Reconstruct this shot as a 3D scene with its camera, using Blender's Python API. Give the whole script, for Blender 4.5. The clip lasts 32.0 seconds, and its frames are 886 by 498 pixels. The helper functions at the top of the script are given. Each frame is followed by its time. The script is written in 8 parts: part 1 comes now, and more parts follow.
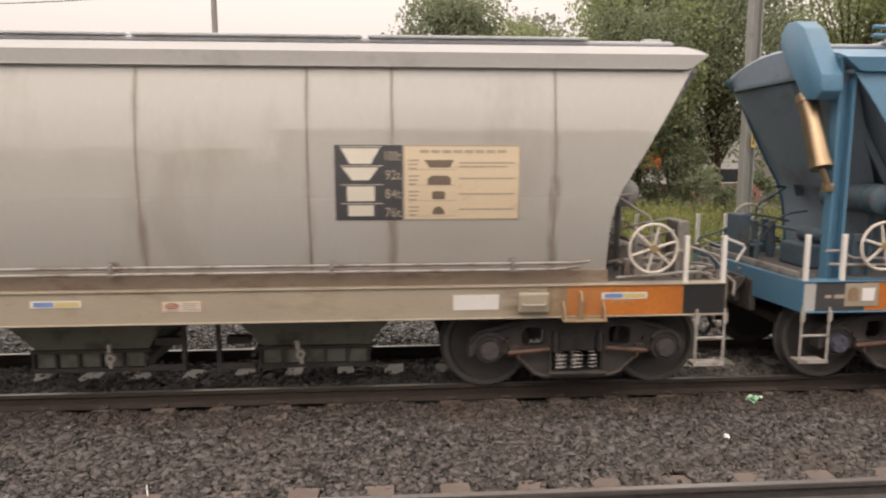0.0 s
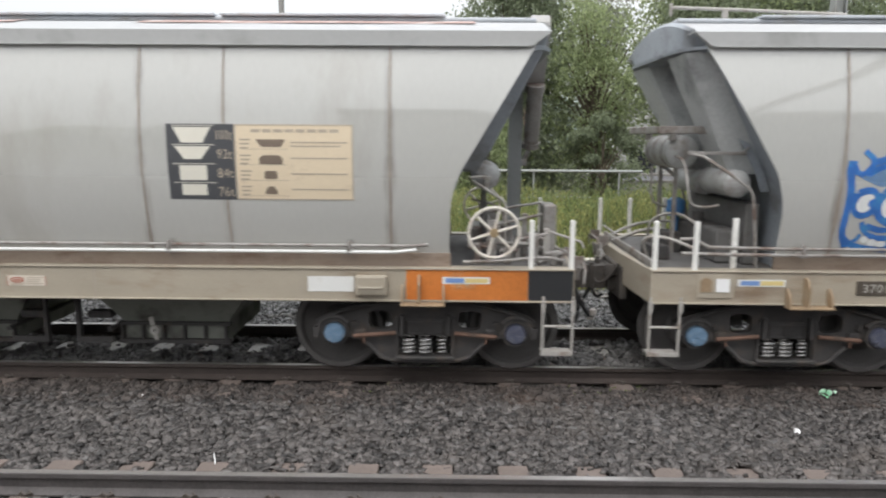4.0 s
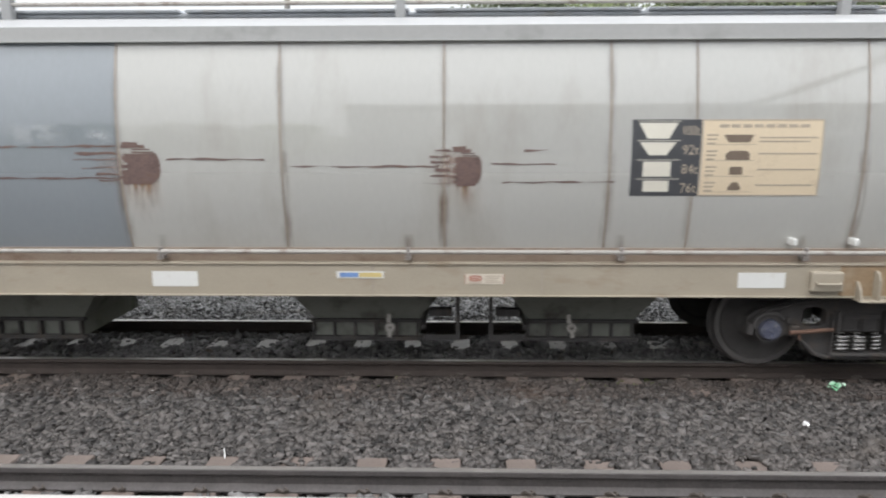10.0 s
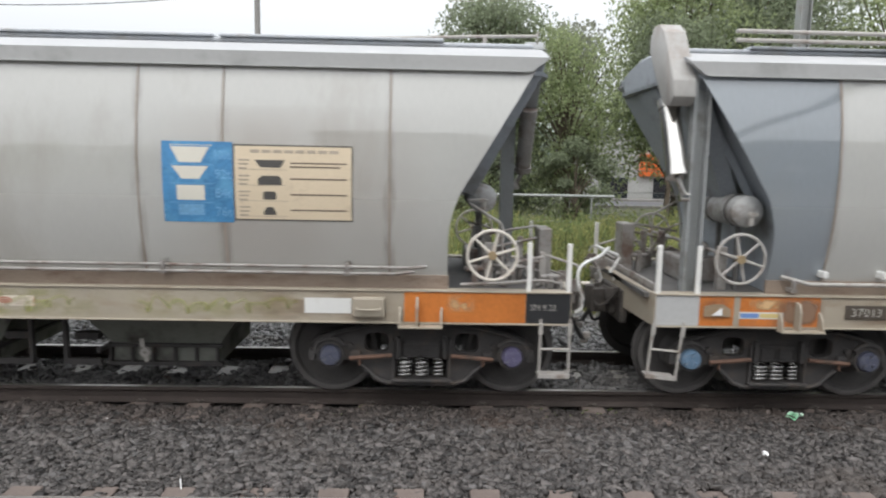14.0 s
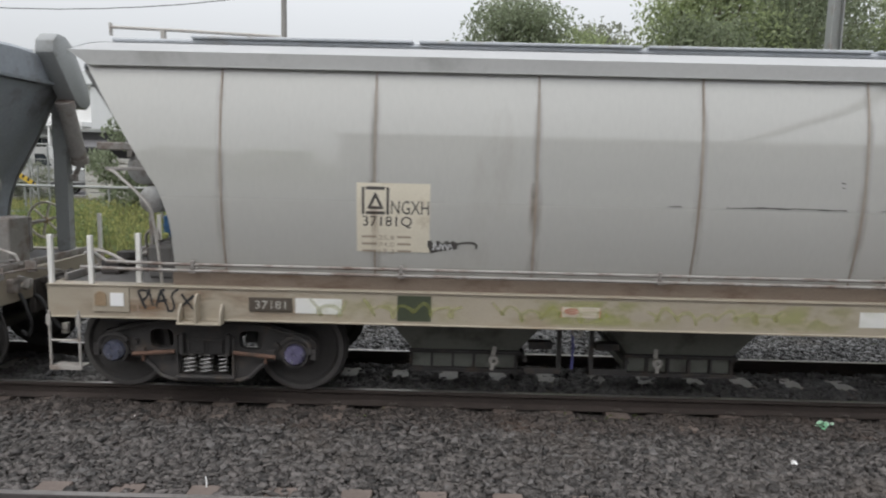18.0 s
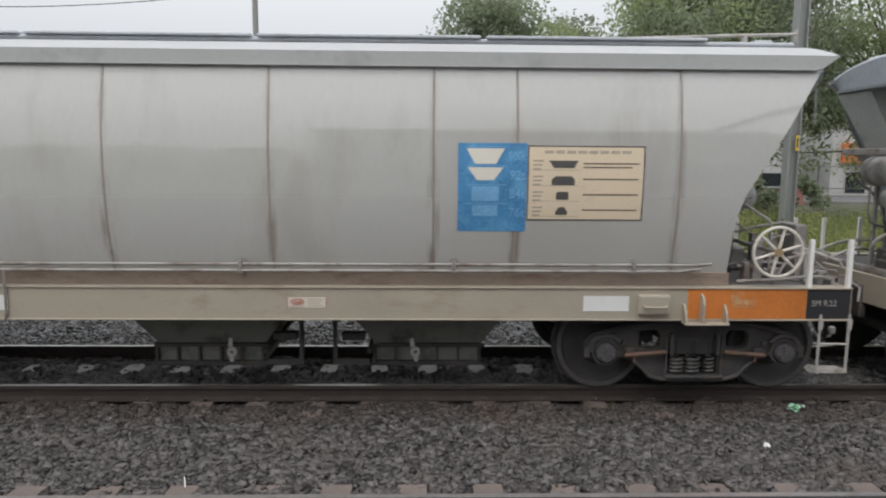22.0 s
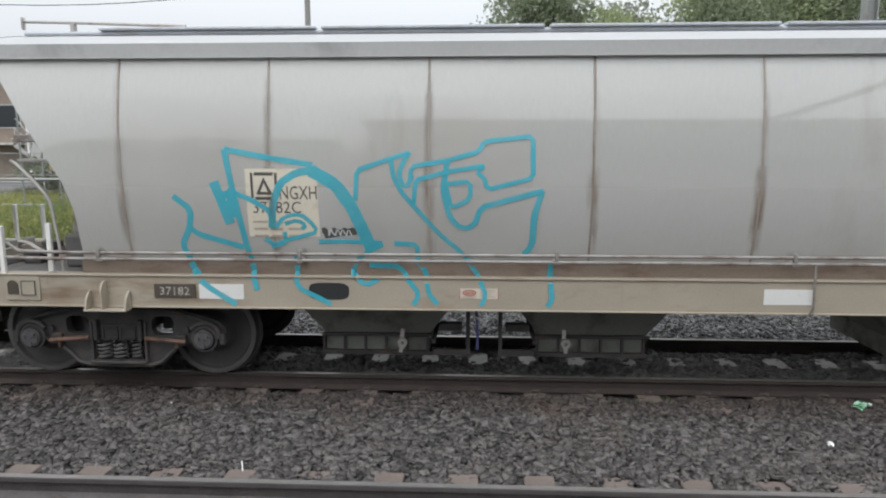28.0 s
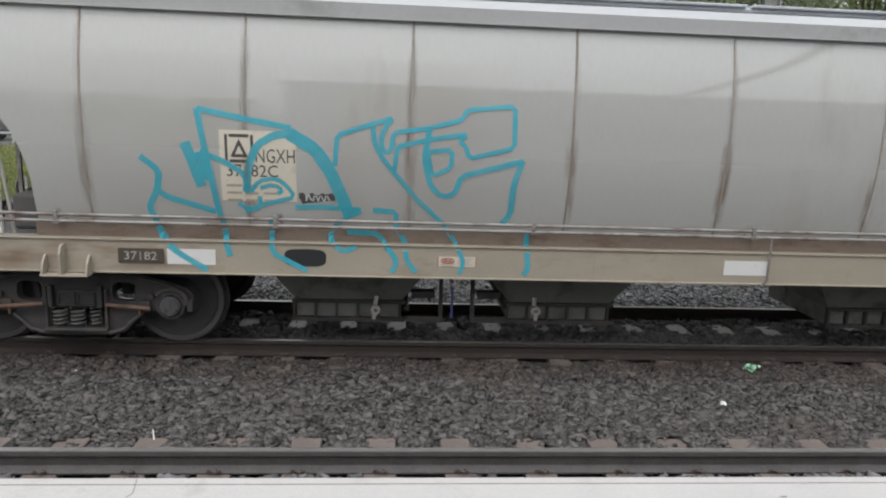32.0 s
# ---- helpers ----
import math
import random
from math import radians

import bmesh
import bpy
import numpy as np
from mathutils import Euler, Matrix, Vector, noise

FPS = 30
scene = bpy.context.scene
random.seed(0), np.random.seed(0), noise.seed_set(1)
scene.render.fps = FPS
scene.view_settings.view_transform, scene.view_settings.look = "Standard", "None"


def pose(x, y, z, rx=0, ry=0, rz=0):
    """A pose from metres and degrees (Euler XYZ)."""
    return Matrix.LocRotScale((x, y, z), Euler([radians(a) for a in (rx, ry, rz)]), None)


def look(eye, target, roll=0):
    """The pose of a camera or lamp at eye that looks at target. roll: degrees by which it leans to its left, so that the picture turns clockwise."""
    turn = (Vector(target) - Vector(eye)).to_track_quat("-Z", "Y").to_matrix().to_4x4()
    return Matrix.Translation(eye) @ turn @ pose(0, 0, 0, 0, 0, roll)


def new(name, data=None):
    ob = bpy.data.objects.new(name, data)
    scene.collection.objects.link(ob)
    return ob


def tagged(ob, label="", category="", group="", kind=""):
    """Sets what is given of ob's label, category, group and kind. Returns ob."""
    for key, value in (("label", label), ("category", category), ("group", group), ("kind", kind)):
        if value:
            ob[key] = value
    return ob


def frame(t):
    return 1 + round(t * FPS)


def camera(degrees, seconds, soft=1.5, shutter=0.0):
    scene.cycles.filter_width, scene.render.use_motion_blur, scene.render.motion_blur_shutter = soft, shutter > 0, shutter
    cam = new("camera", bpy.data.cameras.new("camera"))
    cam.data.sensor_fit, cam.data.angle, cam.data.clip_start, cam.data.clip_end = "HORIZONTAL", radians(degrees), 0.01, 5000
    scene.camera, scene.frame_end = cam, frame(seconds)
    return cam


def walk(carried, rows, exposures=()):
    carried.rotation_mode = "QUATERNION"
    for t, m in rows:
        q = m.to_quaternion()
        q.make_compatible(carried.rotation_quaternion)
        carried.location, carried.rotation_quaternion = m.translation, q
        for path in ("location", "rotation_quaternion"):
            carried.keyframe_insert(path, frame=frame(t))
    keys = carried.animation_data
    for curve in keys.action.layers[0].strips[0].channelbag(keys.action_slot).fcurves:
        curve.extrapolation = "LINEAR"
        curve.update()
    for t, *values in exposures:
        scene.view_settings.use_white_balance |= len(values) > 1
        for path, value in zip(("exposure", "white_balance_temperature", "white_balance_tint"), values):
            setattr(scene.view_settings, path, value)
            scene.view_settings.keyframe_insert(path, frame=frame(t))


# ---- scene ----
# camera: held by hand on the platform; seconds, x, y, z, yaw, pitch, roll
cam = camera(66.4, 32.0, soft=2.05, shutter=0.25)
PATH = [
    (0,0.029,-0.008,2.434,-4.25,-7.88,0.03),
    (0.5,0.036,-0.014,2.440,-6.02,-8.46,0.20),
    (1,0.050,-0.026,2.447,-6.38,-8.45,0.11),
    (1.5,0.042,-0.022,2.448,-6.37,-8.48,0.43),
    (2,0.036,-0.013,2.450,-5.09,-8.32,-0.48),
    (2.5,0.019,-0.006,2.450,-2.61,-8.34,-0.62),
    (3,0.015,0.004,2.440,-0.67,-9.17,-0.42),
    (3.5,0.008,0.014,2.436,0.46,-9.63,-0.25),
    (4,-0.004,0.023,2.431,0.79,-9.47,-0.37),
    (4.5,-0.020,0.017,2.433,0.46,-8.94,-1.02),
    (6.5,-0.018,0.023,2.430,-2.78,-7.72,-2.07),
    (7,0.005,0.010,2.437,-3.15,-6.82,-1.66),
    (7.5,0.004,0.010,2.435,-1.28,-6.33,-0.85),
    (8,-0.002,-0.012,2.440,-1.32,-6.63,-0.31),
    (8.5,0.003,-0.014,2.434,-1.35,-7.90,-0.61),
    (9,0.013,-0.003,2.431,-0.14,-9.37,0.03),
    (9.5,0.013,0.025,2.420,1.04,-9.98,-0.09),
    (10,0.002,0.012,2.425,1.35,-9.85,0.12),
    (10.5,-0.000,0.008,2.423,1.27,-10.27,-0.95),
    (11,0.002,0.014,2.424,1.19,-10.82,-0.93),
    (11.5,0.011,0.032,2.419,2.34,-10.82,-0.75),
    (12,-0.030,0.002,2.429,2.31,-11.04,-0.42),
    (12.5,-0.049,-0.000,2.425,1.12,-10.70,-0.07),
    (13,-0.040,-0.001,2.424,0.34,-10.98,-1.21),
    (13.5,0.012,0.022,2.419,-1.77,-8.59,-1.33),
    (14,0.002,0.013,2.420,-1.31,-7.48,-1.12),
    (14.5,0.001,0.009,2.423,-0.33,-7.19,-1.22),
    (16.5,-0.007,0.001,2.423,1.38,-7.30,-0.72),
    (17,-0.014,0.010,2.418,1.76,-7.46,-1.02),
    (17.5,-0.013,0.010,2.424,1.51,-7.22,-0.38),
    (18,-0.015,0.012,2.425,0.65,-7.33,-1.35),
    (18.5,0.001,-0.005,2.434,-0.91,-6.73,-1.72),
    (19,0.004,-0.010,2.436,-2.01,-6.70,-2.00),
    (19.5,0.003,-0.020,2.441,-2.32,-6.89,-1.62),
    (20,0.005,-0.009,2.438,-2.22,-6.76,-1.28),
    (20.5,0.007,-0.012,2.436,-1.62,-6.71,-1.09),
    (21,0.008,-0.016,2.431,-1.14,-6.96,-1.16),
    (21.5,0.009,-0.009,2.426,-1.08,-7.58,-0.67),
    (22,0.012,-0.002,2.417,-1.30,-7.75,-0.41),
    (22.5,0.012,-0.001,2.419,-1.16,-8.21,-0.36),
    (23,0.012,0.006,2.421,-0.42,-8.30,-0.01),
    (23.5,0.010,-0.001,2.428,0.25,-8.41,0.21),
    (24,-0.002,0.014,2.422,1.03,-8.66,-0.14),
    (24.5,-0.003,0.006,2.428,1.38,-8.14,0.22),
    (25,0.001,-0.010,2.435,1.33,-7.95,0.02),
    (25.5,0.003,-0.006,2.427,1.53,-8.43,0.27),
    (26,-0.003,0.001,2.425,1.71,-8.83,-0.03),
    (26.5,-0.004,0.013,2.419,2.26,-8.97,-0.14),
    (28.5,-0.019,0.001,2.422,2.82,-8.52,0.01),
    (29,-0.024,-0.005,2.422,2.37,-8.53,0.22),
    (29.5,-0.016,0.003,2.424,2.29,-8.57,0.09),
    (30,-0.032,-0.022,2.436,1.91,-8.82,-0.55),
    (30.5,-0.038,-0.001,2.426,-3.37,-11.08,-1.75),
    (31,0.006,-0.050,2.453,-4.62,-12.06,-0.91),
    (31.5,0.004,-0.003,2.435,-3.58,-12.43,-0.90),
    (32,-0.025,-0.008,2.434,-3.78,-11.34,-2.06),
]
EXPOSURES = [(0.0, 0.32, 7950, 19), (1.0, 0.35, 7240, 13), (2.0, 0.37, 6690, 10), (3.0, 0.40, 6540, 10), (4.0, 0.50, 6540, 10), (7.0, 0.27, 6340, 10), (8.0, 0.00, 6490, 10),
             (9.0, 0.47, 6490, 10), (10.0, 0.57, 6490, 10), (11.0, 0.53, 6490, 10), (12.0, 0.45, 6490, 10), (13.0, 0.35, 6390, 10), (14.0, 0.43, 6490, 10),
             (17.0, 0.11, 6490, 10), (20.0, 0.06, 6540, 11), (23.0, 0.12, 6440, 10), (26.0, 0.27, 6320, 9), (31.0, 0.30, 6440, 10), (31.5, 0.15, 6440, 10), (32.0, 0.15, 6440, 10)]
walk(cam, [(t, pose(x, y, z, 90 + pitch, roll, yaw)) for t, x, y, z, yaw, pitch, roll in PATH], EXPOSURES)

# ---- the train's run: seconds, metres travelled ----
RUN = [(0, -0.49), (1, 3.42), (2, 7.22), (3, 10.93), (4, 14.63), (5, 18.43), (6, 22.14), (7, 25.74), (8, 29.28),
       (9, 32.75), (10, 36.23), (11, 39.64), (12, 43.0), (13, 46.29), (14, 49.47), (15, 52.51), (16, 55.42),
       (17, 58.14), (18, 60.69), (19, 63.12), (20, 65.41), (21, 67.56), (22, 69.54), (23, 71.32), (24, 72.84),
       (25, 74.15), (26, 75.21), (27, 76.07), (28, 76.73), (29, 77.15), (30, 77.30), (31, 77.30), (32, 77.30)]
RUN_T, RUN_S = np.array([a for a, b in RUN], float), np.array([b for a, b in RUN])


def run_at(t):
    """Metres travelled at t, on a smooth curve through RUN."""
    i = min(max(int(t), 0), 31)
    u = t - i
    s = RUN_S
    m0 = (s[i + 1] - s[i - 1]) / 2 if i else s[1] - s[0]
    m1 = (s[i + 2] - s[i]) / 2 if i < 31 else s[32] - s[31]
    return ((2 * u**3 - 3 * u**2 + 1) * s[i] + (u**3 - 2 * u**2 + u) * m0
            + (-2 * u**3 + 3 * u**2) * s[i + 1] + (u**3 - u**2) * m1)


# ---- plan ----
TRACK_Y = 7.727        # middle of the train's track
NEAR_Y = 3.83          # middle of the platform's track
GAUGE = 1.505          # rail head to rail head
EDGE_Y, EDGE_Z = 2.33, 1.07   # platform edge
WHEEL_R = 0.46

# ---- world and light: an overcast day ----
world = bpy.data.worlds.new("world")
scene.world = world
world.use_nodes = True
wn, wl = world.node_tree.nodes, world.node_tree.links
wn.clear()
sky = wn.new("ShaderNodeTexSky")
sky.sky_type = "NISHITA"
sky.sun_disc = False
sky.sun_elevation, sky.sun_rotation = radians(52), radians(200)
sky.air_density, sky.dust_density, sky.ozone_density = 1.2, 4.0, 1.0
sky_dim = wn.new("ShaderNodeMix")
sky_dim.data_type, sky_dim.blend_type = "RGBA", "MULTIPLY"
sky_dim.inputs[0].default_value = 1.0
sky_dim.inputs[7].default_value = (0.10, 0.10, 0.10, 1)
cloud = wn.new("ShaderNodeMix")
cloud.data_type = "RGBA"
cloud.inputs[0].default_value = 0.88
# an overcast sky is brighter overhead than at the horizon
where = wn.new("ShaderNodeTexCoord")
axes = wn.new("ShaderNodeSeparateXYZ")
rise = wn.new("ShaderNodeMapRange")
rise.inputs[1].default_value, rise.inputs[2].default_value = 0.0, 1.0
rise.inputs[3].default_value, rise.inputs[4].default_value = 0.52, 2.25
grey = wn.new("ShaderNodeVectorMath")
grey.operation = "SCALE"
grey.inputs[0].default_value = (0.955, 0.98, 1.01)
bg = wn.new("ShaderNodeBackground")
bg.inputs[1].default_value = 1.0
wo = wn.new("ShaderNodeOutputWorld")
wl.new(where.outputs["Generated"], axes.inputs[0])
wl.new(axes.outputs[2], rise.inputs[0])
wl.new(rise.outputs[0], grey.inputs["Scale"])
wl.new(sky.outputs[0], sky_dim.inputs[6])
wl.new(sky_dim.outputs[2], cloud.inputs[6])
wl.new(grey.outputs[0], cloud.inputs[7])
wl.new(cloud.outputs[2], bg.inputs[0])
wl.new(bg.outputs[0], wo.inputs[0])

sun_data = bpy.data.lights.new("sun", "SUN")
sun_data.energy, sun_data.angle, sun_data.color = 0.8, radians(25), (1.0, 0.97, 0.93)
sun = new("sun", sun_data)
sun.matrix_world = look((0, 0, 0), (0.25, 0.45, -0.8))
sun.location = (0, -10, 30)


# ---- materials ----
MATS = {}


def mat(name, color, rough=0.6, metal=0.0, var=0.25, scale=6.0, grain=60.0, bump=0.15, dirt=None, dirt_amount=0.0,
        dirt_scale=1.5, spec=0.5, coat=0.0, by_object=0.0, by_island=0.0, streak=1.0):
    """A procedural surface: base colour, broad and fine variation, dirt patches, fine relief."""
    if name in MATS:
        return MATS[name]
    m = bpy.data.materials.new(name)
    m.use_nodes = True
    n, l = m.node_tree.nodes, m.node_tree.links
    b = n["Principled BSDF"]
    b.inputs["Roughness"].default_value = rough
    b.inputs["Metallic"].default_value = metal
    b.inputs["Specular IOR Level"].default_value = spec
    b.inputs["Coat Weight"].default_value = coat
    tc = n.new("ShaderNodeTexCoord")
    mp = n.new("ShaderNodeMapping")
    mp.inputs["Scale"].default_value = (1, 1, 1 / streak)
    l.new(tc.outputs["Object"], mp.inputs[0])
    broad = n.new("ShaderNodeTexNoise")
    broad.inputs["Scale"].default_value, broad.inputs["Detail"].default_value = scale, 4
    l.new(mp.outputs[0], broad.inputs["Vector"])
    fine = n.new("ShaderNodeTexNoise")
    fine.inputs["Scale"].default_value, fine.inputs["Detail"].default_value = grain, 3
    l.new(mp.outputs[0], fine.inputs["Vector"])
    add = n.new("ShaderNodeMath")
    add.operation = "ADD"
    l.new(broad.outputs[0], add.inputs[0])
    l.new(fine.outputs[0], add.inputs[1])
    value = add.outputs[0]
    for weight, node, out in ((by_object, "ShaderNodeObjectInfo", "Random"), (by_island, "ShaderNodeNewGeometry", "Random Per Island")):
        if weight:
            info = n.new(node)
            mad = n.new("ShaderNodeMath")
            mad.operation = "MULTIPLY_ADD"
            mad.inputs[1].default_value = weight
            sub = n.new("ShaderNodeMath")
            sub.operation = "SUBTRACT"
            sub.inputs[1].default_value = weight / 2
            l.new(info.outputs[out], mad.inputs[0])
            l.new(value, mad.inputs[2])
            l.new(mad.outputs[0], sub.inputs[0])
            value = sub.outputs[0]
    ramp = n.new("ShaderNodeMapRange")
    ramp.inputs[1].default_value, ramp.inputs[2].default_value = 0.6, 1.4
    ramp.inputs[3].default_value, ramp.inputs[4].default_value = 1 - var, 1 + var
    ramp.clamp = False
    l.new(value, ramp.inputs[0])
    tint = n.new("ShaderNodeVectorMath")
    tint.operation = "SCALE"
    tint.inputs[0].default_value = color
    l.new(ramp.outputs[0], tint.inputs["Scale"])
    out = tint.outputs[0]
    if dirt:
        patch = n.new("ShaderNodeTexNoise")
        patch.inputs["Scale"].default_value, patch.inputs["Detail"].default_value = dirt_scale, 7
        patch.inputs["Roughness"].default_value = 0.65
        l.new(mp.outputs[0], patch.inputs["Vector"])
        pr = n.new("ShaderNodeMapRange")
        pr.inputs[1].default_value, pr.inputs[2].default_value = 0.62 - 0.4 * dirt_amount, 0.78 - 0.3 * dirt_amount
        l.new(patch.outputs[0], pr.inputs[0])
        mix = n.new("ShaderNodeMix")
        mix.data_type = "RGBA"
        mix.inputs[7].default_value = (*dirt, 1)
        l.new(pr.outputs[0], mix.inputs[0])
        l.new(out, mix.inputs[6])
        out = mix.outputs[2]
        rr = n.new("ShaderNodeMapRange")
        rr.inputs[3].default_value, rr.inputs[4].default_value = rough, min(1, rough + 0.25)
        l.new(pr.outputs[0], rr.inputs[0])
        l.new(rr.outputs[0], b.inputs["Roughness"])
    l.new(out, b.inputs["Base Color"])
    if bump:
        bm_ = n.new("ShaderNodeBump")
        bm_.inputs["Strength"].default_value, bm_.inputs["Distance"].default_value = bump, 0.01
        l.new(fine.outputs[0], bm_.inputs["Height"])
        l.new(bm_.outputs[0], b.inputs["Normal"])
    MATS[name] = m
    return m


def stain(name, color, amount, across="linear", grain=(14, 14, 2.5), low=0.42, high=0.62, rough=0.6):
    """A thin see-through stain on a sheet: fades to its edges, broken up by noise."""
    if name in MATS:
        return MATS[name]
    m = bpy.data.materials.new(name)
    m.use_nodes = True
    n, l = m.node_tree.nodes, m.node_tree.links
    b = n["Principled BSDF"]
    b.inputs["Base Color"].default_value = (*color, 1)
    b.inputs["Roughness"].default_value = rough

    def math_node(op, a, c):
        k = n.new("ShaderNodeMath")
        k.operation = op
        for i, v in enumerate((a, c)):
            if isinstance(v, (int, float)):
                k.inputs[i].default_value = v
            else:
                l.new(v, k.inputs[i])
        return k.outputs[0]

    tc = n.new("ShaderNodeTexCoord")
    sep = n.new("ShaderNodeSeparateXYZ")
    l.new(tc.outputs["Generated"], sep.inputs[0])

    def fade(out, power):
        """1 in the middle, 0 at both ends."""
        t = math_node("MULTIPLY", out, math_node("SUBTRACT", 1.0, out))
        return math_node("POWER", math_node("MULTIPLY", t, 4.0), power)

    fx = fade(sep.outputs[0], 1.6)
    fz = fade(sep.outputs[2], 0.5) if across == "linear" else fade(sep.outputs[2], 1.0)
    if across == "run":
        fz = math_node("MULTIPLY", sep.outputs[2], sep.outputs[2])
    mp = n.new("ShaderNodeMapping")
    mp.inputs["Scale"].default_value = grain
    l.new(tc.outputs["Object"], mp.inputs[0])
    nz = n.new("ShaderNodeTexNoise")
    nz.inputs["Scale"].default_value, nz.inputs["Detail"].default_value = 1.0, 5
    l.new(mp.outputs[0], nz.inputs["Vector"])
    mr = n.new("ShaderNodeMapRange")
    mr.inputs[1].default_value, mr.inputs[2].default_value = low, high
    l.new(nz.outputs[0], mr.inputs[0])
    info = n.new("ShaderNodeObjectInfo")
    vary = math_node("ADD", math_node("MULTIPLY", info.outputs["Random"], 0.9), 0.35)
    a = math_node("MULTIPLY", math_node("MULTIPLY", fx, fz), math_node("MULTIPLY", mr.outputs[0], amount))
    a = math_node("MINIMUM", math_node("MULTIPLY", a, vary), 0.95)
    l.new(a, b.inputs["Alpha"])
    MATS[name] = m
    return m


# ---- geometry ----
class Geo:
    """Vertices and faces of one mesh."""

    def __init__(self):
        self.v, self.f = [], []

    def add(self, verts, faces):
        k = len(self.v)
        self.v.extend(tuple(p) for p in verts)
        self.f.extend(tuple(i + k for i in q) for q in faces)
        return self

    def box(self, x0, x1, y0, y1, z0, z1, c=0.0):
        """A box; c: chamfer of its edges."""
        if not c:
            v = [(x, y, z) for x in (x0, x1) for y in (y0, y1) for z in (z0, z1)]
            return self.add(v, [(0, 1, 3, 2), (4, 6, 7, 5), (0, 4, 5, 1), (2, 3, 7, 6), (0, 2, 6, 4), (1, 5, 7, 3)])
        b = bmesh.new()
        bmesh.ops.create_cube(b, size=1, matrix=Matrix.Translation(((x0 + x1) / 2, (y0 + y1) / 2, (z0 + z1) / 2)) @ Matrix.Diagonal((x1 - x0, y1 - y0, z1 - z0, 1)))
        bmesh.ops.bevel(b, geom=b.edges[:], offset=c, segments=2, affect="EDGES", profile=0.5)
        return self.bm(b)

    def bm(self, b):
        b.verts.index_update()
        self.add([v.co for v in b.verts], [[v.index for v in q.verts] for q in b.faces])
        b.free()
        return self

    def cyl(self, p0, p1, r0, r1=None, n=14, caps=True):
        r1 = r0 if r1 is None else r1
        p0, p1 = Vector(p0), Vector(p1)
        q = (p1 - p0).to_track_quat("Z", "Y").to_matrix()
        v = []
        for p, r in ((p0, r0), (p1, r1)):
            for i in range(n):
                a = 2 * math.pi * i / n
                v.append(p + q @ Vector((r * math.cos(a), r * math.sin(a), 0)))
        f = [(i, (i + 1) % n, n + (i + 1) % n, n + i) for i in range(n)]
        if caps:
            f += [tuple(range(n - 1, -1, -1)), tuple(range(n, 2 * n))]
        return self.add(v, f)

    def tube(self, pts, r, n=8, smooth=0):
        """A bent pipe through pts; smooth: rounds of corner cutting."""
        pts = [Vector(p) for p in pts]
        for _ in range(smooth):
            out = [pts[0]]
            for a, b in zip(pts, pts[1:]):
                out += [a.lerp(b, 0.25), a.lerp(b, 0.75)]
            pts = out + [pts[-1]]
        v, f = [], []
        for i, p in enumerate(pts):
            d = (pts[min(i + 1, len(pts) - 1)] - pts[max(i - 1, 0)]).normalized()
            q = d.to_track_quat("Z", "Y").to_matrix()
            for k in range(n):
                a = 2 * math.pi * k / n
                v.append(p + q @ Vector((r * math.cos(a), r * math.sin(a), 0)))
        for i in range(len(pts) - 1):
            f += [(i * n + k, i * n + (k + 1) % n, (i + 1) * n + (k + 1) % n, (i + 1) * n + k) for k in range(n)]
        f += [tuple(range(n - 1, -1, -1)), tuple(range((len(pts) - 1) * n, len(pts) * n))]
        return self.add(v, f)

    def branch(self, pts, radii, n=6):
        """A tapering limb through pts."""
        pts = [Vector(p) for p in pts]
        k0 = len(self.v)
        for i, (p, r) in enumerate(zip(pts, radii)):
            d = (pts[min(i + 1, len(pts) - 1)] - pts[max(i - 1, 0)]).normalized()
            q = d.to_track_quat("Z", "Y").to_matrix()
            self.v += [tuple(p + q @ Vector((r * math.cos(2 * math.pi * k / n), r * math.sin(2 * math.pi * k / n), 0))) for k in range(n)]
        self.f += [(k0 + i * n + k, k0 + i * n + (k + 1) % n, k0 + (i + 1) * n + (k + 1) % n, k0 + (i + 1) * n + k) for i in range(len(pts) - 1) for k in range(n)]
        self.f.append(tuple(k0 + (len(pts) - 1) * n + k for k in range(n)))
        return self

    def prism(self, poly, a, b, axis="y"):
        """A closed outline in the plane across the axis, drawn out from a to b. y: outline (x, z); x: outline (y, z); z: (x, y)."""
        put = {"y": lambda p, t: (p[0], t, p[1]), "x": lambda p, t: (t, p[0], p[1]), "z": lambda p, t: (p[0], p[1], t)}[axis]
        n = len(poly)
        v = [put(p, a) for p in poly] + [put(p, b) for p in poly]
        f = [(i, (i + 1) % n, n + (i + 1) % n, n + i) for i in range(n)]
        return self.add(v, f + [tuple(range(n - 1, -1, -1)), tuple(range(n, 2 * n))])

    def lathe(self, prof, c, n=32):
        """Profile (radius, y) turned about the y axis through c."""
        v, f, m = [], [], len(prof)
        for i in range(n):
            a = 2 * math.pi * i / n
            v += [(c[0] + r * math.cos(a), c[1] + y, c[2] + r * math.sin(a)) for r, y in prof]
        for i in range(n):
            j = (i + 1) % n
            f += [(i * m + k, j * m + k, j * m + k + 1, i * m + k + 1) for k in range(m - 1)]
        return self.add(v, f)

    def grid(self, rows):
        """A sheet through rows of points."""
        n = len(rows[0])
        return self.add([p for r in rows for p in r], [(i * n + k, i * n + k + 1, (i + 1) * n + k + 1, (i + 1) * n + k)
                                                       for i in range(len(rows) - 1) for k in range(n - 1)])

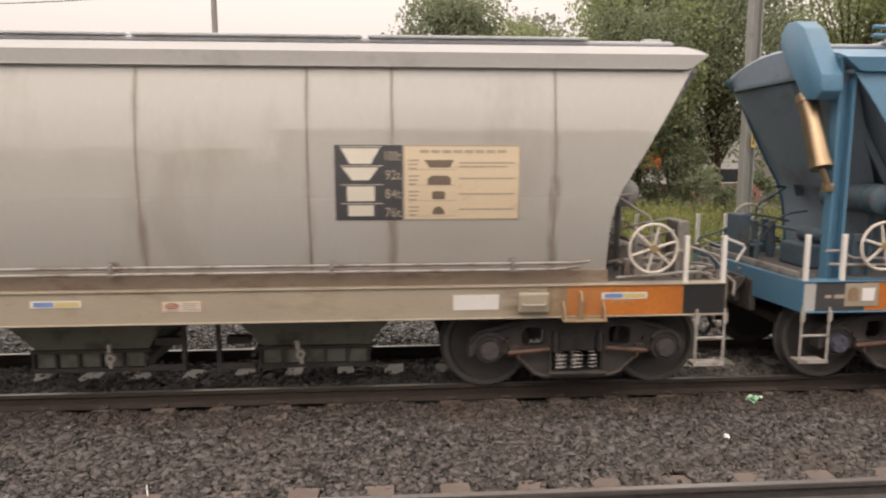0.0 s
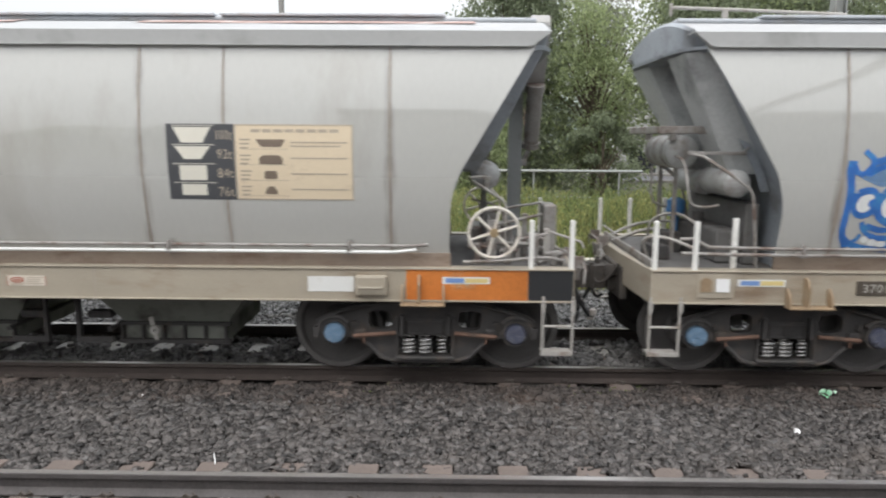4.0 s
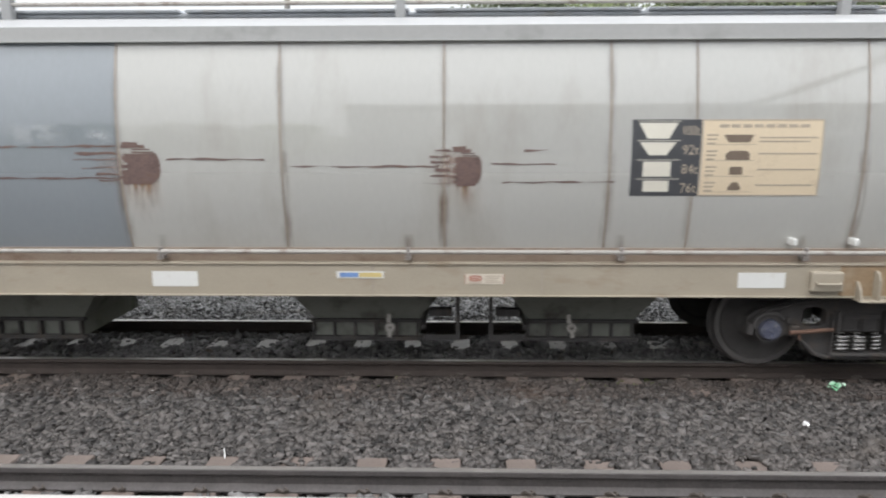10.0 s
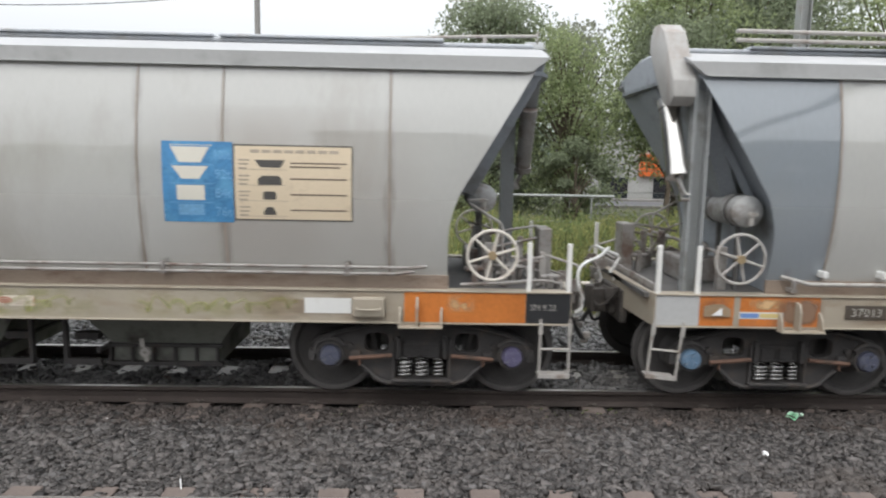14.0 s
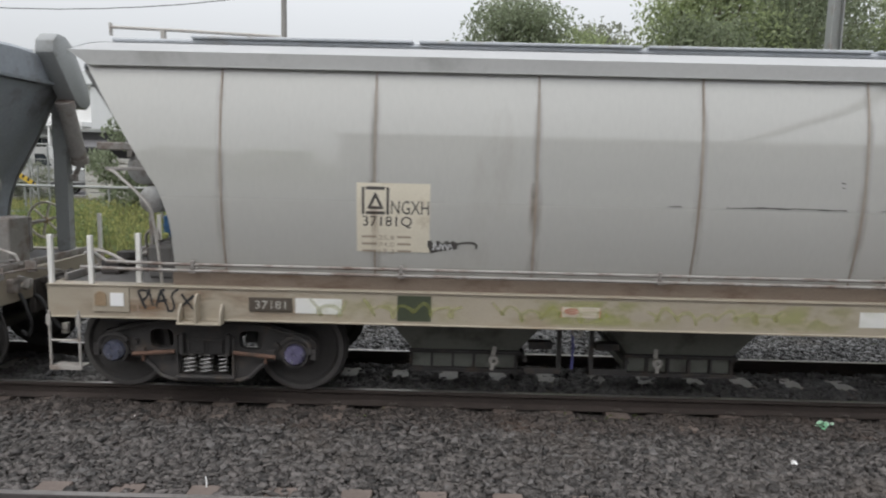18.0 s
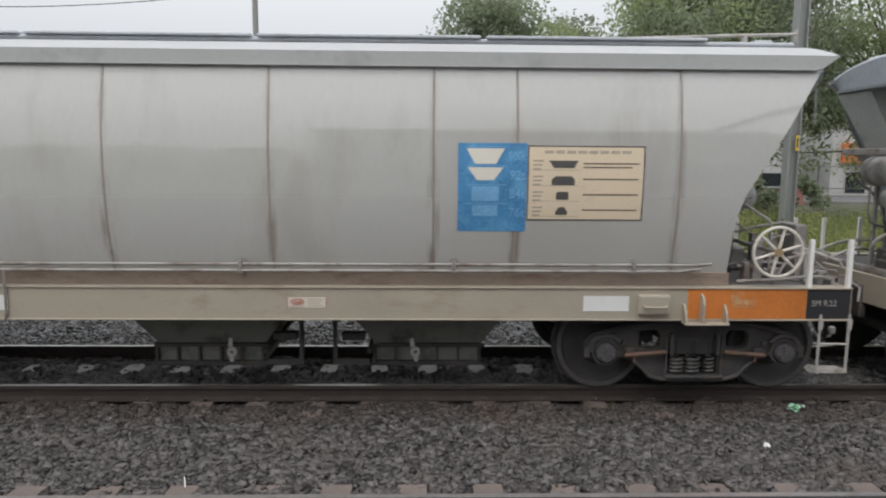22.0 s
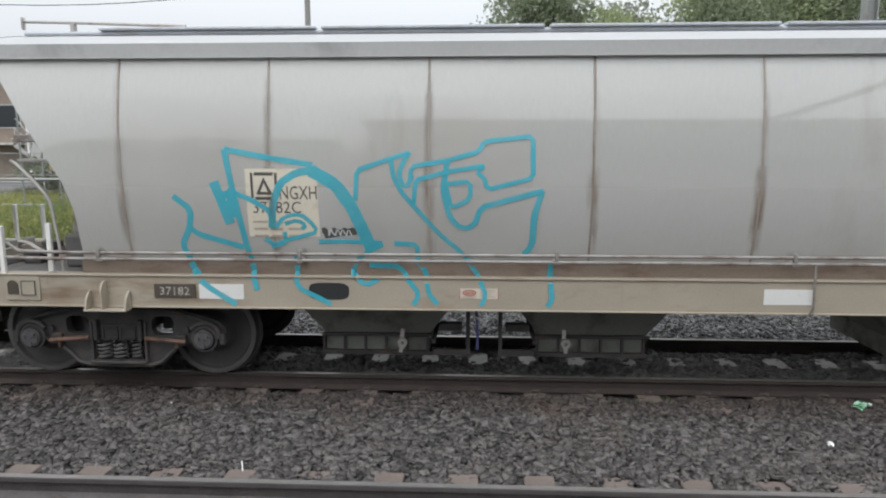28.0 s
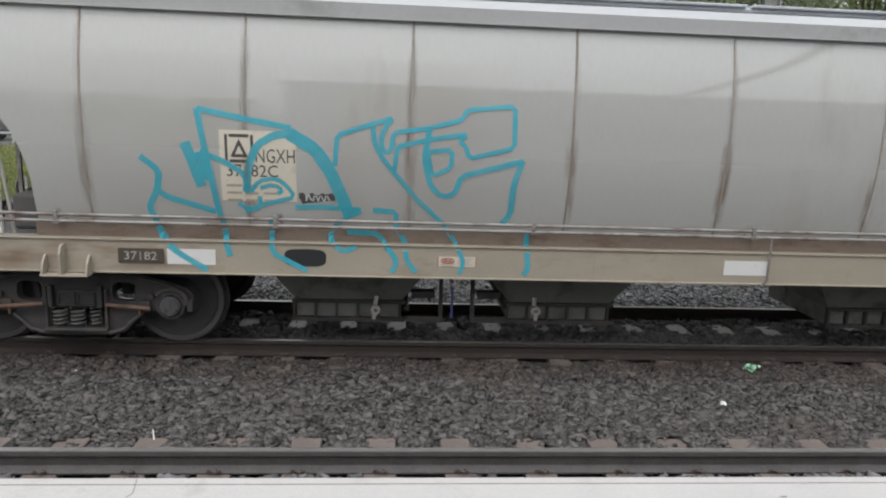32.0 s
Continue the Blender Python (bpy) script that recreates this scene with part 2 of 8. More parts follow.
    def mesh(self, name, smooth=None):
        me = bpy.data.meshes.new(name)
        me.from_pydata(self.v, [], self.f)
        b = bmesh.new()
        b.from_mesh(me)
        bmesh.ops.recalc_face_normals(b, faces=b.faces[:])
        b.to_mesh(me)
        b.free()
        if smooth:
            me.polygons.foreach_set("use_smooth", [True] * len(me.polygons))
            me.set_sharp_from_angle(angle=radians(smooth))
        return me


def part(name, geo, material, parent, label="", smooth=None, at=None, kind=""):
    """One mesh under a thing or a part. geo: a Geo, or a mesh that is shared."""
    me = geo.mesh(name, smooth) if isinstance(geo, Geo) else geo
    if not me.materials:
        me.materials.append(material)
    ob = new(name, me)
    if parent:
        ob.parent = parent
    if at is not None:
        ob.matrix_basis = at
    return tagged(ob, label, kind=kind)


def thing(name, label, category, group="", at=None, kind=""):
    ob = new(name)
    ob.empty_display_size = 0.3
    if at is not None:
        ob.matrix_basis = at
    return tagged(ob, label, category, group, kind)


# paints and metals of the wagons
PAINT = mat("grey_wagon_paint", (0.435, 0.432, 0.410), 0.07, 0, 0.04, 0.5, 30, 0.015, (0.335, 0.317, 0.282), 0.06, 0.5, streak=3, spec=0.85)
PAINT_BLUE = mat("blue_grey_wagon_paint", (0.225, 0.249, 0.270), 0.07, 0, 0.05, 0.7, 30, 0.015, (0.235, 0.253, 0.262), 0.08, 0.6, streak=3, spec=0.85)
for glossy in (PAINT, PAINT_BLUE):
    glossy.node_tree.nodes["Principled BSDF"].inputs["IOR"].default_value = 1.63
STEP = mat("pale_worn_step_paint", (0.38, 0.36, 0.335), 0.5, 0, 0.15, 6, 50, 0.1, (0.22, 0.18, 0.15), 0.25, 6)
ROOF = mat("pale_roof_paint", (0.315, 0.318, 0.32), 0.45, 0, 0.1, 1.5, 25, 0.08, (0.42, 0.42, 0.42), 0.15, 2.5)
HATCH = mat("pale_hatch_paint", (0.42, 0.44, 0.47), 0.45, 0, 0.12, 1.5, 25, 0.08, (0.36, 0.34, 0.32), 0.2, 2.0)
FASCIA = mat("fascia_paint", (0.45, 0.452, 0.447), 0.4, 0, 0.06, 0.8, 25, 0.03, (0.28, 0.28, 0.27), 0.1, 1.0)
SILL = mat("dusty_beige_sill_paint", (0.355, 0.312, 0.248), 0.5, 0, 0.12, 1.2, 40, 0.08, (0.28, 0.22, 0.16), 0.2, 1.3, streak=0.4)
SEAM = mat("rusty_seam", (0.30, 0.262, 0.225), 0.5, 0, 0.3, 3, 50, 0.1, (0.20, 0.15, 0.115), 0.3, 2, streak=3)
SLOPE_BLUE = mat("dark_slate_blue_paint", (0.16, 0.215, 0.27), 0.5, 0, 0.15, 1.4, 30, 0.06, (0.12, 0.14, 0.16), 0.2, 1.6)
SLOPE = mat("dark_slate_slope_paint", (0.27, 0.293, 0.32), 0.5, 0, 0.15, 1.4, 30, 0.06, (0.16, 0.155, 0.15), 0.2, 1.6)
CHUTE = mat("grey_green_chute_paint", (0.19, 0.195, 0.172), 0.6, 0, 0.15, 2, 40, 0.1, (0.07, 0.065, 0.055), 0.3, 2.5)
UNDER = mat("grimy_underframe", (0.11, 0.106, 0.103), 0.75, 0, 0.3, 3, 60, 0.25, (0.09, 0.08, 0.07), 0.25, 4)
SKIRT = mat("rusty_brown_skirt_paint", (0.255, 0.20, 0.158), 0.6, 0, 0.15, 2, 40, 0.1, (0.16, 0.105, 0.075), 0.32, 2.0, streak=0.4)
COVER = mat("grey_cover_paint", (0.45, 0.46, 0.455), 0.5, 0, 0.15, 1.4, 30, 0.06, (0.22, 0.22, 0.22), 0.25, 1.6)
RUSTY_BAR = mat("rusty_brake_bar", (0.15, 0.085, 0.06), 0.75, 0, 0.3, 8, 70, 0.2, (0.08, 0.06, 0.05), 0.3, 7)
IRON = mat("grimy_cast_iron", (0.066, 0.062, 0.061), 0.8, 0.05, 0.3, 5, 70, 0.3, (0.105, 0.085, 0.07), 0.25, 5, spec=0.3)
WHEELM = mat("wheel_steel", (0.072, 0.067, 0.065), 0.7, 0.15, 0.2, 6, 60, 0.1)
BRASS = mat("dull_brass_hub", (0.36, 0.27, 0.16), 0.5, 0.4, 0.2, 10, 60, 0.1)
RIM = mat("pale_wheel_rim", (0.105, 0.098, 0.095), 0.6, 0.2, 0.2, 8, 60, 0.1)
SPRING_DULL = mat("grimy_spring_steel", (0.12, 0.115, 0.11), 0.5, 0.3, 0.2, 8, 80, 0.1)
SPRING = mat("spring_steel", (0.42, 0.41, 0.40), 0.25, 0.9, 0.2, 8, 80, 0.1)
WHITE = mat("white_paint", (0.74, 0.73, 0.70), 0.45, 0, 0.06, 3, 50, 0.05, (0.5, 0.47, 0.42), 0.12, 4)
WHEEL_CREAM = mat("dusty_cream_wheel_paint", (0.60, 0.56, 0.50), 0.5, 0, 0.1, 6, 50, 0.06, (0.36, 0.27, 0.2), 0.22, 7)
ORANGE = mat("orange_paint", (0.53, 0.17, 0.035), 0.5, 0, 0.22, 2.5, 40, 0.08, (0.30, 0.13, 0.06), 0.2, 2.2, streak=2)
BLACK = mat("black_paint", (0.022, 0.023, 0.025), 0.5, 0, 0.2, 4, 40, 0.08)
GALV = mat("grey_pipe_paint", (0.29, 0.275, 0.26), 0.45, 0.2, 0.2, 5, 50, 0.1, (0.14, 0.095, 0.075), 0.36, 4)

RUST_BLEED = stain("rust_bleed", (0.20, 0.12, 0.072), 0.68, grain=(9, 9, 1.3), low=0.40, high=0.68)
GRIME = stain("grime_bleed", (0.18, 0.15, 0.125), 0.36, grain=(9, 9, 1.1), low=0.42, high=0.66)
RUN_SOFT = stain("soft_rust_run", (0.33, 0.185, 0.095), 1.7, "run", (26, 26, 2.0), 0.35, 0.6, 0.65)
SCAR_HALO = stain("rubbed_rust_halo", (0.40, 0.30, 0.25), 0.9, "patch", (5, 5, 12), 0.2, 0.6, 0.5)
YELLOW_WASH = stain("yellow_green_wash", (0.36, 0.38, 0.10), 0.55, grain=(5, 5, 9), low=0.42, high=0.6)
SILL_STAIN = stain("sill_rust_stain", (0.25, 0.15, 0.085), 0.75, grain=(1.6, 1.6, 7), low=0.40, high=0.66)

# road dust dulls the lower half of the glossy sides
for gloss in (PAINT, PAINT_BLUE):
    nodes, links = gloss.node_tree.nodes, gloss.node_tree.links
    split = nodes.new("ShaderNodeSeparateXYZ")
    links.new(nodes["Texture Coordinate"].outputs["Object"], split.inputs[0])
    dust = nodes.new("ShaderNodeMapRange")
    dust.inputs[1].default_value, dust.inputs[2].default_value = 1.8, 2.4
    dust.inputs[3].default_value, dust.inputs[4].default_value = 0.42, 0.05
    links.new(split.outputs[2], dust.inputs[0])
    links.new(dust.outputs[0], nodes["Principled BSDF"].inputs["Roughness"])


# ---- ground, tracks, platform ----
# bed colour near black, to deepen the shade in gaps between stones
BALLAST = mat("ballast_bed", (0.035, 0.032, 0.03), 0.95, 0, 0.5, 9, 28, 1.0, (0.06, 0.055, 0.05), 0.25, 14)
STONE_RUSTY = mat("brake_dusted_ballast_stone", (0.061, 0.051, 0.046), 0.8, 0, 0.35, 14, 60, 0.35, (0.07, 0.05, 0.04), 0.3, 0.9, by_island=1.3)
STONE = mat("ballast_stone", (0.0725, 0.0655, 0.062), 0.6, 0, 0.5, 14, 60, 0.25, (0.09, 0.075, 0.065), 0.2, 0.9, by_island=1.25)
SOIL = mat("weedy_soil", (0.06, 0.065, 0.03), 0.95, 0, 0.5, 1.2, 20, 0.8, (0.09, 0.08, 0.05), 0.3, 2)
CONCRETE = mat("grey_concrete", (0.26, 0.25, 0.235), 0.8, 0, 0.2, 5, 60, 0.3, (0.15, 0.13, 0.11), 0.25, 4)
SLEEPER_BROWN = mat("rust_stained_sleeper_concrete", (0.15, 0.12, 0.105), 0.7, 0, 0.2, 5, 60, 0.3, (0.11, 0.08, 0.066), 0.3, 4, by_object=0.3)
# stained concrete, made pale to carry the sky's glint on sleeper tops
SLEEPER_SKYLIT = mat("stained_sleeper_concrete", (0.38, 0.36, 0.33), 0.5, 0, 0.25, 5, 60, 0.3, (0.10, 0.072, 0.055), 0.32, 4, by_object=0.3)
# paler than the far rails: a veil of haze put into the colour
RUST_NEAR = mat("dusty_rail_steel", (0.085, 0.077, 0.076), 0.65, 0.2, 0.25, 6, 50, 0.2)
CLIP = mat("dusty_rail_clip", (0.085, 0.072, 0.064), 0.7, 0.2, 0.3, 12, 60, 0.2)
RUST = mat("rail_rust", (0.055, 0.043, 0.038), 0.75, 0.3, 0.25, 6, 50, 0.3)
RAILTOP = mat("worn_rail_head", (0.46, 0.44, 0.43), 0.35, 0.85, 0.15, 9, 60, 0.05)
PLATFORM = mat("platform_asphalt", (0.13, 0.13, 0.13), 0.9, 0, 0.2, 3, 80, 0.3)
EDGING = mat("white_platform_edging", (0.395, 0.378, 0.365), 0.75, 0, 0.07, 4, 90, 0.3, (0.33, 0.31, 0.29), 0.1, 5)

ground = thing("ground", "stony railway ground with weedy soil reaching the horizon", "ground", kind="structure")
g = Geo()
prof = [(-600, -0.34), (-20, -0.34), (2.2, -0.30), (2.4, -0.215), (9.4, -0.215), (10.4, -0.25), (11.6, -0.2), (14.0, 0.15), (22.0, 0.25), (40.0, 0.3), (900, 0.3)]
g.grid([[(x, y, z) for x in (-900, -60, -15, 0, 15, 60, 900)] for y, z in prof[3:6]])
part("ballast_bed", g, BALLAST, ground)
g = Geo()
g.grid([[(x, y, z) for x in (-900, -60, -15, 0, 15, 60, 900)] for y, z in prof[5:]])
part("soil", g, SOIL, ground)
g = Geo()
g.grid([[(x, y, z) for x in (-900, -60, -15, 0, 15, 60, 900)] for y, z in prof[:4]])
part("trackside_soil", g, SOIL, ground)


def rail_outline(y):
    """Half a flat-bottom rail's outline mirrored, head at z = 0."""
    half = [(0.035, 0.0), (0.036, -0.032), (0.012, -0.045), (0.009, -0.115), (0.068, -0.145), (0.068, -0.157)]
    return [(y - a, b) for a, b in half] + [(y + a, b) for a, b in reversed(half)]


def make_track(name, y, label):
    track = thing(name, label, "railway track", kind="structure")
    for s in (-1, 1):
        yr = y + s * GAUGE / 2
        r = part("rail", Geo().prism(rail_outline(yr), -160, 160, "x"), RUST if y > 5 else RUST_NEAR, track, "rusty steel rail with a worn bright head")
        part("running_band", Geo().box(-160, 160, yr - 0.024, yr + 0.028, -0.001, 0.002), RAILTOP, r)
    sl = Geo().box(-0.12, 0.12, -1.25, 1.25, -0.40, -0.158, 0.012).mesh("sleeper")
    # pale cap: the sky's glint between the rails, put in as colour
    top = Geo().box(-0.112, 0.112, 0.06, 0.50, -0.165, -0.155, 0.003).mesh("washed_top")
    clip = Geo()
    for s in (-1, 1):
        clip.box(-0.055, 0.055, s * 0.05 - 0.02, s * 0.05 + 0.02, -0.157, -0.138)
        clip.tube([(-0.045, s * 0.055, -0.14), (-0.02, s * 0.075, -0.118), (0.02, s * 0.1, -0.128), (0.045, s * 0.07, -0.13), (0.02, s * 0.05, -0.125)], 0.010, 6)
    clip = clip.mesh("rail_clip")
    x0 = -3.55 if y > 5 else -2.47
    for k in range(-26, 38):
        x = x0 + 0.5955 * k
        ob = part("sleeper", sl, SLEEPER_BROWN, track, at=pose(x, y, 0, 0, 0, random.uniform(-0.6, 0.6)))
        if abs(x) < 9 and y > 5:
            part("washed_top", top, SLEEPER_SKYLIT, ob)
        if abs(x) < 9:
            for s in (-1, 1):
                part("rail_clip", clip, CLIP, ob, at=pose(0, s * GAUGE / 2, 0))
    return track


make_track("track_far", TRACK_Y, "concrete-sleepered railway track in dark ballast")
make_track("track_near", NEAR_Y, "concrete-sleepered railway track beside the platform")

platform = thing("platform", "station platform with a white painted edge", "platform", kind="structure")
part("platform_body", Geo().box(-80, 80, -9, EDGE_Y - 0.03, -0.4, EDGE_Z - 0.12), CONCRETE, platform)
part("surface", Geo().box(-80, 80, -9, EDGE_Y - 0.75, EDGE_Z - 0.12, EDGE_Z), PLATFORM, platform)
for k in range(-2, 2):
    part("edge_slab", Geo().box(k * 9.6 + 0.004, k * 9.6 + 9.596, EDGE_Y - 0.746, EDGE_Y + 0.02, EDGE_Z - 0.116, EDGE_Z + 0.004, 0.012), EDGING, platform, at=pose(4.8, 0, 0))
for s in (-1, 1):
    part("edge_slab", Geo().box(*sorted((s * 24.2 if s > 0 else -14.5, s * 80)), EDGE_Y - 0.746, EDGE_Y + 0.02, EDGE_Z - 0.116, EDGE_Z + 0.004), EDGING, platform)


# worn paint, a hairline crack and scuffs along the platform edge
GRIT = mat("platform_scuff", (0.20, 0.18, 0.16), 0.9, 0, 0.3, 20, 80, 0.2)
part("worn_edge_line", Geo().box(-14, 14, EDGE_Y - 0.036, EDGE_Y - 0.031, EDGE_Z + 0.0035, EDGE_Z + 0.0052), GRIT, platform)
for k, (x, y, r) in enumerate(((-0.62, 2.10, 0.016), (0.08, 2.16, 0.012), (0.14, 2.17, 0.02), (-1.1, 2.2, 0.01), (0.9, 2.05, 0.014), (1.45, 2.2, 0.011), (-1.9, 2.0, 0.013))):
    part("scuff", Geo().add([(x + r * (1.4 + 0.5 * math.sin(3 * a + k)) * math.cos(a), y + 0.5 * r * (1 + 0.4 * math.cos(2 * a + k)) * math.sin(a), EDGE_Z + 0.0052) for a in np.linspace(0, 2 * math.pi, 13)[:-1]], [tuple(range(12))]), GRIT, platform)
part("crack", Geo().tube([(-0.95, 2.33, EDGE_Z + 0.0045), (-0.93, 2.24, EDGE_Z + 0.0045), (-0.97, 2.16, EDGE_Z + 0.0045), (-0.94, 2.02, EDGE_Z + 0.0045), (-0.99, 1.9, EDGE_Z + 0.0045)], 0.0018, 4), GRIT, platform)


# ---- grain hopper wagons ----
HALF = 8.28            # middle to headstock
RIBS = (-6.56, -5.10, -3.57, -2.03, -0.49, 1.06, 2.60, 4.15, 4.94, 6.50)
HATCH_Z = 3.66


def side_y(z):
    """Half width of the bulging side at height z."""
    return 1.305 - 0.125 * ((z - 2.3) / 0.93) ** 2


def end_x(z):
    """Where the side sheet ends at height z: upright below, raked above."""
    if z < 1.7:
        return 7.065
    if z < 2.1:
        return 7.065 + 0.10 * ((z - 1.7) / 0.4) ** 1.6
    return 7.165 + (z - 2.1) * 0.595


ZS = [1.20, 1.35, 1.55, 1.7, 1.8, 1.9, 2.0, 2.1, 2.25, 2.5, 2.75, 3.0, 3.29]


def panel_geo(x0, x1, left=False, right=False):
    """One sheet of the side between two seams, following the bulge."""
    rows, back = [], []
    for z in ZS:
        a, b = (-end_x(z) if left else x0 + 0.012), (end_x(z) if right else x1 - 0.012)
        rows.append([(a + (b - a) * k / 4, -side_y(z), z) for k in range(5)])
    g = Geo().grid(rows)
    edge = [r[0] for r in rows] + rows[-1][1:-1] + [r[-1] for r in reversed(rows)] + list(reversed(rows[0][1:-1]))
    g.grid([edge + edge[:1], [(x, y + 0.012, z) for x, y, z in edge + edge[:1]]])
    return g


def on_side(x, z, off=0.004):
    return (x, -side_y(z) - off, z)


def sheet(x0, x1, z0, z1, off=0.005, n=7):
    """A thin sheet lying on the bulged side."""
    rows = [[on_side(x0 + (x1 - x0) * k / 2, z0 + (z1 - z0) * i / n, off) for k in range(3)] for i in range(n + 1)]
    g = Geo().grid(rows)
    edge = [r[0] for r in rows] + rows[-1][1:-1] + [r[-1] for r in reversed(rows)] + list(reversed(rows[0][1:-1]))
    g.grid([edge + edge[:1], [(x, y + off, z) for x, y, z in edge + edge[:1]]])
    return g


SHARED = {}


def shared(name, make, smooth=None):
    if name not in SHARED:
        SHARED[name] = make().mesh(name, smooth)
    return SHARED[name]


def far_side():
    rows = []
    for z in ZS:
        rows.append([(-end_x(z) + 2 * end_x(z) * k / 8, side_y(z), z) for k in range(9)])
    return Geo().grid(rows)


def fascia_geo():
    g = Geo()
    for s in (-1, 1):
        g.prism([(s * 1.17, 3.262), (s * 1.222, 3.264), (s * 1.235, 3.39), (s * 1.17, 3.395)], -7.83, 7.83, "x")
        for e in (-1, 1):
            g.add([(e * 7.83, s * 1.17, 3.262), (e * 7.83, s * 1.222, 3.264), (e * 7.83, s * 1.235, 3.39), (e * 7.83, s * 1.17, 3.395), (e * 8.0, s * 1.235, 3.39), (e * 8.0, s * 1.17, 3.395)], [(0, 1, 2, 3), (1, 2, 4), (2, 3, 5, 4), (0, 3, 5), (0, 5, 4, 1)])
        # the turned-under lower edge
        g.box(-7.80, 7.80, *sorted((s * 1.175, s * 1.228)), 3.255, 3.263)
    return g


def roof_geo():
    g = Geo()
    ys = np.linspace(-1.235, 1.235, 17)
    prof = [(y, 3.615 - 0.225 * (abs(y) / 1.235) ** 2) for y in ys]
    return g.prism(prof, -7.98, 7.98, "x")


def hatch_geo():
    g = Geo()
    return g.box(-7.94, 7.94, -0.5, 0.5, 3.58, HATCH_Z - 0.03, 0.02)


def end_slope_geo():
    """The raked end sheet at +x, slightly dished."""
    rows = []
    for z in (1.16, 1.5, 1.7, 1.8, 1.9, 2.0, 2.1, 2.6, 3.0, 3.24):
        w = side_y(z) - 0.015
        e = end_x(z) - 0.03
        rows.append([(e, -w, z), (e - 0.05, -w * 0.8, z), (e - 0.07, 0, z), (e - 0.05, w * 0.8, z), (e, w, z)])
    return Geo().grid(rows)


def slope_cover_geo():
    """The folded cover plate that narrows from the hood down over the end sheet."""
    g = Geo()
    rows = []
    for f in (0.0, 0.35, 0.7, 1.0):
        x, z, w = 7.96 - 0.60 * f, 3.23 - 1.17 * f, 1.06 - 0.40 * f
        rows.append([(x - 0.16, -w - 0.05, z + 0.05), (x - 0.02, -w, z), (x + 0.0, -w * 0.35, z), (x + 0.035, -w * 0.30, z), (x + 0.035, w * 0.30, z), (x + 0.0, w * 0.35, z), (x - 0.02, w, z), (x - 0.16, w + 0.05, z + 0.05)])
    g.grid(rows)
    g.grid([rows[-1], [(7.16, y, 2.08) for x, y, z in rows[-1]]])
    return g


def channel_cover_geo():
    """Two broad raised plates down the end sheet with a deep channel between them."""
    g = Geo()
    for s in (-1, 1):
        rows = []
        for f in (0.0, 0.35, 0.7, 1.0):
            x, z, w = 7.97 - 0.60 * f, 3.23 - 1.17 * f, 1.04 - 0.26 * f
            rows.append([(x + dx, s * w * y, z + dz) for dx, y, dz in ((-0.30, 1.04, 0.03), (-0.05, 0.99, 0.0), (0.02, 0.93, 0.0), (0.02, 0.40, 0.0), (-0.01, 0.34, 0.0), (-0.30, 0.33, 0.03))])
        g.grid(rows)
        g.grid([rows[-1], [(7.16, y, 2.08) for x, y, z in rows[-1]]])
    rows = []
    for f in (0.0, 0.5, 1.0):
        x, z, w = 7.97 - 0.60 * f, 3.23 - 1.17 * f, 1.04 - 0.26 * f
        rows.append([(x - 0.22, y * w, z) for y in (-0.345, 0.345)])
    g.grid(rows)
    return g


def roof_z(y):
    """Height of the curved roof at y from the middle."""
    return 3.615 - 0.225 * (abs(y) / 1.235) ** 2


def hood_geo():
    """The arched end plate under the roof, cut back towards the eaves."""
    ys = np.linspace(-1.2, 1.2, 21)
    cut = [0.17 * max(0.0, (abs(y) - 0.75) / 0.45) ** 2 for y in ys]
    return Geo().grid([[(7.985, y, roof_z(y) + 0.004) for y in ys], [(8.02 - c * 0.4, y * 0.99, roof_z(y) - 0.03) for y, c in zip(ys, cut)],
                       [(8.0 - c, y * 0.975, 3.27) for y, c in zip(ys, cut)], [(7.80, y * 0.97, 3.235) for y in ys]])


def lip_geo():
    """The flanged lower edge of the hood, bowed in plan."""
    ys = np.linspace(-1.17, 1.17, 21)
    xs = [8.045 - 0.20 * max(0.0, (abs(y) - 0.72) / 0.45) ** 2 for y in ys]
    g = Geo().grid([[(7.84, y, 3.225) for y in ys], [(x, y, 3.245) for x, y in zip(xs, ys)], [(x + 0.008, y, 3.278) for x, y in zip(xs, ys)], [(x - 0.04, y, 3.283) for x, y in zip(xs, ys)]])
    return g


def stiffener_geo(y):
    """A bent bar down the end sheet from the lip to the deck."""
    g = Geo()
    pts = [(end_x(z) + 0.02, z) for z in (3.2, 2.7, 2.3, 2.05, 1.9)]
    poly = pts + [(x - 0.09, z) for x, z in reversed(pts)]
    g.prism(poly, y - 0.012, y + 0.012, "y")
    return g


def web_geo(s, inset=0.0):
    return Geo().box(-HALF + inset, HALF, *sorted((s * 1.262, s * 1.272)), 0.85, 1.155)


def lower_flange_geo(s, inset=0.0):
    return Geo().box(-HALF + inset, HALF, *sorted((s * 1.16, s * 1.29)), 0.836, 0.851, 0.004)


def upper_flange_geo(s, inset=0.0):
    return Geo().box(-HALF + inset, HALF, *sorted((s * 1.12, s * 1.288)), 1.154, 1.168, 0.004)


def skirt_geo(s):
    return Geo().box(-7.08, 7.08, *sorted((s * 1.16, s * 1.19)), 1.166, 1.30)


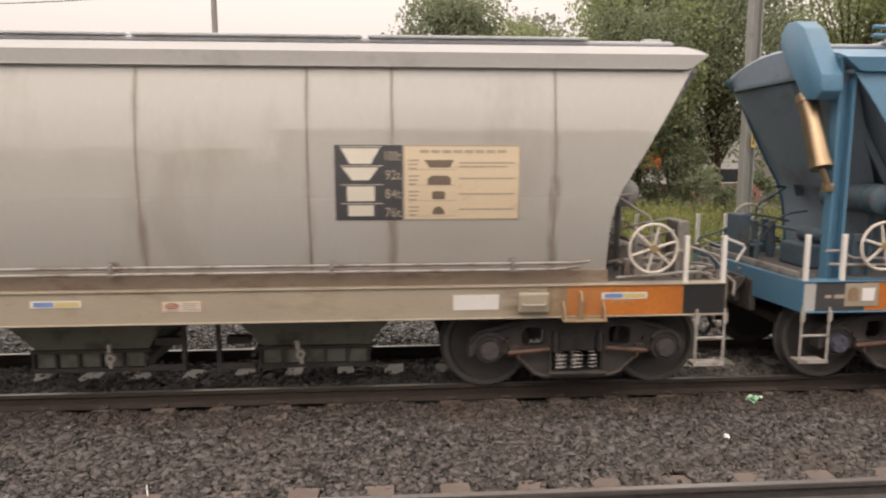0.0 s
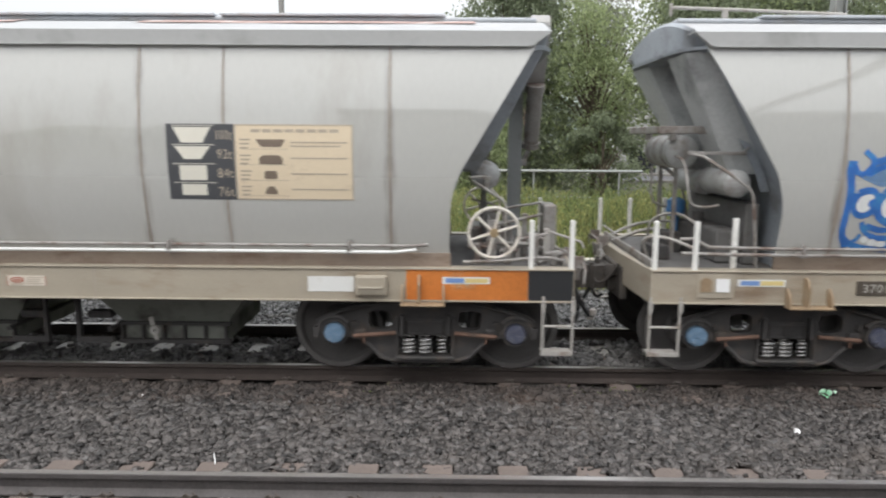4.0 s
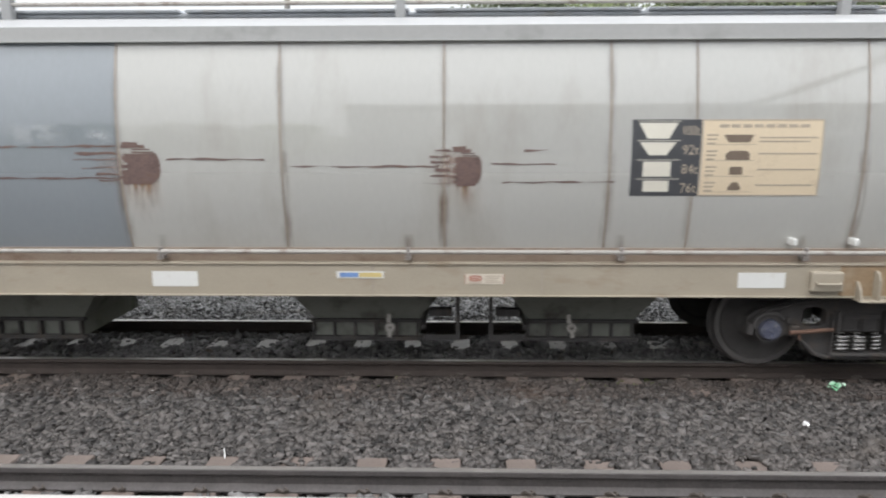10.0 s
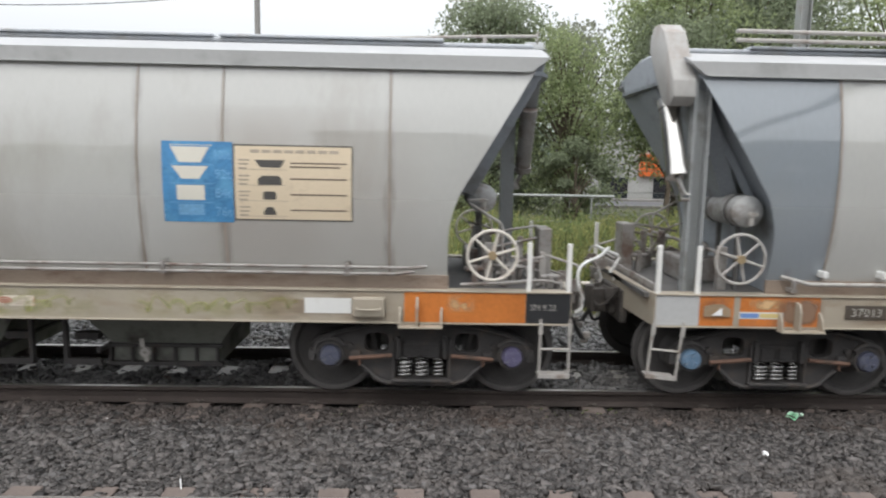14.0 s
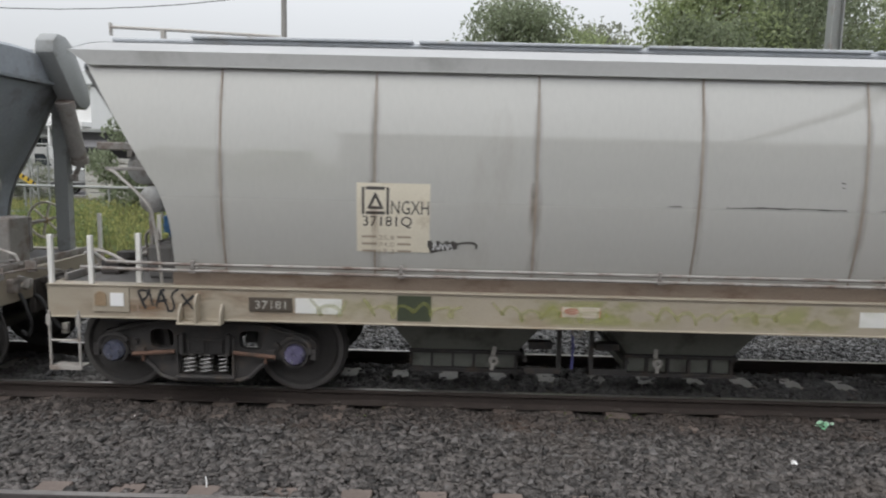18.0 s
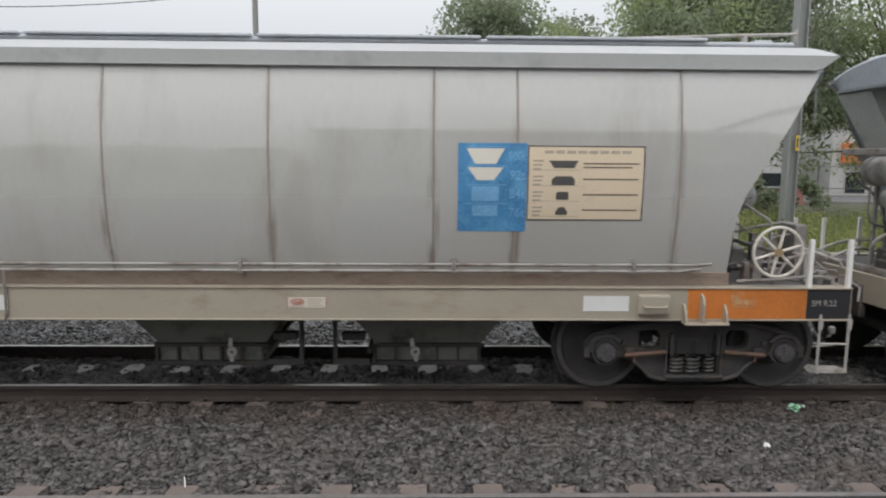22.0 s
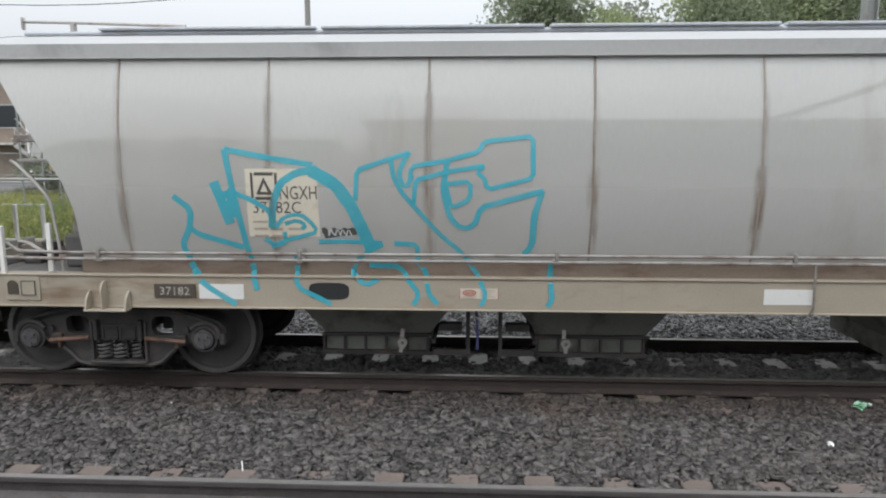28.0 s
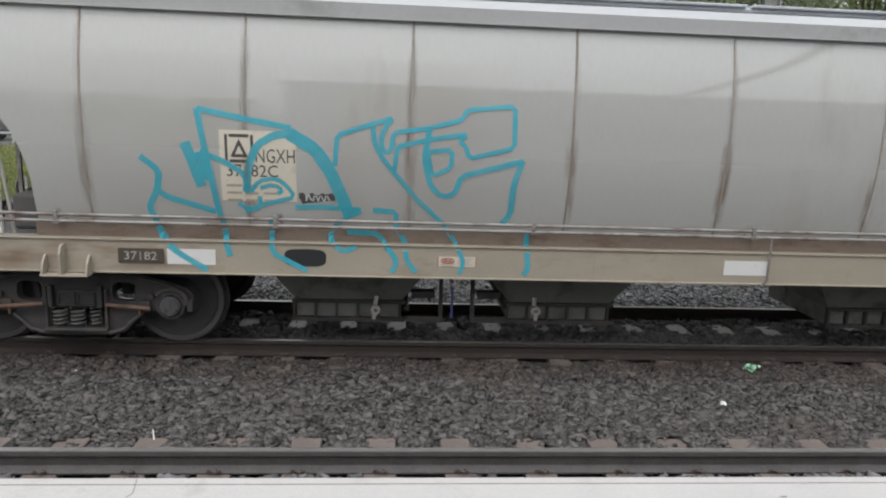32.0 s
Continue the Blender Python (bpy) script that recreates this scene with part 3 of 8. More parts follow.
def hopper_geo(c):
    g = Geo()
    top, bot = (1.13, 0.95, 1.2), (0.56, 0.62, 0.42)
    v = []
    for hx, hy, z in (top, bot, (0.56, 0.62, 0.22)):
        v += [(c - hx, -hy, z), (c + hx, -hy, z), (c + hx, hy, z), (c - hx, hy, z)]
    f = [(i + 4 * k, (i + 1) % 4 + 4 * k, (i + 1) % 4 + 4 + 4 * k, i + 4 + 4 * k) for k in (0, 1) for i in range(4)]
    return g.add(v, f + [(8, 9, 10, 11)])


def door_frame_geo(c):
    g = Geo()
    g.box(c - 0.6, c + 0.6, -0.68, -0.625, 0.40, 0.43).box(c - 0.6, c + 0.6, -0.68, -0.625, 0.20, 0.24)
    for k in range(6):
        x = c - 0.58 + k * 0.225
        g.box(x - 0.012, x + 0.012, -0.68, -0.625, 0.24, 0.40)
    return g


def wheelset_geo():
    g = Geo()
    for s in (-1, 1):
        y = s * 0.7525
        prof = [(0.07, -0.08 * s), (0.14, -0.075 * s), (0.20, -0.03 * s), (0.36, -0.02 * s), (0.395, -0.07 * s), (0.455, -0.072 * s),
                (0.487, -0.068 * s), (0.487, -0.04 * s), (0.462, -0.03 * s), (0.455, 0.065 * s), (0.40, 0.068 * s), (0.375, 0.03 * s),
                (0.22, 0.02 * s), (0.15, 0.085 * s), (0.08, 0.09 * s)]
        g.lathe(prof, (0, y, 0), 40)
    g.cyl((0, -1.06, 0), (0, 1.06, 0), 0.075, n=16)
    return g


def hub_geo(s):
    g = Geo()
    g.cyl((0, s * 1.06, 0), (0, s * 1.12, 0), 0.105, 0.10, n=20)
    g.cyl((0, s * 1.12, 0), (0, s * 1.135, 0), 0.088, 0.084, n=20)
    g.cyl((0, s * 1.13, 0), (0, s * 1.14, 0), 0.022, 0.018, n=12)
    for k in range(3):
        a = 2 * math.pi * k / 3
        g.cyl((0.055 * math.cos(a), s * 1.13, 0.055 * math.sin(a)), (0.055 * math.cos(a), s * 1.158, 0.055 * math.sin(a)), 0.02, n=6)
    return g


def holed_plate(outline, holes, y0, y1):
    """A plate in the xz plane with round or shaped holes through it, from y0 to y1."""
    cu = bpy.data.curves.new("plate", "CURVE")
    cu.dimensions, cu.fill_mode = "2D", "BOTH"
    cu.extrude = abs(y1 - y0) / 2
    for loop in [outline] + holes:
        sp = cu.splines.new("POLY")
        sp.points.add(len(loop) - 1)
        for p, (x, z) in zip(sp.points, loop):
            p.co = (x, z, 0, 1)
        sp.use_cyclic_u = True
    ob = new("plate", cu)
    me = bpy.data.meshes.new_from_object(ob)
    ym = (y0 + y1) / 2
    g = Geo().add([(v.co.x, ym + v.co.z, v.co.y) for v in me.vertices], [tuple(p.vertices) for p in me.polygons])
    bpy.data.objects.remove(ob)
    bpy.data.meshes.remove(me)
    return g


def ring(x, z, r, n=16, squash=1.0):
    return [(x + r * math.cos(2 * math.pi * k / n), z + r * squash * math.sin(2 * math.pi * k / n)) for k in range(n)]


def side_frame_geo(s):
    """Cast side frame of a three-piece bogie: fish-bellied plate, two rounded windows, a spring opening."""
    half = [(1.13, 0.41), (1.12, 0.57), (1.04, 0.64), (0.84, 0.70), (0.62, 0.76), (0.44, 0.79)]
    belly = [(-0.24, 0.145), (-0.38, 0.155), (-0.47, 0.20), (-0.55, 0.31), (-0.66, 0.37), (-0.80, 0.40), (-1.0, 0.41)]
    outline = [(-x, z) for x, z in half] + half[::-1] + [(-x, z) for x, z in belly[::-1]] + belly
    spring = [(-0.26, 0.205), (0.26, 0.205), (0.26, 0.43), (-0.26, 0.43)]
    g = holed_plate(outline, [squared(-0.455), squared(0.455), spring], *sorted((s * 0.93, s * 1.03)))
    a, b = s * 1.03, s * 1.065
    for k in (-1, 1):
        g.box(k * 0.235 - 0.022, k * 0.235 + 0.022, *sorted((a, s * 1.10)), 0.43, 0.65, 0.01)
        g.box(k * 0.285 - 0.012, k * 0.285 + 0.012, *sorted((a, s * 1.08)), 0.20, 0.62, 0.006)
        g.box(k * 0.66 - 0.05, k * 0.66 + 0.05, *sorted((a, s * 1.08)), 0.38, 0.50, 0.015)
        g.lathe([(0.115, s * 0.93), (0.138, s * 0.93), (0.138, s * 1.09), (0.115, s * 1.09)], (k * 0.915, 0, WHEEL_R), 20)
        g.tube([(k * 1.07, s * 1.08, 0.47), (k * 1.06, s * 1.08, 0.56), (k * 0.99, s * 1.08, 0.62), (k * 0.86, s * 1.08, 0.625), (k * 0.78, s * 1.08, 0.56)], 0.026, 6, 1)
        g.box(k * 1.10 - 0.03, k * 1.10 + 0.03, *sorted((a, s * 1.09)), 0.40, 0.52, 0.01)
        g.tube([(k * 0.98, b, 0.625), (k * 0.84, b, 0.675), (k * 0.62, b, 0.735), (k * 0.42, b, 0.765), (0, b, 0.765)], 0.018, 6)
        g.tube([(k * 0.60, b, 0.35), (k * 0.52, b, 0.28), (k * 0.45, b, 0.205), (k * 0.34, b, 0.17), (0, b, 0.165)], 0.022, 6)
        g.cyl((k * 0.72, a, 0.55), (k * 0.72, s * 1.075, 0.55), 0.028, n=10)
        g.cyl((k * 0.78, a, 0.44), (k * 0.78, s * 1.07, 0.44), 0.02, n=8)
    g.box(-0.20, 0.20, *sorted((s * 0.86, s * 1.05)), 0.43, 0.60, 0.02)
    for x0, x1 in ((-0.175, -0.01), (0.01, 0.175)):
        g.box(x0, x1, *sorted((s * 1.05, s * 1.07)), 0.44, 0.455).box(x0, x1, *sorted((s * 1.05, s * 1.07)), 0.56, 0.575).box(x0, x0 + 0.014, *sorted((s * 1.05, s * 1.07)), 0.455, 0.56).box(x1 - 0.014, x1, *sorted((s * 1.05, s * 1.07)), 0.455, 0.56)
    g.box(-0.30, 0.30, *sorted((s * 0.90, s * 1.12)), 0.19, 0.218, 0.008)
    return g


def squared(x):
    """Outline of a window with well rounded corners."""
    pts = []
    for k in range(20):
        a = 2 * math.pi * k / 20
        c, d = math.cos(a), math.sin(a)
        pts.append((x + 0.12 * math.copysign(abs(c) ** 0.6, c), 0.58 + 0.10 * math.copysign(abs(d) ** 0.6, d)))
    return pts


def brake_bar_geo(s, k):
    """Brake hanger rod beside the wheel."""
    return Geo().tube([(k * 0.72, s * 1.10, 0.43), (k * 0.52, s * 1.11, 0.45), (k * 0.30, s * 1.10, 0.465)], 0.022, 8).cyl((k * 0.62, s * 1.10, 0.44), (k * 0.62, s * 1.10, 0.36), 0.012, n=6)


def spring_geo(r=0.066):
    g = Geo()
    pts = [(r * math.cos(a), 0.9 * r * math.sin(a), 0.232 + 0.185 * a / (2 * math.pi * 4.6)) for a in np.linspace(0, 2 * math.pi * 4.6, 60)]
    return g.tube(pts, 0.0118, 6)


WHEEL_C = (7.49, 1.525)


def handwheel_rim(s):
    ring = [(WHEEL_C[0] + 0.24 * math.cos(a), s * 1.315, WHEEL_C[1] + 0.24 * math.sin(a)) for a in np.linspace(0, 2 * math.pi, 41)]
    return Geo().tube(ring, 0.016, 8)


def handwheel_spoke(s, k):
    a, (x, z), y = 2 * math.pi * k / 6 + 0.3, WHEEL_C, s * 1.315
    return Geo().cyl((x + 0.03 * math.cos(a), y, z + 0.03 * math.sin(a)), (x + 0.24 * math.cos(a), y, z + 0.24 * math.sin(a)), 0.017, 0.012, n=8)


def handwheel_hub(s):
    x, z = WHEEL_C
    return Geo().cyl((x, s * 1.28, z), (x, s * 1.345, z), 0.042, n=14)


def step_geo(s, e):
    """Foot steps under a corner. s: side, e: end."""
    g = Geo()
    x0, x1, y = e * 8.275, e * 7.985, s * 1.275
    for x in (x0, x1):
        g.tube([(x, y, 0.90), (x, y, 0.32)], 0.014, 6)
        g.box(x - 0.02, x + 0.02, *sorted((y, y + 0.02 * s)), 0.75, 0.86)
    g.cyl((x0, y, 0.60), (x1, y, 0.60), 0.013, n=6)
    g.box(min(x0, x1), max(x0, x1), *sorted((y, y - 0.16 * s)), 0.318, 0.33)
    g.box(min(x0, x1) - 0.012, max(x0, x1) + 0.012, y - 0.012, y + 0.012, 0.305, 0.345)
    return g


def make_wagon(label, center, flip=False, panels=(), body=PAINT, blue=False, hubs=("hub_blue",) * 4, shift=0.0, inset=0.0):
    """A bogie hopper wagon. flip: turned end for end. panels: numbers of the side's sheets in blue-grey."""
    w = thing("hopper_wagon", label, "freight wagon", "wagons of the train")
    f = pose(inset, 0, 0, 0, 0, 180) if flip else None
    P = lambda name, key, make, m, parent=w, text="", smooth=None: part(name, shared(key, make, smooth), m, parent, text, at=f if parent is w else None)
    ribs = tuple(x + shift for x in RIBS)
    xs = (-7.1,) + ribs + (7.1,)
    for i in range(len(xs) - 1):
        geo = panel_geo(xs[i], xs[i + 1], i == 0, i == len(xs) - 2)
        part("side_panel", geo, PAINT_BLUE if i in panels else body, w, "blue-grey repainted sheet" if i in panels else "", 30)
    for x in ribs:
        part("seam", sheet(x - 0.0105, x + 0.0105, 1.23, 3.26, 0.0022, 24), SEAM, w)
        if not blue:
            part("rust_stain", sheet(x - 0.075, x + 0.075, 1.24, 2.25, 0.0012, 12), RUST_BLEED, w)
            part("grime_stain", sheet(x - 0.06, x + 0.06, 2.1, 3.22, 0.0012, 12), GRIME, w)
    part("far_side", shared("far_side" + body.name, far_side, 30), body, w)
    trim = body if blue else FASCIA
    part("eave_rail", shared("eave" + trim.name, fascia_geo), trim, w)
    part("roof", shared("roof" + ("b" if blue else ""), roof_geo, 20), body if blue else ROOF, w)
    hc = part("hatch_coaming", shared("hatch", hatch_geo), HATCH, w)
    for k in range(6):
        part("hatch_lid", shared("lid", lambda: Geo().box(0, 2.30, -0.54, 0.54, HATCH_Z - 0.03, HATCH_Z, 0.01)), HATCH, hc, at=pose(-7.1 + k * 2.36, 0, 0))
    slope = SLOPE_BLUE if blue else SLOPE
    for e in (0, 1):
        m4 = pose(0, 0, 0, 0, 0, 180 * e)
        part("end_slope", shared("end_slope" + slope.name, end_slope_geo, 20), slope, w, at=m4)
        part("hood", shared("hood" + slope.name, hood_geo, 30), slope, w, at=m4)
        cover = COVER if (e == 1) != flip and not blue else slope
        part("slope_cover", shared("slope_cover" + cover.name, slope_cover_geo if cover is slope else channel_cover_geo), cover, w, at=m4)
        part("hood_lip", shared("hood_lip" + slope.name, lip_geo), slope, w, at=m4)
        for y in (-0.86, 0.86):
            part("stiffener", shared("stiffener%g%s" % (y, slope.name), lambda: stiffener_geo(y)), slope, w, at=m4)
        part("deck", shared("deck", lambda: Geo().box(6.9, 8.26, -1.12, 1.12, 1.10, 1.15)), UNDER, w, at=m4)
        part("headstock", shared("headstock" + trim.name, lambda: Geo().prism([(8.265, -1.27), (8.28, -1.27), (8.34, -0.3), (8.34, 0.3), (8.28, 1.27), (8.265, 1.27)], 0.84, 1.16, "z")), body if blue else SILL, w, at=pose(inset * e, 0, 0) @ m4)
    for s in (-1, 1):
        tone = body if blue else SILL
        sw = part("side_sill", shared("web%d%s%g" % (s, tone.name, inset), lambda: web_geo(s, inset)), tone, w)
        part("lower_flange", shared("low%d%s%g" % (s, tone.name, inset), lambda: lower_flange_geo(s, inset)), tone, sw)
        part("upper_flange", shared("up%d%s%g" % (s, tone.name, inset), lambda: upper_flange_geo(s, inset)), tone, sw)
        part("skirt", shared("skirt%d%s" % (s, tone.name), lambda: skirt_geo(s)), body if blue else SKIRT, sw)
    part("centre_sill", shared("centre_sill", lambda: Geo().box(-8.2, 8.2, -0.2, 0.2, 0.78, 1.1)), UNDER, w)
    for c in (-4.18, -1.88, 1.80, 4.11):
        h = part("hopper_chute", shared("chute%g" % c, lambda: hopper_geo(c)), CHUTE, w)
        part("door_frame", shared("door_frame%g" % c, lambda: door_frame_geo(c)), IRON, h)
    for e in (-1, 1):
        for s in (-1, 1):
            fr = part("side_frame", shared("side_frame%d" % s, lambda: side_frame_geo(s)), IRON, w, at=pose(e * 6.825, 0, 0))
            for k in (-1, 1):
                part("brake_bar", shared("brake_bar%d%d" % (s, k), lambda: brake_bar_geo(s, k), 40), RUSTY_BAR, fr)
            for k, r in ((-0.168, 0.066), (0.0, 0.066), (0.172, 0.045)):
                part("coil_spring", shared("coil%g" % r, lambda: spring_geo(r), 60), SPRING, fr, at=pose(k, s * 1.035, 0))
        part("bolster", shared("bolster", lambda: Geo().box(-0.2, 0.2, -0.95, 0.95, 0.45, 0.8, 0.03)), IRON, w, at=pose(e * 6.825, 0, 0))
        # dark blocks added to close the bright view through the frame windows
        for k in (-1, 1):
            part("brake_beam", shared("brake_beam%d" % k, lambda: Geo().box(k * 0.36 - 0.07, k * 0.36 + 0.07, -0.7, 0.7, 0.46, 0.72, 0.02)), UNDER, w, at=pose(e * 6.825, 0, 0))
        for k in (-0.915, 0.915):
            ws = part("wheelset", shared("wheelset", wheelset_geo, 30), WHEELM, w, at=pose(e * 6.825 + k, 0, WHEEL_R))
            for s in (-1, 1):
                hm = hubs[(0 if e < 0 else 2) + (0 if k < 0 else 1)]
                part("hub_cap", shared("hub%d%s" % (s, hm), lambda: hub_geo(s), 40), HUBS[hm], ws)
                part("rim_face", shared("rim_face%d" % s, lambda: Geo().lathe([(0.405, s * 0.8215), (0.43, s * 0.823), (0.452, s * 0.8205)], (0, 0, 0), 40), 40), RIM, ws)
            WHEELSETS.append(ws)
    # corner posts, steps
    for e in (-1, 1):
        for s in (-1, 1):
            for x in (8.25, 7.86):
                part("corner_post", shared("post", lambda: Geo().box(-0.022, 0.022, -0.022, 0.022, 1.16, 1.64, 0.006)), WHITE, w, at=pose(e * x + (inset if e < 0 else 0), s * 1.24, 0))
            bent = pose(-8.13, 0, 0.9) @ pose(0, 0, 0, 0, 5, 0) @ pose(8.13, 0, -0.9) if inset and e < 0 and s < 0 else pose(0, 0, 0)
            part("foot_step", shared("step%d%d" % (s, e), lambda: step_geo(s, e)), STEP, w, "bent step" if inset and e < 0 and s < 0 else "", at=pose(inset if e < 0 else 0, 0, 0) @ bent)
    for s in (-1, 1):
        hw = P("handwheel", "handwheel%d%d" % (s, flip and not blue), lambda: handwheel_rim(s), STEP if flip and not blue else WHEEL_CREAM, smooth=40)
        for k in range(6):
            part("spoke", shared("spoke%d%d%d" % (s, k, flip and not blue), lambda: handwheel_spoke(s, k), 40), STEP if flip and not blue else WHEEL_CREAM, hw)
        part("wheel_hub", shared("wheel_hub%d" % s, lambda: handwheel_hub(s), 40), BRASS, hw)
    WAGONS.append((w, center))
    return w


# fittings of the wagons
CASING = mat("dirty_pale_casing_paint", (0.33, 0.32, 0.305), 0.5, 0, 0.12, 1.5, 30, 0.06, (0.24, 0.19, 0.155), 0.3, 2.2, streak=3)
CHROME = mat("bright_cylinder_steel", (0.66, 0.63, 0.59), 0.14, 0.95, 0.08, 6, 60, 0.03)
# brown metal: a steel ram with its warm reflection put into the colour
CHROME_WARM = mat("tarnished_bronze_cylinder", (0.44, 0.32, 0.21), 0.3, 0.85, 0.15, 6, 60, 0.03)
SCAR_RED = mat("raw_red_rust", (0.24, 0.13, 0.09), 0.7, 0, 0.3, 12, 50, 0.2, (0.16, 0.09, 0.06), 0.3, 12)
TANK = mat("dirty_reservoir_paint", (0.39, 0.395, 0.39), 0.45, 0, 0.15, 3, 40, 0.05, (0.17, 0.14, 0.12), 0.32, 3)
BLUE_PLASTIC = mat("blue_valve_paint", (0.055, 0.17, 0.36), 0.4, 0, 0.15, 8, 50, 0.05)
HOSE = mat("black_rubber_hose", (0.02, 0.02, 0.02), 0.6, 0, 0.2, 10, 80, 0.1)
CAST = mat("rusty_coupler_steel", (0.07, 0.062, 0.056), 0.75, 0.2, 0.3, 8, 60, 0.3, (0.14, 0.12, 0.10), 0.2, 8)
FADED = stain("faded_orange", (0.62, 0.42, 0.22), 1.2, "patch", (9, 9, 9), 0.38, 0.6)
CREAM = mat("cream_label", (0.66, 0.55, 0.40), 0.5, 0, 0.05, 2, 50, 0.02, (0.5, 0.4, 0.29), 0.08, 4)
PANEL = mat("pale_number_panel", (0.66, 0.61, 0.50), 0.5, 0, 0.06, 2, 50, 0.03, (0.45, 0.38, 0.29), 0.15, 4)
INK = mat("dark_lettering", (0.075, 0.07, 0.065), 0.55, 0, 0.15, 20, 80, 0)
FAINT = mat("faded_lettering", (0.40, 0.34, 0.27), 0.55, 0, 0.15, 20, 80, 0)
CHART = mat("dark_chart_paint", (0.06, 0.062, 0.068), 0.5, 0, 0.12, 6, 60, 0.02)
CHART_BLUE = mat("blue_overspray", (0.06, 0.22, 0.43), 0.5, 0, 0.25, 4, 40, 0.02, (0.12, 0.34, 0.55), 0.3, 5)
CHART_PALE = mat("pale_chart_paint", (0.66, 0.63, 0.55), 0.5, 0, 0.05, 5, 60, 0.02)
STICKER = mat("white_sill_sticker", (0.68, 0.68, 0.66), 0.45, 0, 0.04, 3, 50, 0.02, (0.5, 0.47, 0.42), 0.1, 3)
STICKER_BLUE = mat("blue_sticker_print", (0.16, 0.27, 0.52), 0.45, 0, 0.1, 8, 60, 0)
STICKER_YELLOW = mat("yellow_sticker_print", (0.62, 0.50, 0.22), 0.45, 0, 0.1, 8, 60, 0)
STICKER_FADED = mat("faded_sticker", (0.60, 0.54, 0.46), 0.5, 0, 0.08, 6, 50, 0.02)
STICKER_RED = mat("red_sticker_print", (0.38, 0.15, 0.11), 0.45, 0, 0.1, 8, 60, 0)
PLATE = mat("brown_cast_plate", (0.085, 0.07, 0.055), 0.55, 0.2, 0.2, 8, 60, 0.1)
CYAN = mat("cyan_spray_paint", (0.05, 0.46, 0.58), 0.5, 0, 0.15, 4, 60, 0.02, (0.12, 0.50, 0.60), 0.3, 3)
CYAN.node_tree.nodes["Principled BSDF"].inputs["Alpha"].default_value = 0.72
BLUE_SPRAY = mat("blue_spray_paint", (0.03, 0.15, 0.48), 0.55, 0, 0.3, 7, 50, 0.02, (0.06, 0.28, 0.55), 0.3, 8)
BLUE_SPRAY.node_tree.nodes["Principled BSDF"].inputs["Alpha"].default_value = 0.85
BLUE_THIN = mat("thin_blue_overspray", (0.04, 0.22, 0.52), 0.55, 0, 0.3, 5, 50, 0.02)
BLUE_THIN.node_tree.nodes["Principled BSDF"].inputs["Alpha"].default_value = 0.5
WHITE_SPRAY = mat("white_spray_paint", (0.70, 0.71, 0.70), 0.55, 0, 0.1, 8, 60, 0.02)
CHALKY = mat("thin_chalky_spray_paint", (0.76, 0.77, 0.78), 0.6, 0, 0.15, 14, 60, 0.02)
CHALKY.node_tree.nodes["Principled BSDF"].inputs["Alpha"].default_value = 0.8
THIN_CHALK = mat("faint_chalky_spray_paint", (0.72, 0.73, 0.72), 0.6, 0, 0.15, 14, 60, 0.02)
THIN_CHALK.node_tree.nodes["Principled BSDF"].inputs["Alpha"].default_value = 0.62
FILLER = mat("dirty_pale_filler", (0.60, 0.59, 0.60), 0.6, 0, 0.2, 10, 60, 0.1, (0.33, 0.30, 0.29), 0.35, 9)
RUST_WASH = stain("pink_rust_wash", (0.36, 0.25, 0.21), 0.5, "patch", (5, 5, 5), 0.3, 0.7)
YELLOW_SPRAY = mat("thin_yellow_spray_paint", (0.42, 0.43, 0.13), 0.55, 0, 0.15, 6, 60, 0.02)
YELLOW_SPRAY.node_tree.nodes["Principled BSDF"].inputs["Alpha"].default_value = 0.28
GREEN_PATCH = mat("dark_green_patch", (0.045, 0.055, 0.032), 0.6, 0, 0.2, 6, 60, 0.02)
SCAR = mat("brown_rust_scar", (0.15, 0.10, 0.09), 0.75, 0, 0.35, 12, 50, 0.3, (0.15, 0.10, 0.08), 0.25, 12)
OCHRE = mat("ochre_stripe_paint", (0.47, 0.31, 0.135), 0.08, 0, 0.14, 6, 40, 0.015, (0.41, 0.265, 0.115), 0.3, 9, streak=8, spec=0.85)
OCHRE_RUN = stain("ochre_run", (0.40, 0.27, 0.12), 0.75, "linear", (16, 16, 2), 0.15, 0.60)
CHALK = stain("chalky_smear", (0.66, 0.68, 0.70), 0.6, "patch", (7, 7, 12), 0.36, 0.60)
SCORCH = stain("orange_paint_rubbed_brown", (0.24, 0.15, 0.10), 1.5, "patch", (9, 9, 6), 0.28, 0.55)
ROOF_RUST = mat("pink_rust_bloom", (0.36, 0.24, 0.21), 0.7, 0, 0.2, 4, 50, 0.1, (0.55, 0.5, 0.48), 0.3, 4)
BROWN_PAINT = mat("brown_stained_sill_paint", (0.275, 0.195, 0.12), 0.6, 0, 0.2, 4, 50, 0.1, (0.34, 0.27, 0.19), 0.25, 5)
PAPER = mat("white_card", (0.78, 0.78, 0.78), 0.6, 0, 0.04, 5, 60, 0)


def near(x, z, off=0.004):
    """A point on the near side: the bulged sheet above, the sill below."""
    return (x, -(side_y(z) if z > 1.3 else 1.19 if z > 1.166 else 1.272) - off, z)


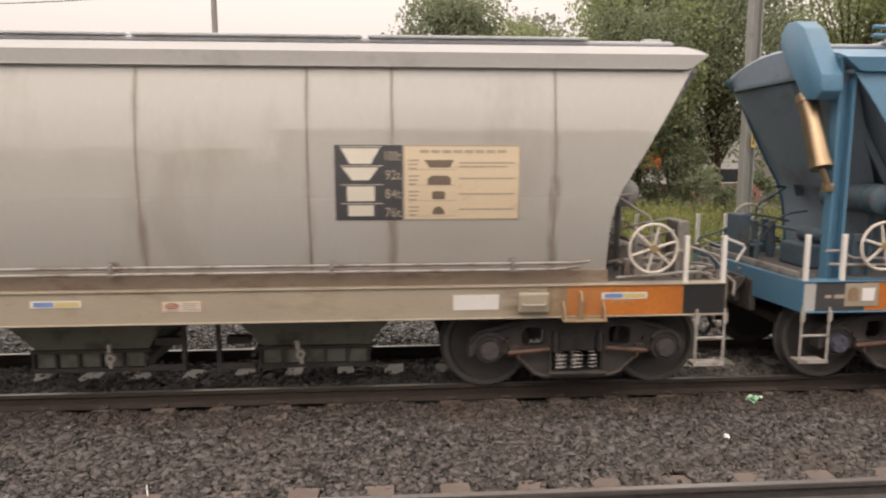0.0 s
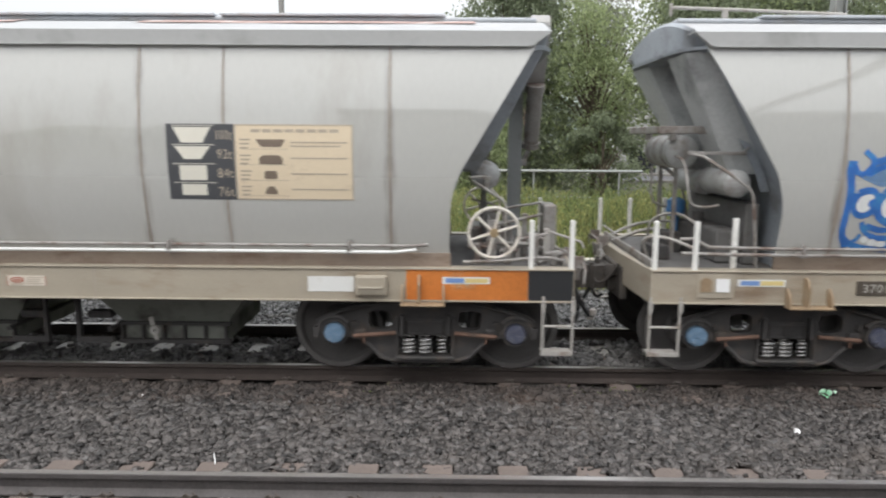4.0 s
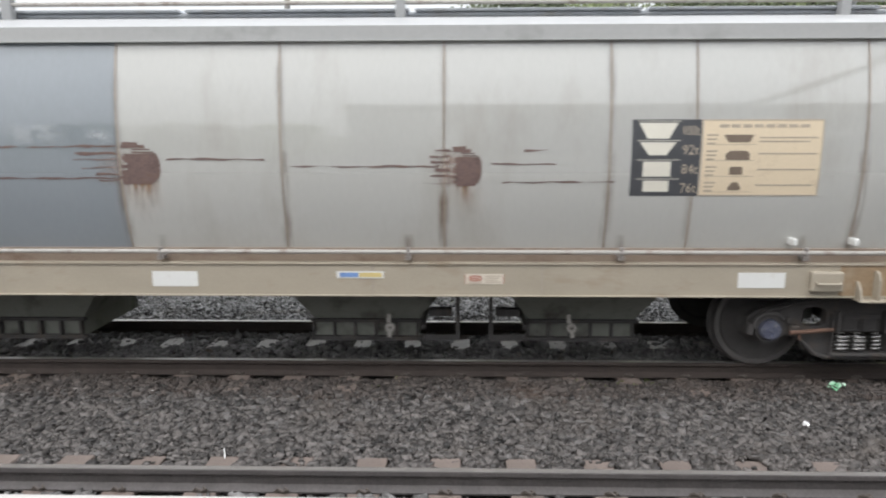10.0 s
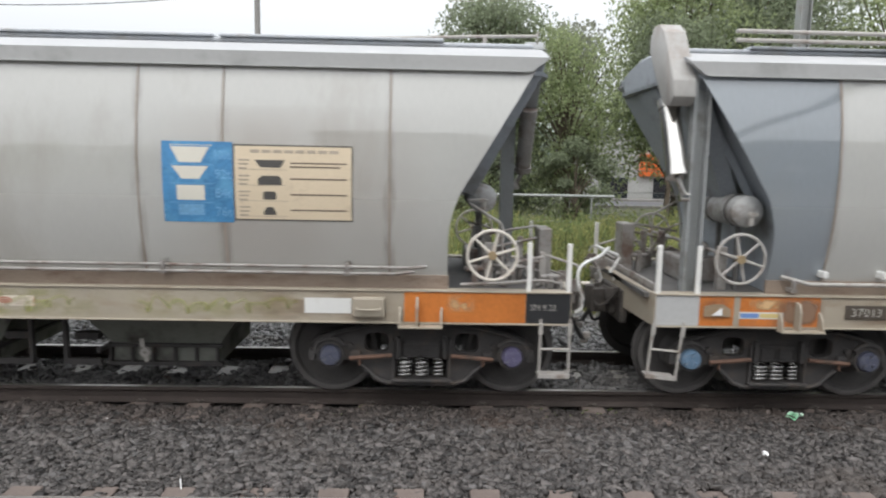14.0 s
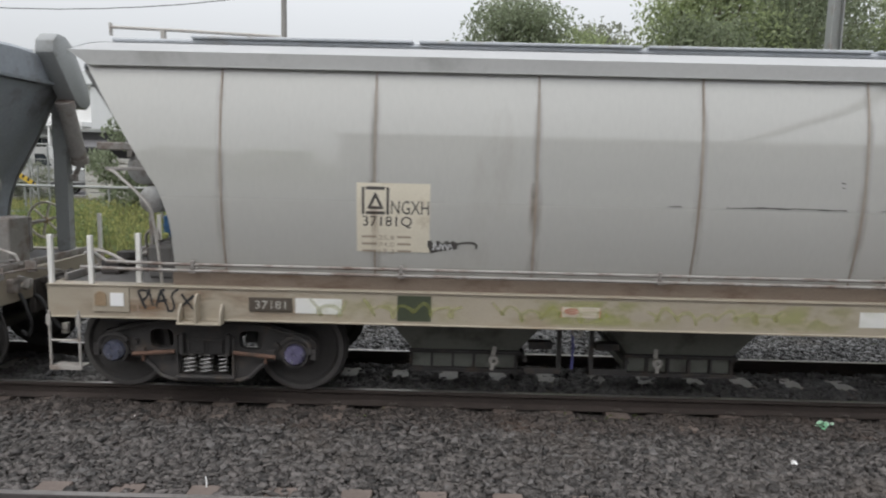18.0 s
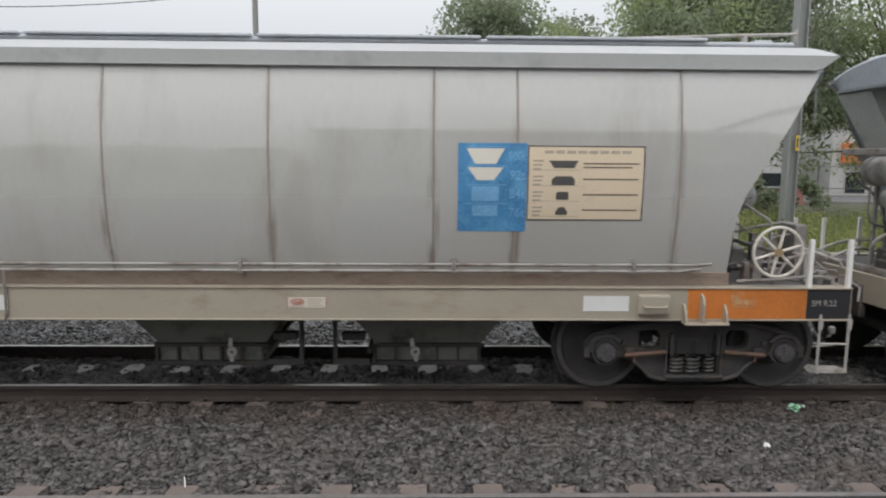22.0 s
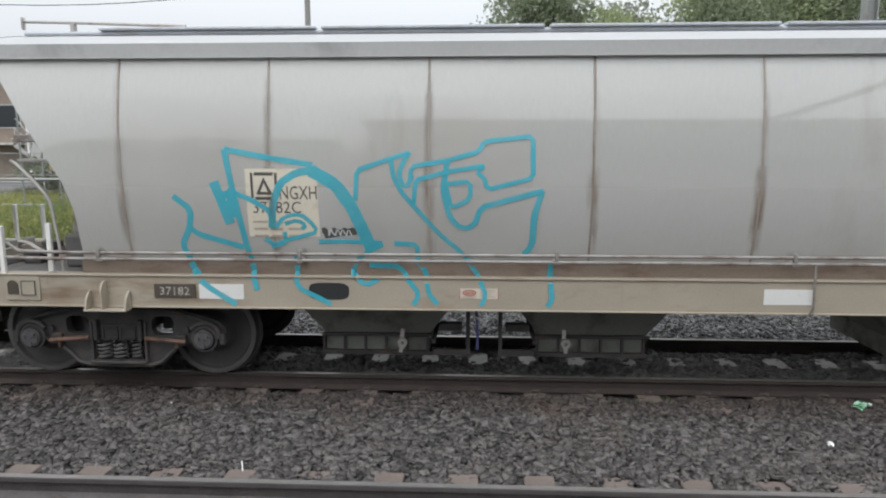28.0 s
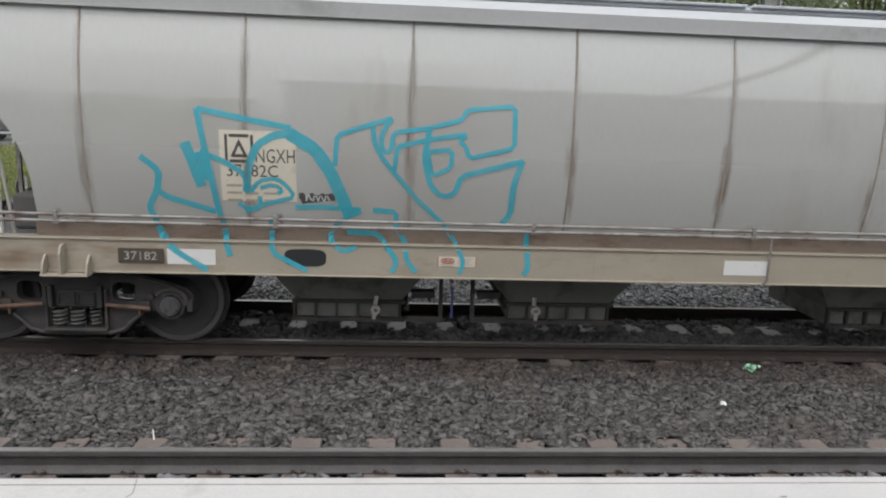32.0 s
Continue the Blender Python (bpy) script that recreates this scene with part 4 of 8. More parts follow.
def quads(rects, off=0.003, thick=0.003):
    """Thin plates (x0, x1, z0, z1) on the near side, bent to it."""
    g = Geo()
    for x0, x1, z0, z1 in rects:
        n = max(1, round((z1 - z0) / 0.12))
        rows = [[near(x0, z0 + (z1 - z0) * i / n, off), near(x1, z0 + (z1 - z0) * i / n, off)] for i in range(n + 1)]
        edge = [r[0] for r in rows] + [r[1] for r in reversed(rows)]
        g.grid(rows)
        g.grid([edge + edge[:1], [(x, y + thick, z) for x, y, z in edge + edge[:1]]])
    return g


def outline_plate(poly, off=0.0042):
    """A flat convex shape given by (x, z), on the near side."""
    return Geo().add([near(x, z, off) for x, z in poly], [tuple(range(len(poly)))])


def stroke(pts, width, off=0.003, wobble=0.12, close=False):
    """A sprayed line through pts (x, z) with a slightly uneven width."""
    pts = [Vector((a, b)) for a, b in (list(pts) + [pts[0]] if close else pts)]
    out = [pts[0]]
    for a, b in zip(pts, pts[1:]):
        k = min(0.3, 0.035 / max((b - a).length, 0.01))
        out += [a.lerp(b, k), a.lerp(b, 1 - k)]
    pts = out + [pts[-1]]
    fine = [pts[0]]
    for a, b in zip(pts, pts[1:]):
        n = max(1, int((b - a).length / 0.05))
        fine += [a.lerp(b, (i + 1) / n) for i in range(n)]
    rows, last = [], Vector((1, 0))
    for i, p in enumerate(fine):
        d = fine[min(i + 1, len(fine) - 1)] - fine[max(i - 1, 0)]
        d = d.normalized() if d.length > 1e-6 else last
        last = d
        w = width / 2 * (1 + wobble * noise.noise((p.x * 7, p.y * 7, width * 90)))
        rows.append([near(p.x - d.y * w, p.y + d.x * w, off), near(p.x + d.y * w, p.y - d.x * w, off)])
    return Geo().grid(rows)


TEXTS = {}


def lettering(text, x0, x1, z0, z1, off=0.0043, slant=0.0, y=None):
    """Letters of the built-in font filling a box on the near side, as a mesh."""
    if text not in TEXTS:
        cu = bpy.data.curves.new("lettering", "FONT")
        cu.body, cu.resolution_u = text, 2
        ob = new("lettering", cu)
        me = bpy.data.meshes.new_from_object(ob)
        TEXTS[text] = (np.array([v.co[:2] for v in me.vertices]), [tuple(p.vertices) for p in me.polygons])
        bpy.data.objects.remove(ob)
        bpy.data.meshes.remove(me)
    v, f = TEXTS[text]
    lo, hi = v.min(0), v.max(0)
    u = (v - lo) / (hi - lo)
    g = Geo()
    g.add([near(x0 + (x1 - x0) * a + slant * b * (z1 - z0), z0 + (z1 - z0) * b, off) for a, b in u], f)
    return g


def letters(text, x0, x1, z0, z1, material, parent, off=0.0043, slant=0.0, label=""):
    """The same writing letter by letter, each its own part."""
    g = lettering(text, x0, x1, z0, z1, off, slant)
    root = list(range(len(g.v)))

    def top(i):
        while root[i] != i:
            root[i] = root[root[i]]
            i = root[i]
        return i

    for face in g.f:
        for i in face[1:]:
            root[top(i)] = top(face[0])
    groups = {}
    for face in g.f:
        groups.setdefault(top(face[0]), []).append(face)
    for faces in groups.values():
        used = sorted({i for face in faces for i in face})
        place = {i: k for k, i in enumerate(used)}
        part("letter", Geo().add([g.v[i] for i in used], [tuple(place[i] for i in face) for face in faces]), material, parent, label)


def bars(x0, x1, z, n, gap, h, off=0.0043):
    """Lines of writing too small to read, as bars."""
    return quads([(x0, x1 - 0.12 * ((k * 7) % 3) * (x1 - x0), z - k * gap - h, z - k * gap) for k in range(n)], off, 0.001)


# ---- the ends ----
def pillar_geo():
    g = Geo()
    g.box(7.80, 7.97, 1.02, 1.05, 1.16, 3.40)
    g.box(7.80, 7.83, 1.05, 1.14, 1.16, 3.40)
    g.box(7.94, 7.97, 1.05, 1.14, 1.16, 3.40)
    return g


def casing_geo():
    g = Geo()
    poly = [(0.42, 3.60), (0.44, 3.74), (0.54, 3.83), (0.70, 3.82), (0.86, 3.72), (1.20, 3.22), (1.22, 3.06), (1.12, 2.98), (0.96, 3.0), (0.84, 3.1)]
    b = bmesh.new()
    vs = [b.verts.new((7.99, y, z)) for y, z in poly]
    face = b.faces.new(vs)
    r = bmesh.ops.extrude_face_region(b, geom=[face])
    bmesh.ops.translate(b, verts=[v for v in r["geom"] if isinstance(v, bmesh.types.BMVert)], vec=(0.22, 0, 0))
    bmesh.ops.bevel(b, geom=b.edges[:], offset=0.012, segments=2, affect="EDGES", profile=0.5)
    return g.bm(b)


def cylinder_geo():
    g = Geo()
    g.cyl((8.10, 0.82, 3.02), (8.09, 1.10, 2.36), 0.10, n=24)
    g.cyl((8.09, 1.10, 2.36), (8.09, 1.125, 2.30), 0.112, n=24)
    g.cyl((8.10, 0.80, 3.06), (8.10, 0.84, 2.97), 0.112, n=24)
    g.cyl((8.09, 1.125, 2.30), (8.01, 1.13, 2.13), 0.03, n=12)
    g.box(7.95, 8.05, 1.07, 1.15, 2.06, 2.15, 0.015)
    return g


def tank_geo(x, z, r, y0, y1):
    g = Geo()
    prof = [(0.0, y0 - r * 0.35), (r * 0.5, y0 - r * 0.3), (r * 0.85, y0 - r * 0.14), (r, y0), (r, y1), (r * 0.85, y1 + r * 0.14), (r * 0.5, y1 + r * 0.3), (0.0, y1 + r * 0.35)]
    return g.lathe(prof, (x, 0, z), 24)


def band_geo(x, z, r, y0, y1, f):
    g = Geo()
    for y in (y0 + f * (y1 - y0),):
        g.lathe([(r, y - 0.02), (r + 0.008, y - 0.02), (r + 0.008, y + 0.02), (r, y + 0.02)], (x, 0, z), 24)
        g.box(x - 0.02, x + 0.02, y - 0.02, y + 0.02, 1.15, z - r)
    return g


def coupler_geo():
    g = Geo()
    g.box(8.3, 8.48, -0.09, 0.09, 0.82, 0.98, 0.02)
    g.prism([(8.46, -0.13), (8.60, -0.16), (8.66, -0.12), (8.66, -0.02), (8.58, 0.0), (8.58, 0.10), (8.64, 0.16), (8.60, 0.19), (8.46, 0.15)], 0.74, 1.0, "z")
    g.box(8.28, 8.36, -0.40, 0.40, 0.66, 1.03, 0.015)
    g.box(8.36, 8.44, -0.2, 0.2, 0.72, 1.0, 0.02)
    g.box(8.50, 8.56, -0.03, 0.03, 1.0, 1.05, 0.01)
    return g


def air_hose_geo():
    return Geo().tube([(8.3, -0.38, 0.86), (8.42, -0.40, 0.84), (8.52, -0.40, 0.62), (8.63, -0.36, 0.45), (8.66, -0.34, 0.52)], 0.025, 8, 2)


def uncoupling_geo():
    g = Geo()
    g.tube([(8.38, -1.22, 1.02), (8.40, -1.2, 1.2), (8.40, -0.5, 1.18), (8.46, -0.1, 1.1), (8.5, 0, 1.04)], 0.013, 6, 1)
    for y in (-1.0, -0.45):
        g.box(8.30, 8.42, y - 0.012, y + 0.012, 1.13, 1.25)
    return g


def grab_geo():
    return Geo().tube([(8.80, -0.6, 1.53), (8.63, -0.9, 1.47), (8.45, -1.05, 1.435), (8.375, -1.08, 1.37), (8.37, -1.1, 1.21), (8.43, -1.1, 1.09), (8.43, -1.1, 0.98), (8.36, -1.1, 0.93)], 0.017, 8, 1)


def lever_rod_geo():
    return Geo().tube([(8.06, -0.8, 1.48), (8.42, -0.8, 1.365), (8.45, -0.8, 1.30)], 0.015, 6).box(8.03, 8.09, -0.83, -0.77, 1.15, 1.50, 0.008)


def crank_geo():
    return Geo().tube([(8.63, 0.2, 1.50), (8.36, 0.2, 1.395), (8.34, 0.2, 1.37), (8.44, 0.2, 1.20), (8.40, 0.2, 1.12)], 0.018, 8)


def brake_pieces():
    """Levers, rods, box and bearers between the hand wheels, one by one."""
    out = [("brake_shaft", Geo().cyl((7.49, -1.28, 1.525), (7.49, 1.28, 1.525), 0.022, n=8))]
    for y in (-0.9, 0.9):
        out.append(("shaft_bearer", Geo().box(7.44, 7.54, y - 0.03, y + 0.03, 1.15, 1.6, 0.01)))
    out.append(("brake_rod", Geo().tube([(7.55, -0.55, 1.50), (7.9, -0.5, 1.58), (8.12, -0.45, 1.62)], 0.018, 6)))
    out.append(("brake_rod", Geo().tube([(7.5, -0.35, 1.62), (7.8, -0.3, 1.68), (8.1, -0.25, 1.72)], 0.016, 6)))
    for x in (7.62, 7.84):
        out.append(("rod_bearer", Geo().box(x, x + 0.06, -0.5, -0.42, 1.15, 1.62, 0.008)))
    out.append(("gear_box", Geo().box(8.06, 8.2, -0.55, -0.2, 1.15, 1.72, 0.02)))
    out.append(("brake_cylinder_box", Geo().box(7.3, 7.75, -0.1, 0.5, 1.15, 1.42, 0.03)))
    out.append(("brake_drum", Geo().cyl((7.52, 0.0, 1.51), (7.52, 0.45, 1.51), 0.09, n=16)))
    for k, (x, y, h) in enumerate(((7.35, -0.95, 0.22), (7.66, -0.88, 0.16), (7.95, -0.8, 0.3), (8.12, -0.95, 0.14), (7.78, -0.62, 0.2), (8.0, -0.2, 0.25))):
        out.append(("deck_bracket", Geo().box(x - 0.03, x + 0.03, y - 0.05, y + 0.05, 1.15, 1.15 + h, 0.008).cyl((x - 0.09, y, 1.15 + h * 0.8), (x + 0.1, y + 0.04, 1.15 + h * 0.8), 0.022, n=8)))
    out.append(("brake_lever", Geo().tube([(7.62, -1.05, 1.22), (7.75, -1.02, 1.42), (8.05, -0.9, 1.46)], 0.016, 6)))
    out.append(("deck_pipe", Geo().tube([(7.2, -1.1, 1.2), (7.6, -1.12, 1.22), (8.0, -1.1, 1.26), (8.24, -1.0, 1.2)], 0.018, 6, 1)))
    out.append(("deck_pipe", Geo().tube([(7.3, -0.3, 1.75), (7.6, -0.35, 1.7), (7.75, -0.5, 1.4), (7.72, -0.6, 1.16)], 0.014, 6, 2)))
    out.append(("deck_pipe", Geo().tube([(7.25, -0.7, 1.3), (7.6, -0.7, 1.34), (8.0, -0.66, 1.3), (8.22, -0.6, 1.18)], 0.02, 6, 1)))
    return out


def bent_rail_geo(sx):
    return Geo().tube([(sx * 7.44, -0.82, 2.03), (sx * 7.27, -0.84, 2.02), (sx * 7.29, -0.86, 1.99), (sx * 7.60, -0.88, 1.80), (sx * 7.63, -0.88, 1.74), (sx * 7.63, -0.88, 1.16)], 0.015, 8)


def beam_geo():
    g = Geo()
    g.box(7.45, 8.08, -0.62, -0.52, 2.47, 2.55, 0.01).box(7.45, 8.08, 0.52, 0.62, 2.47, 2.55, 0.01).box(7.98, 8.08, -0.52, 0.52, 2.47, 2.55, 0.01)
    g.box(7.83, 7.89, -0.60, -0.54, 2.40, 2.48).box(7.83, 7.89, 0.3, 0.36, 2.40, 2.48)
    return g


def b_rail_geo():
    g = Geo()
    g.tube([(7.62, -0.9, 2.27), (7.80, -0.92, 2.25), (7.34, -0.92, 1.92), (7.24, -0.93, 1.6), (7.21, -0.93, 1.3)], 0.021, 8, 1)
    return g


def b_pipes():
    return [Geo().tube([(7.86, -0.35, 2.10), (7.86, -0.36, 1.7), (7.7, -0.4, 1.62), (7.5, -0.45, 1.6)], 0.016, 6, 1),
            Geo().tube([(7.2, -1.0, 1.36), (7.6, -1.0, 1.38), (7.9, -0.98, 1.32), (8.22, -0.9, 1.18)], 0.02, 6, 1),
            Geo().tube([(7.2, -0.7, 1.28), (7.5, -0.7, 1.26), (7.8, -0.6, 1.34), (8.25, -0.5, 1.18)], 0.022, 6, 1),
            Geo().tube([(7.9, -0.2, 1.15), (7.95, -0.1, 1.5), (7.7, 0.1, 1.62), (7.55, 0.4, 1.5)], 0.018, 6, 2),
            Geo().tube([(8.1, 0.5, 1.15), (8.2, 0.55, 1.38), (8.0, 0.7, 1.42), (7.7, 0.8, 1.3)], 0.018, 6, 2)]


def b_valves_geo():
    g = Geo()
    g.box(7.25, 7.6, -0.3, 0.35, 1.15, 1.5, 0.03).box(7.62, 7.82, -0.2, 0.12, 1.15, 1.38, 0.02)
    g.cyl((7.45, 0.1, 1.5), (7.45, 0.1, 1.62), 0.07, n=12).box(7.9, 8.1, 0.2, 0.6, 1.15, 1.3, 0.02)
    g.cyl((7.95, 0.3, 1.30), (7.95, 0.3, 1.36), 0.11, n=14)
    return g


def loop_geo():
    return Geo().tube([(7.84, 0.42, 2.24), (7.84, 0.70, 2.2), (7.83, 0.82, 1.95), (7.82, 0.84, 1.80), (7.76, 0.84, 1.745), (7.62, 0.84, 1.735), (7.52, 0.84, 1.76)], 0.015, 6, 1)


def roof_rod_geo(e):
    """A low rod on the roof's end, held by two clips and a tall end plate."""
    g = Geo()
    g.tube([(e * 7.98, -0.42, 3.745), (e * 7.3, -0.42, 3.725), (e * 6.2, -0.44, 3.68)], 0.017, 8)
    g.box(*sorted((e * 7.99, e * 7.975)), -0.45, -0.39, 3.66, 3.79, 0.005)
    g.box(*sorted((e * 7.45, e * 7.41)), -0.45, -0.39, 3.60, 3.72).box(*sorted((e * 6.25, e * 6.2)), -0.46, -0.40, 3.60, 3.68)
    return g


def roof_pipe_geo(z):
    return Geo().tube([(-7.3, -0.62, z), (7.2, -0.62, z)], 0.022, 8)


def roof_post_geo():
    return Geo().box(-0.05, 0.05, -0.66, -0.56, 3.52, 3.86, 0.01)


END_CLUTTER = [(name, k, geo, m) for k, (name, geo, m) in enumerate((
    ("angle_cock", Geo().cyl((8.28, -0.55, 1.0), (8.40, -0.55, 0.98), 0.035, n=10).box(8.34, 8.42, -0.58, -0.52, 0.98, 1.07, 0.01).cyl((8.38, -0.55, 1.07), (8.36, -0.68, 1.12), 0.012, n=6), STEP),
    ("hose_bracket", Geo().box(8.30, 8.42, -0.80, -0.74, 0.96, 1.10, 0.008).box(8.40, 8.42, -0.86, -0.68, 1.06, 1.12, 0.006), GALV),
    ("gladhand", Geo().box(8.60, 8.68, -0.37, -0.31, 0.42, 0.50, 0.012).box(8.63, 8.70, -0.40, -0.34, 0.47, 0.55, 0.012), STEP),
    ("draft_plate", Geo().box(8.34, 8.40, -0.30, 0.30, 0.97, 1.04, 0.01).box(8.34, 8.50, -0.26, -0.22, 0.90, 1.03, 0.008).box(8.34, 8.50, 0.22, 0.26, 0.90, 1.03, 0.008), CAST),
    ("coupler_chain", Geo().tube([(8.36, 0.3, 1.05), (8.48, 0.28, 0.86), (8.58, 0.22, 0.80), (8.62, 0.14, 0.92)], 0.016, 6, 2), CAST),
    ("spare_hose", Geo().tube([(8.32, -0.62, 0.92), (8.40, -0.64, 0.80), (8.46, -0.64, 0.58), (8.40, -0.62, 0.44), (8.32, -0.60, 0.50)], 0.021, 8, 2), HOSE),
    ("deck_strut", Geo().tube([(7.96, -1.0, 1.17), (8.24, -0.42, 1.2)], 0.018, 6).tube([(8.24, -1.05, 1.30), (8.20, -0.5, 1.26)], 0.013, 6), GALV),
    ("toe_board", Geo().box(8.20, 8.235, -1.05, 1.05, 1.15, 1.23, 0.005), GALV)))]


def fit_ends(w, flip, blue, body, inset=0.0):
    """Gear at the hand-wheel end and at the other one."""
    a = pose(inset, 0, 0, 0, 0, 180 if flip else 0)
    b = pose(0, 0, 0, 0, 0, 0 if flip else 180)
    key = "blue" if blue else "grey"
    gear, pipe, tank = (PAINT_DECK_BLUE,) * 3 if blue else (GALV, STEP, TANK)
    post = body if blue else mat("grey_pillar_paint", (0.255, 0.265, 0.265), 0.45, 0, 0.12, 2, 40, 0.06, (0.13, 0.12, 0.11), 0.2, 3)
    pale = flip or w.name.endswith(".002")
    if not w.name.endswith(".006"):
        pl = part("pillar", shared("pillar" + key, pillar_geo), post, w, at=a)
        part("gear_casing", shared("casing" + key + str(pale), casing_geo, 40), (body if blue else (CASING if pale else post)), w, at=a)
        part("ram_cylinder", shared("ram" + str(flip) + key, cylinder_geo, 40), CHROME if flip and not blue else CHROME_WARM if blue else GALV, w, "bright steel ram cylinder" if flip and not blue else "", at=a)
    ta = (7.33, 1.97, 0.16, 0.2, 1.05) if flip else (7.44, 2.03, 0.15, -0.60, 0.30)
    t = part("air_tank", shared("tank_a%d" % flip + key, lambda: tank_geo(*ta), 40), tank, w, at=a)
    for f in (0.25, 0.8):
        part("strap", shared("tank_a_band%g%d" % (f, flip) + key, lambda: band_geo(*ta, f)), UNDER if not blue else gear, t)
    ye = ta[3] if not flip else ta[4]
    part("drain_cock", shared("cock%d" % flip + key, lambda: Geo().cyl((ta[0], ye, ta[1] - 0.02), (ta[0], ye + (-0.12 if not flip else 0.12), ta[1] - 0.02), 0.022, n=8).box(ta[0] - 0.05, ta[0] + 0.05, *sorted((ye + (-0.1 if not flip else 0.1), ye + (-0.13 if not flip else 0.13))), ta[1] - 0.035, ta[1] - 0.005).cyl((ta[0], ye + (-0.09 if not flip else 0.09), ta[1] - 0.02), (ta[0], ye + (-0.09 if not flip else 0.09), ta[1] - 0.13), 0.03, n=8)), STEP if not blue else gear, t)
    for k, (name, geo) in enumerate(brake_pieces()):
        part(name, shared("brake%d" % k + key, lambda: geo), gear, w, at=a)
    part("grab_rail", shared("bent_rail" + key, lambda: bent_rail_geo(1), 60), STEP if not blue else gear, w, at=a)
    part("lever_rod", shared("lever_rod" + key, lever_rod_geo), pipe, w, at=a)
    if flip:
        part("coupling_crank", shared("crank", crank_geo, 60), STICKER, w, at=a)
    if w.name.endswith(".004"):
        part("grab_handle", shared("grab", grab_geo, 60), STICKER, w, at=a)
    bt = b @ pose(-0.08 if flip else 0, 0, -0.03 if flip else 0)
    t = part("air_tank", shared("tank_b" + key, lambda: tank_geo(7.74, 2.28, 0.178, -0.50, 0.30), 40), tank, w, at=bt)
    for f in (0.12, 0.8):
        part("strap", shared("tank_b_band%g" % f + key, lambda: band_geo(7.74, 2.28, 0.178, -0.50, 0.30, f)), gear, t)
    last = w.name.endswith(".005")
    if not last:
        part("air_tank", shared("tank_c" + key, lambda: tank_geo(7.34, 1.93, 0.135, -0.75, 0.0), 40), tank, w, at=b)
        part("air_tank", shared("tank_d" + key, lambda: tank_geo(7.34, 1.93, 0.135, -0.75, 0.0), 40), tank, w, at=b @ (pose(-0.15, 0.0, -0.22) if flip else pose(0.04, 0.92, 0.05)))
    part("tank_beam", shared("beam" + key, beam_geo), gear, w, at=b @ pose(-0.18 if flip else 0, 0, 0))
    if not flip:
        part("grab_rail", shared("b_rail", b_rail_geo, 60), GALV, w, at=b)
    first = w.name.endswith(".001")
    if not flip:
        part("grab_rail", shared("b_rail_far" + key + str(first), lambda: Geo().tube([(7.86, 0.85, 2.275), (7.74, 0.95, 2.25), (7.50, 1.05, 2.08), (7.34, 1.12, 1.95), (7.30, 1.12, 1.88), (7.25, 1.12, 1.5), (7.22, 1.12, 1.17)], 0.0165, 8), 60), gear if first or last else pipe, w, at=b @ pose(0.1 if last else 0, 0, 0))
    for k, geo in enumerate(b_pipes()):
        part("air_pipe", shared("b_pipe%d" % k + key, lambda: geo, 60), pipe, w, at=b)
    # dark boxes added for the gloom low behind the deck, no real fitting
    part("equipment_rack", shared("shade_box_mesh", lambda: Geo().box(7.1, 7.24, -0.85, 0.85, 1.15, 1.78, 0.02).box(7.24, 7.5, 0.35, 0.8, 1.15, 1.5, 0.03)), UNDER, w, at=b)
    part("brake_valve", shared("b_valves", b_valves_geo), IRON, w, at=b)
    part("tank_arm", shared("arm" + key, lambda: Geo().box(7.30, 7.86, 0.86, 0.90, 2.262, 2.298, 0.006).tube([(7.36, 0.88, 2.28), (7.30, 0.88, 2.315), (7.27, 0.88, 2.34)], 0.013, 6)), gear, w, at=b)
    if flip:
        part("hand_loop", shared("hand_loop", lambda: Geo().tube([(7.12, -1.0, 1.50), (7.10, -1.0, 1.60), (7.11, -1.0, 1.69), (7.17, -1.0, 1.70)], 0.013, 6, 1).tube([(7.13, -1.0, 1.52), (7.16, -1.0, 1.485), (7.38, -0.98, 1.50)], 0.013, 6, 1), 60), GALV, w, at=b)
        part("bent_pipe", shared("bent_pipe", lambda: Geo().tube([(7.34, -0.9, 1.72), (7.42, -0.95, 1.745), (7.48, -0.98, 1.60), (7.56, -1.02, 1.42), (7.58, -1.05, 1.32), (7.45, -1.12, 1.245), (7.10, -1.22, 1.255)], 0.022, 8, 1), 60), STEP, w, at=b)
        part("cross_bar", shared("cross_bar", lambda: Geo().box(7.03, 7.52, -0.93, -0.88, 1.87, 1.93, 0.01)), SLOPE, w, at=b)
    if not w.name.endswith(".005"):
        part("blue_valve", shared("blue_valve", lambda: Geo().cyl((7.62, -0.15, 1.54), (7.62, -0.15, 1.72), 0.10, 0.10, n=20).cyl((7.62, -0.15, 1.72), (7.62, -0.15, 1.75), 0.09, 0.05, n=14).cyl((7.62, -0.15, 1.15), (7.62, -0.15, 1.54), 0.05, n=12).cyl((7.62, -0.15, 1.60), (7.62, -0.15, 1.625), 0.108, n=20), 40), BLUE_PLASTIC, w, "blue painted brake valve", at=b @ pose(-0.06 if flip else 0, 0, 0))
    if first:
        part("pipe_loop", shared("loop" + key + str(first), loop_geo, 60), gear if first else pipe, w, at=b)
    for s in (-1, 1):
        part("stake", shared("stake%d" % s, lambda: Geo().box(7.42, 7.47, s * 1.12 - 0.02, s * 1.12 + 0.02, 1.16, 1.66, 0.006)), WHITE, w, at=b)
    for m4 in (a, b):
        c = part("coupler", shared("coupler", coupler_geo), CAST, w, at=m4)
        part("air_hose", shared("air_hose", air_hose_geo, 60), HOSE, c)
        part("uncoupling_rod", shared("uncoupling", uncoupling_geo, 60), GALV, w, at=m4)
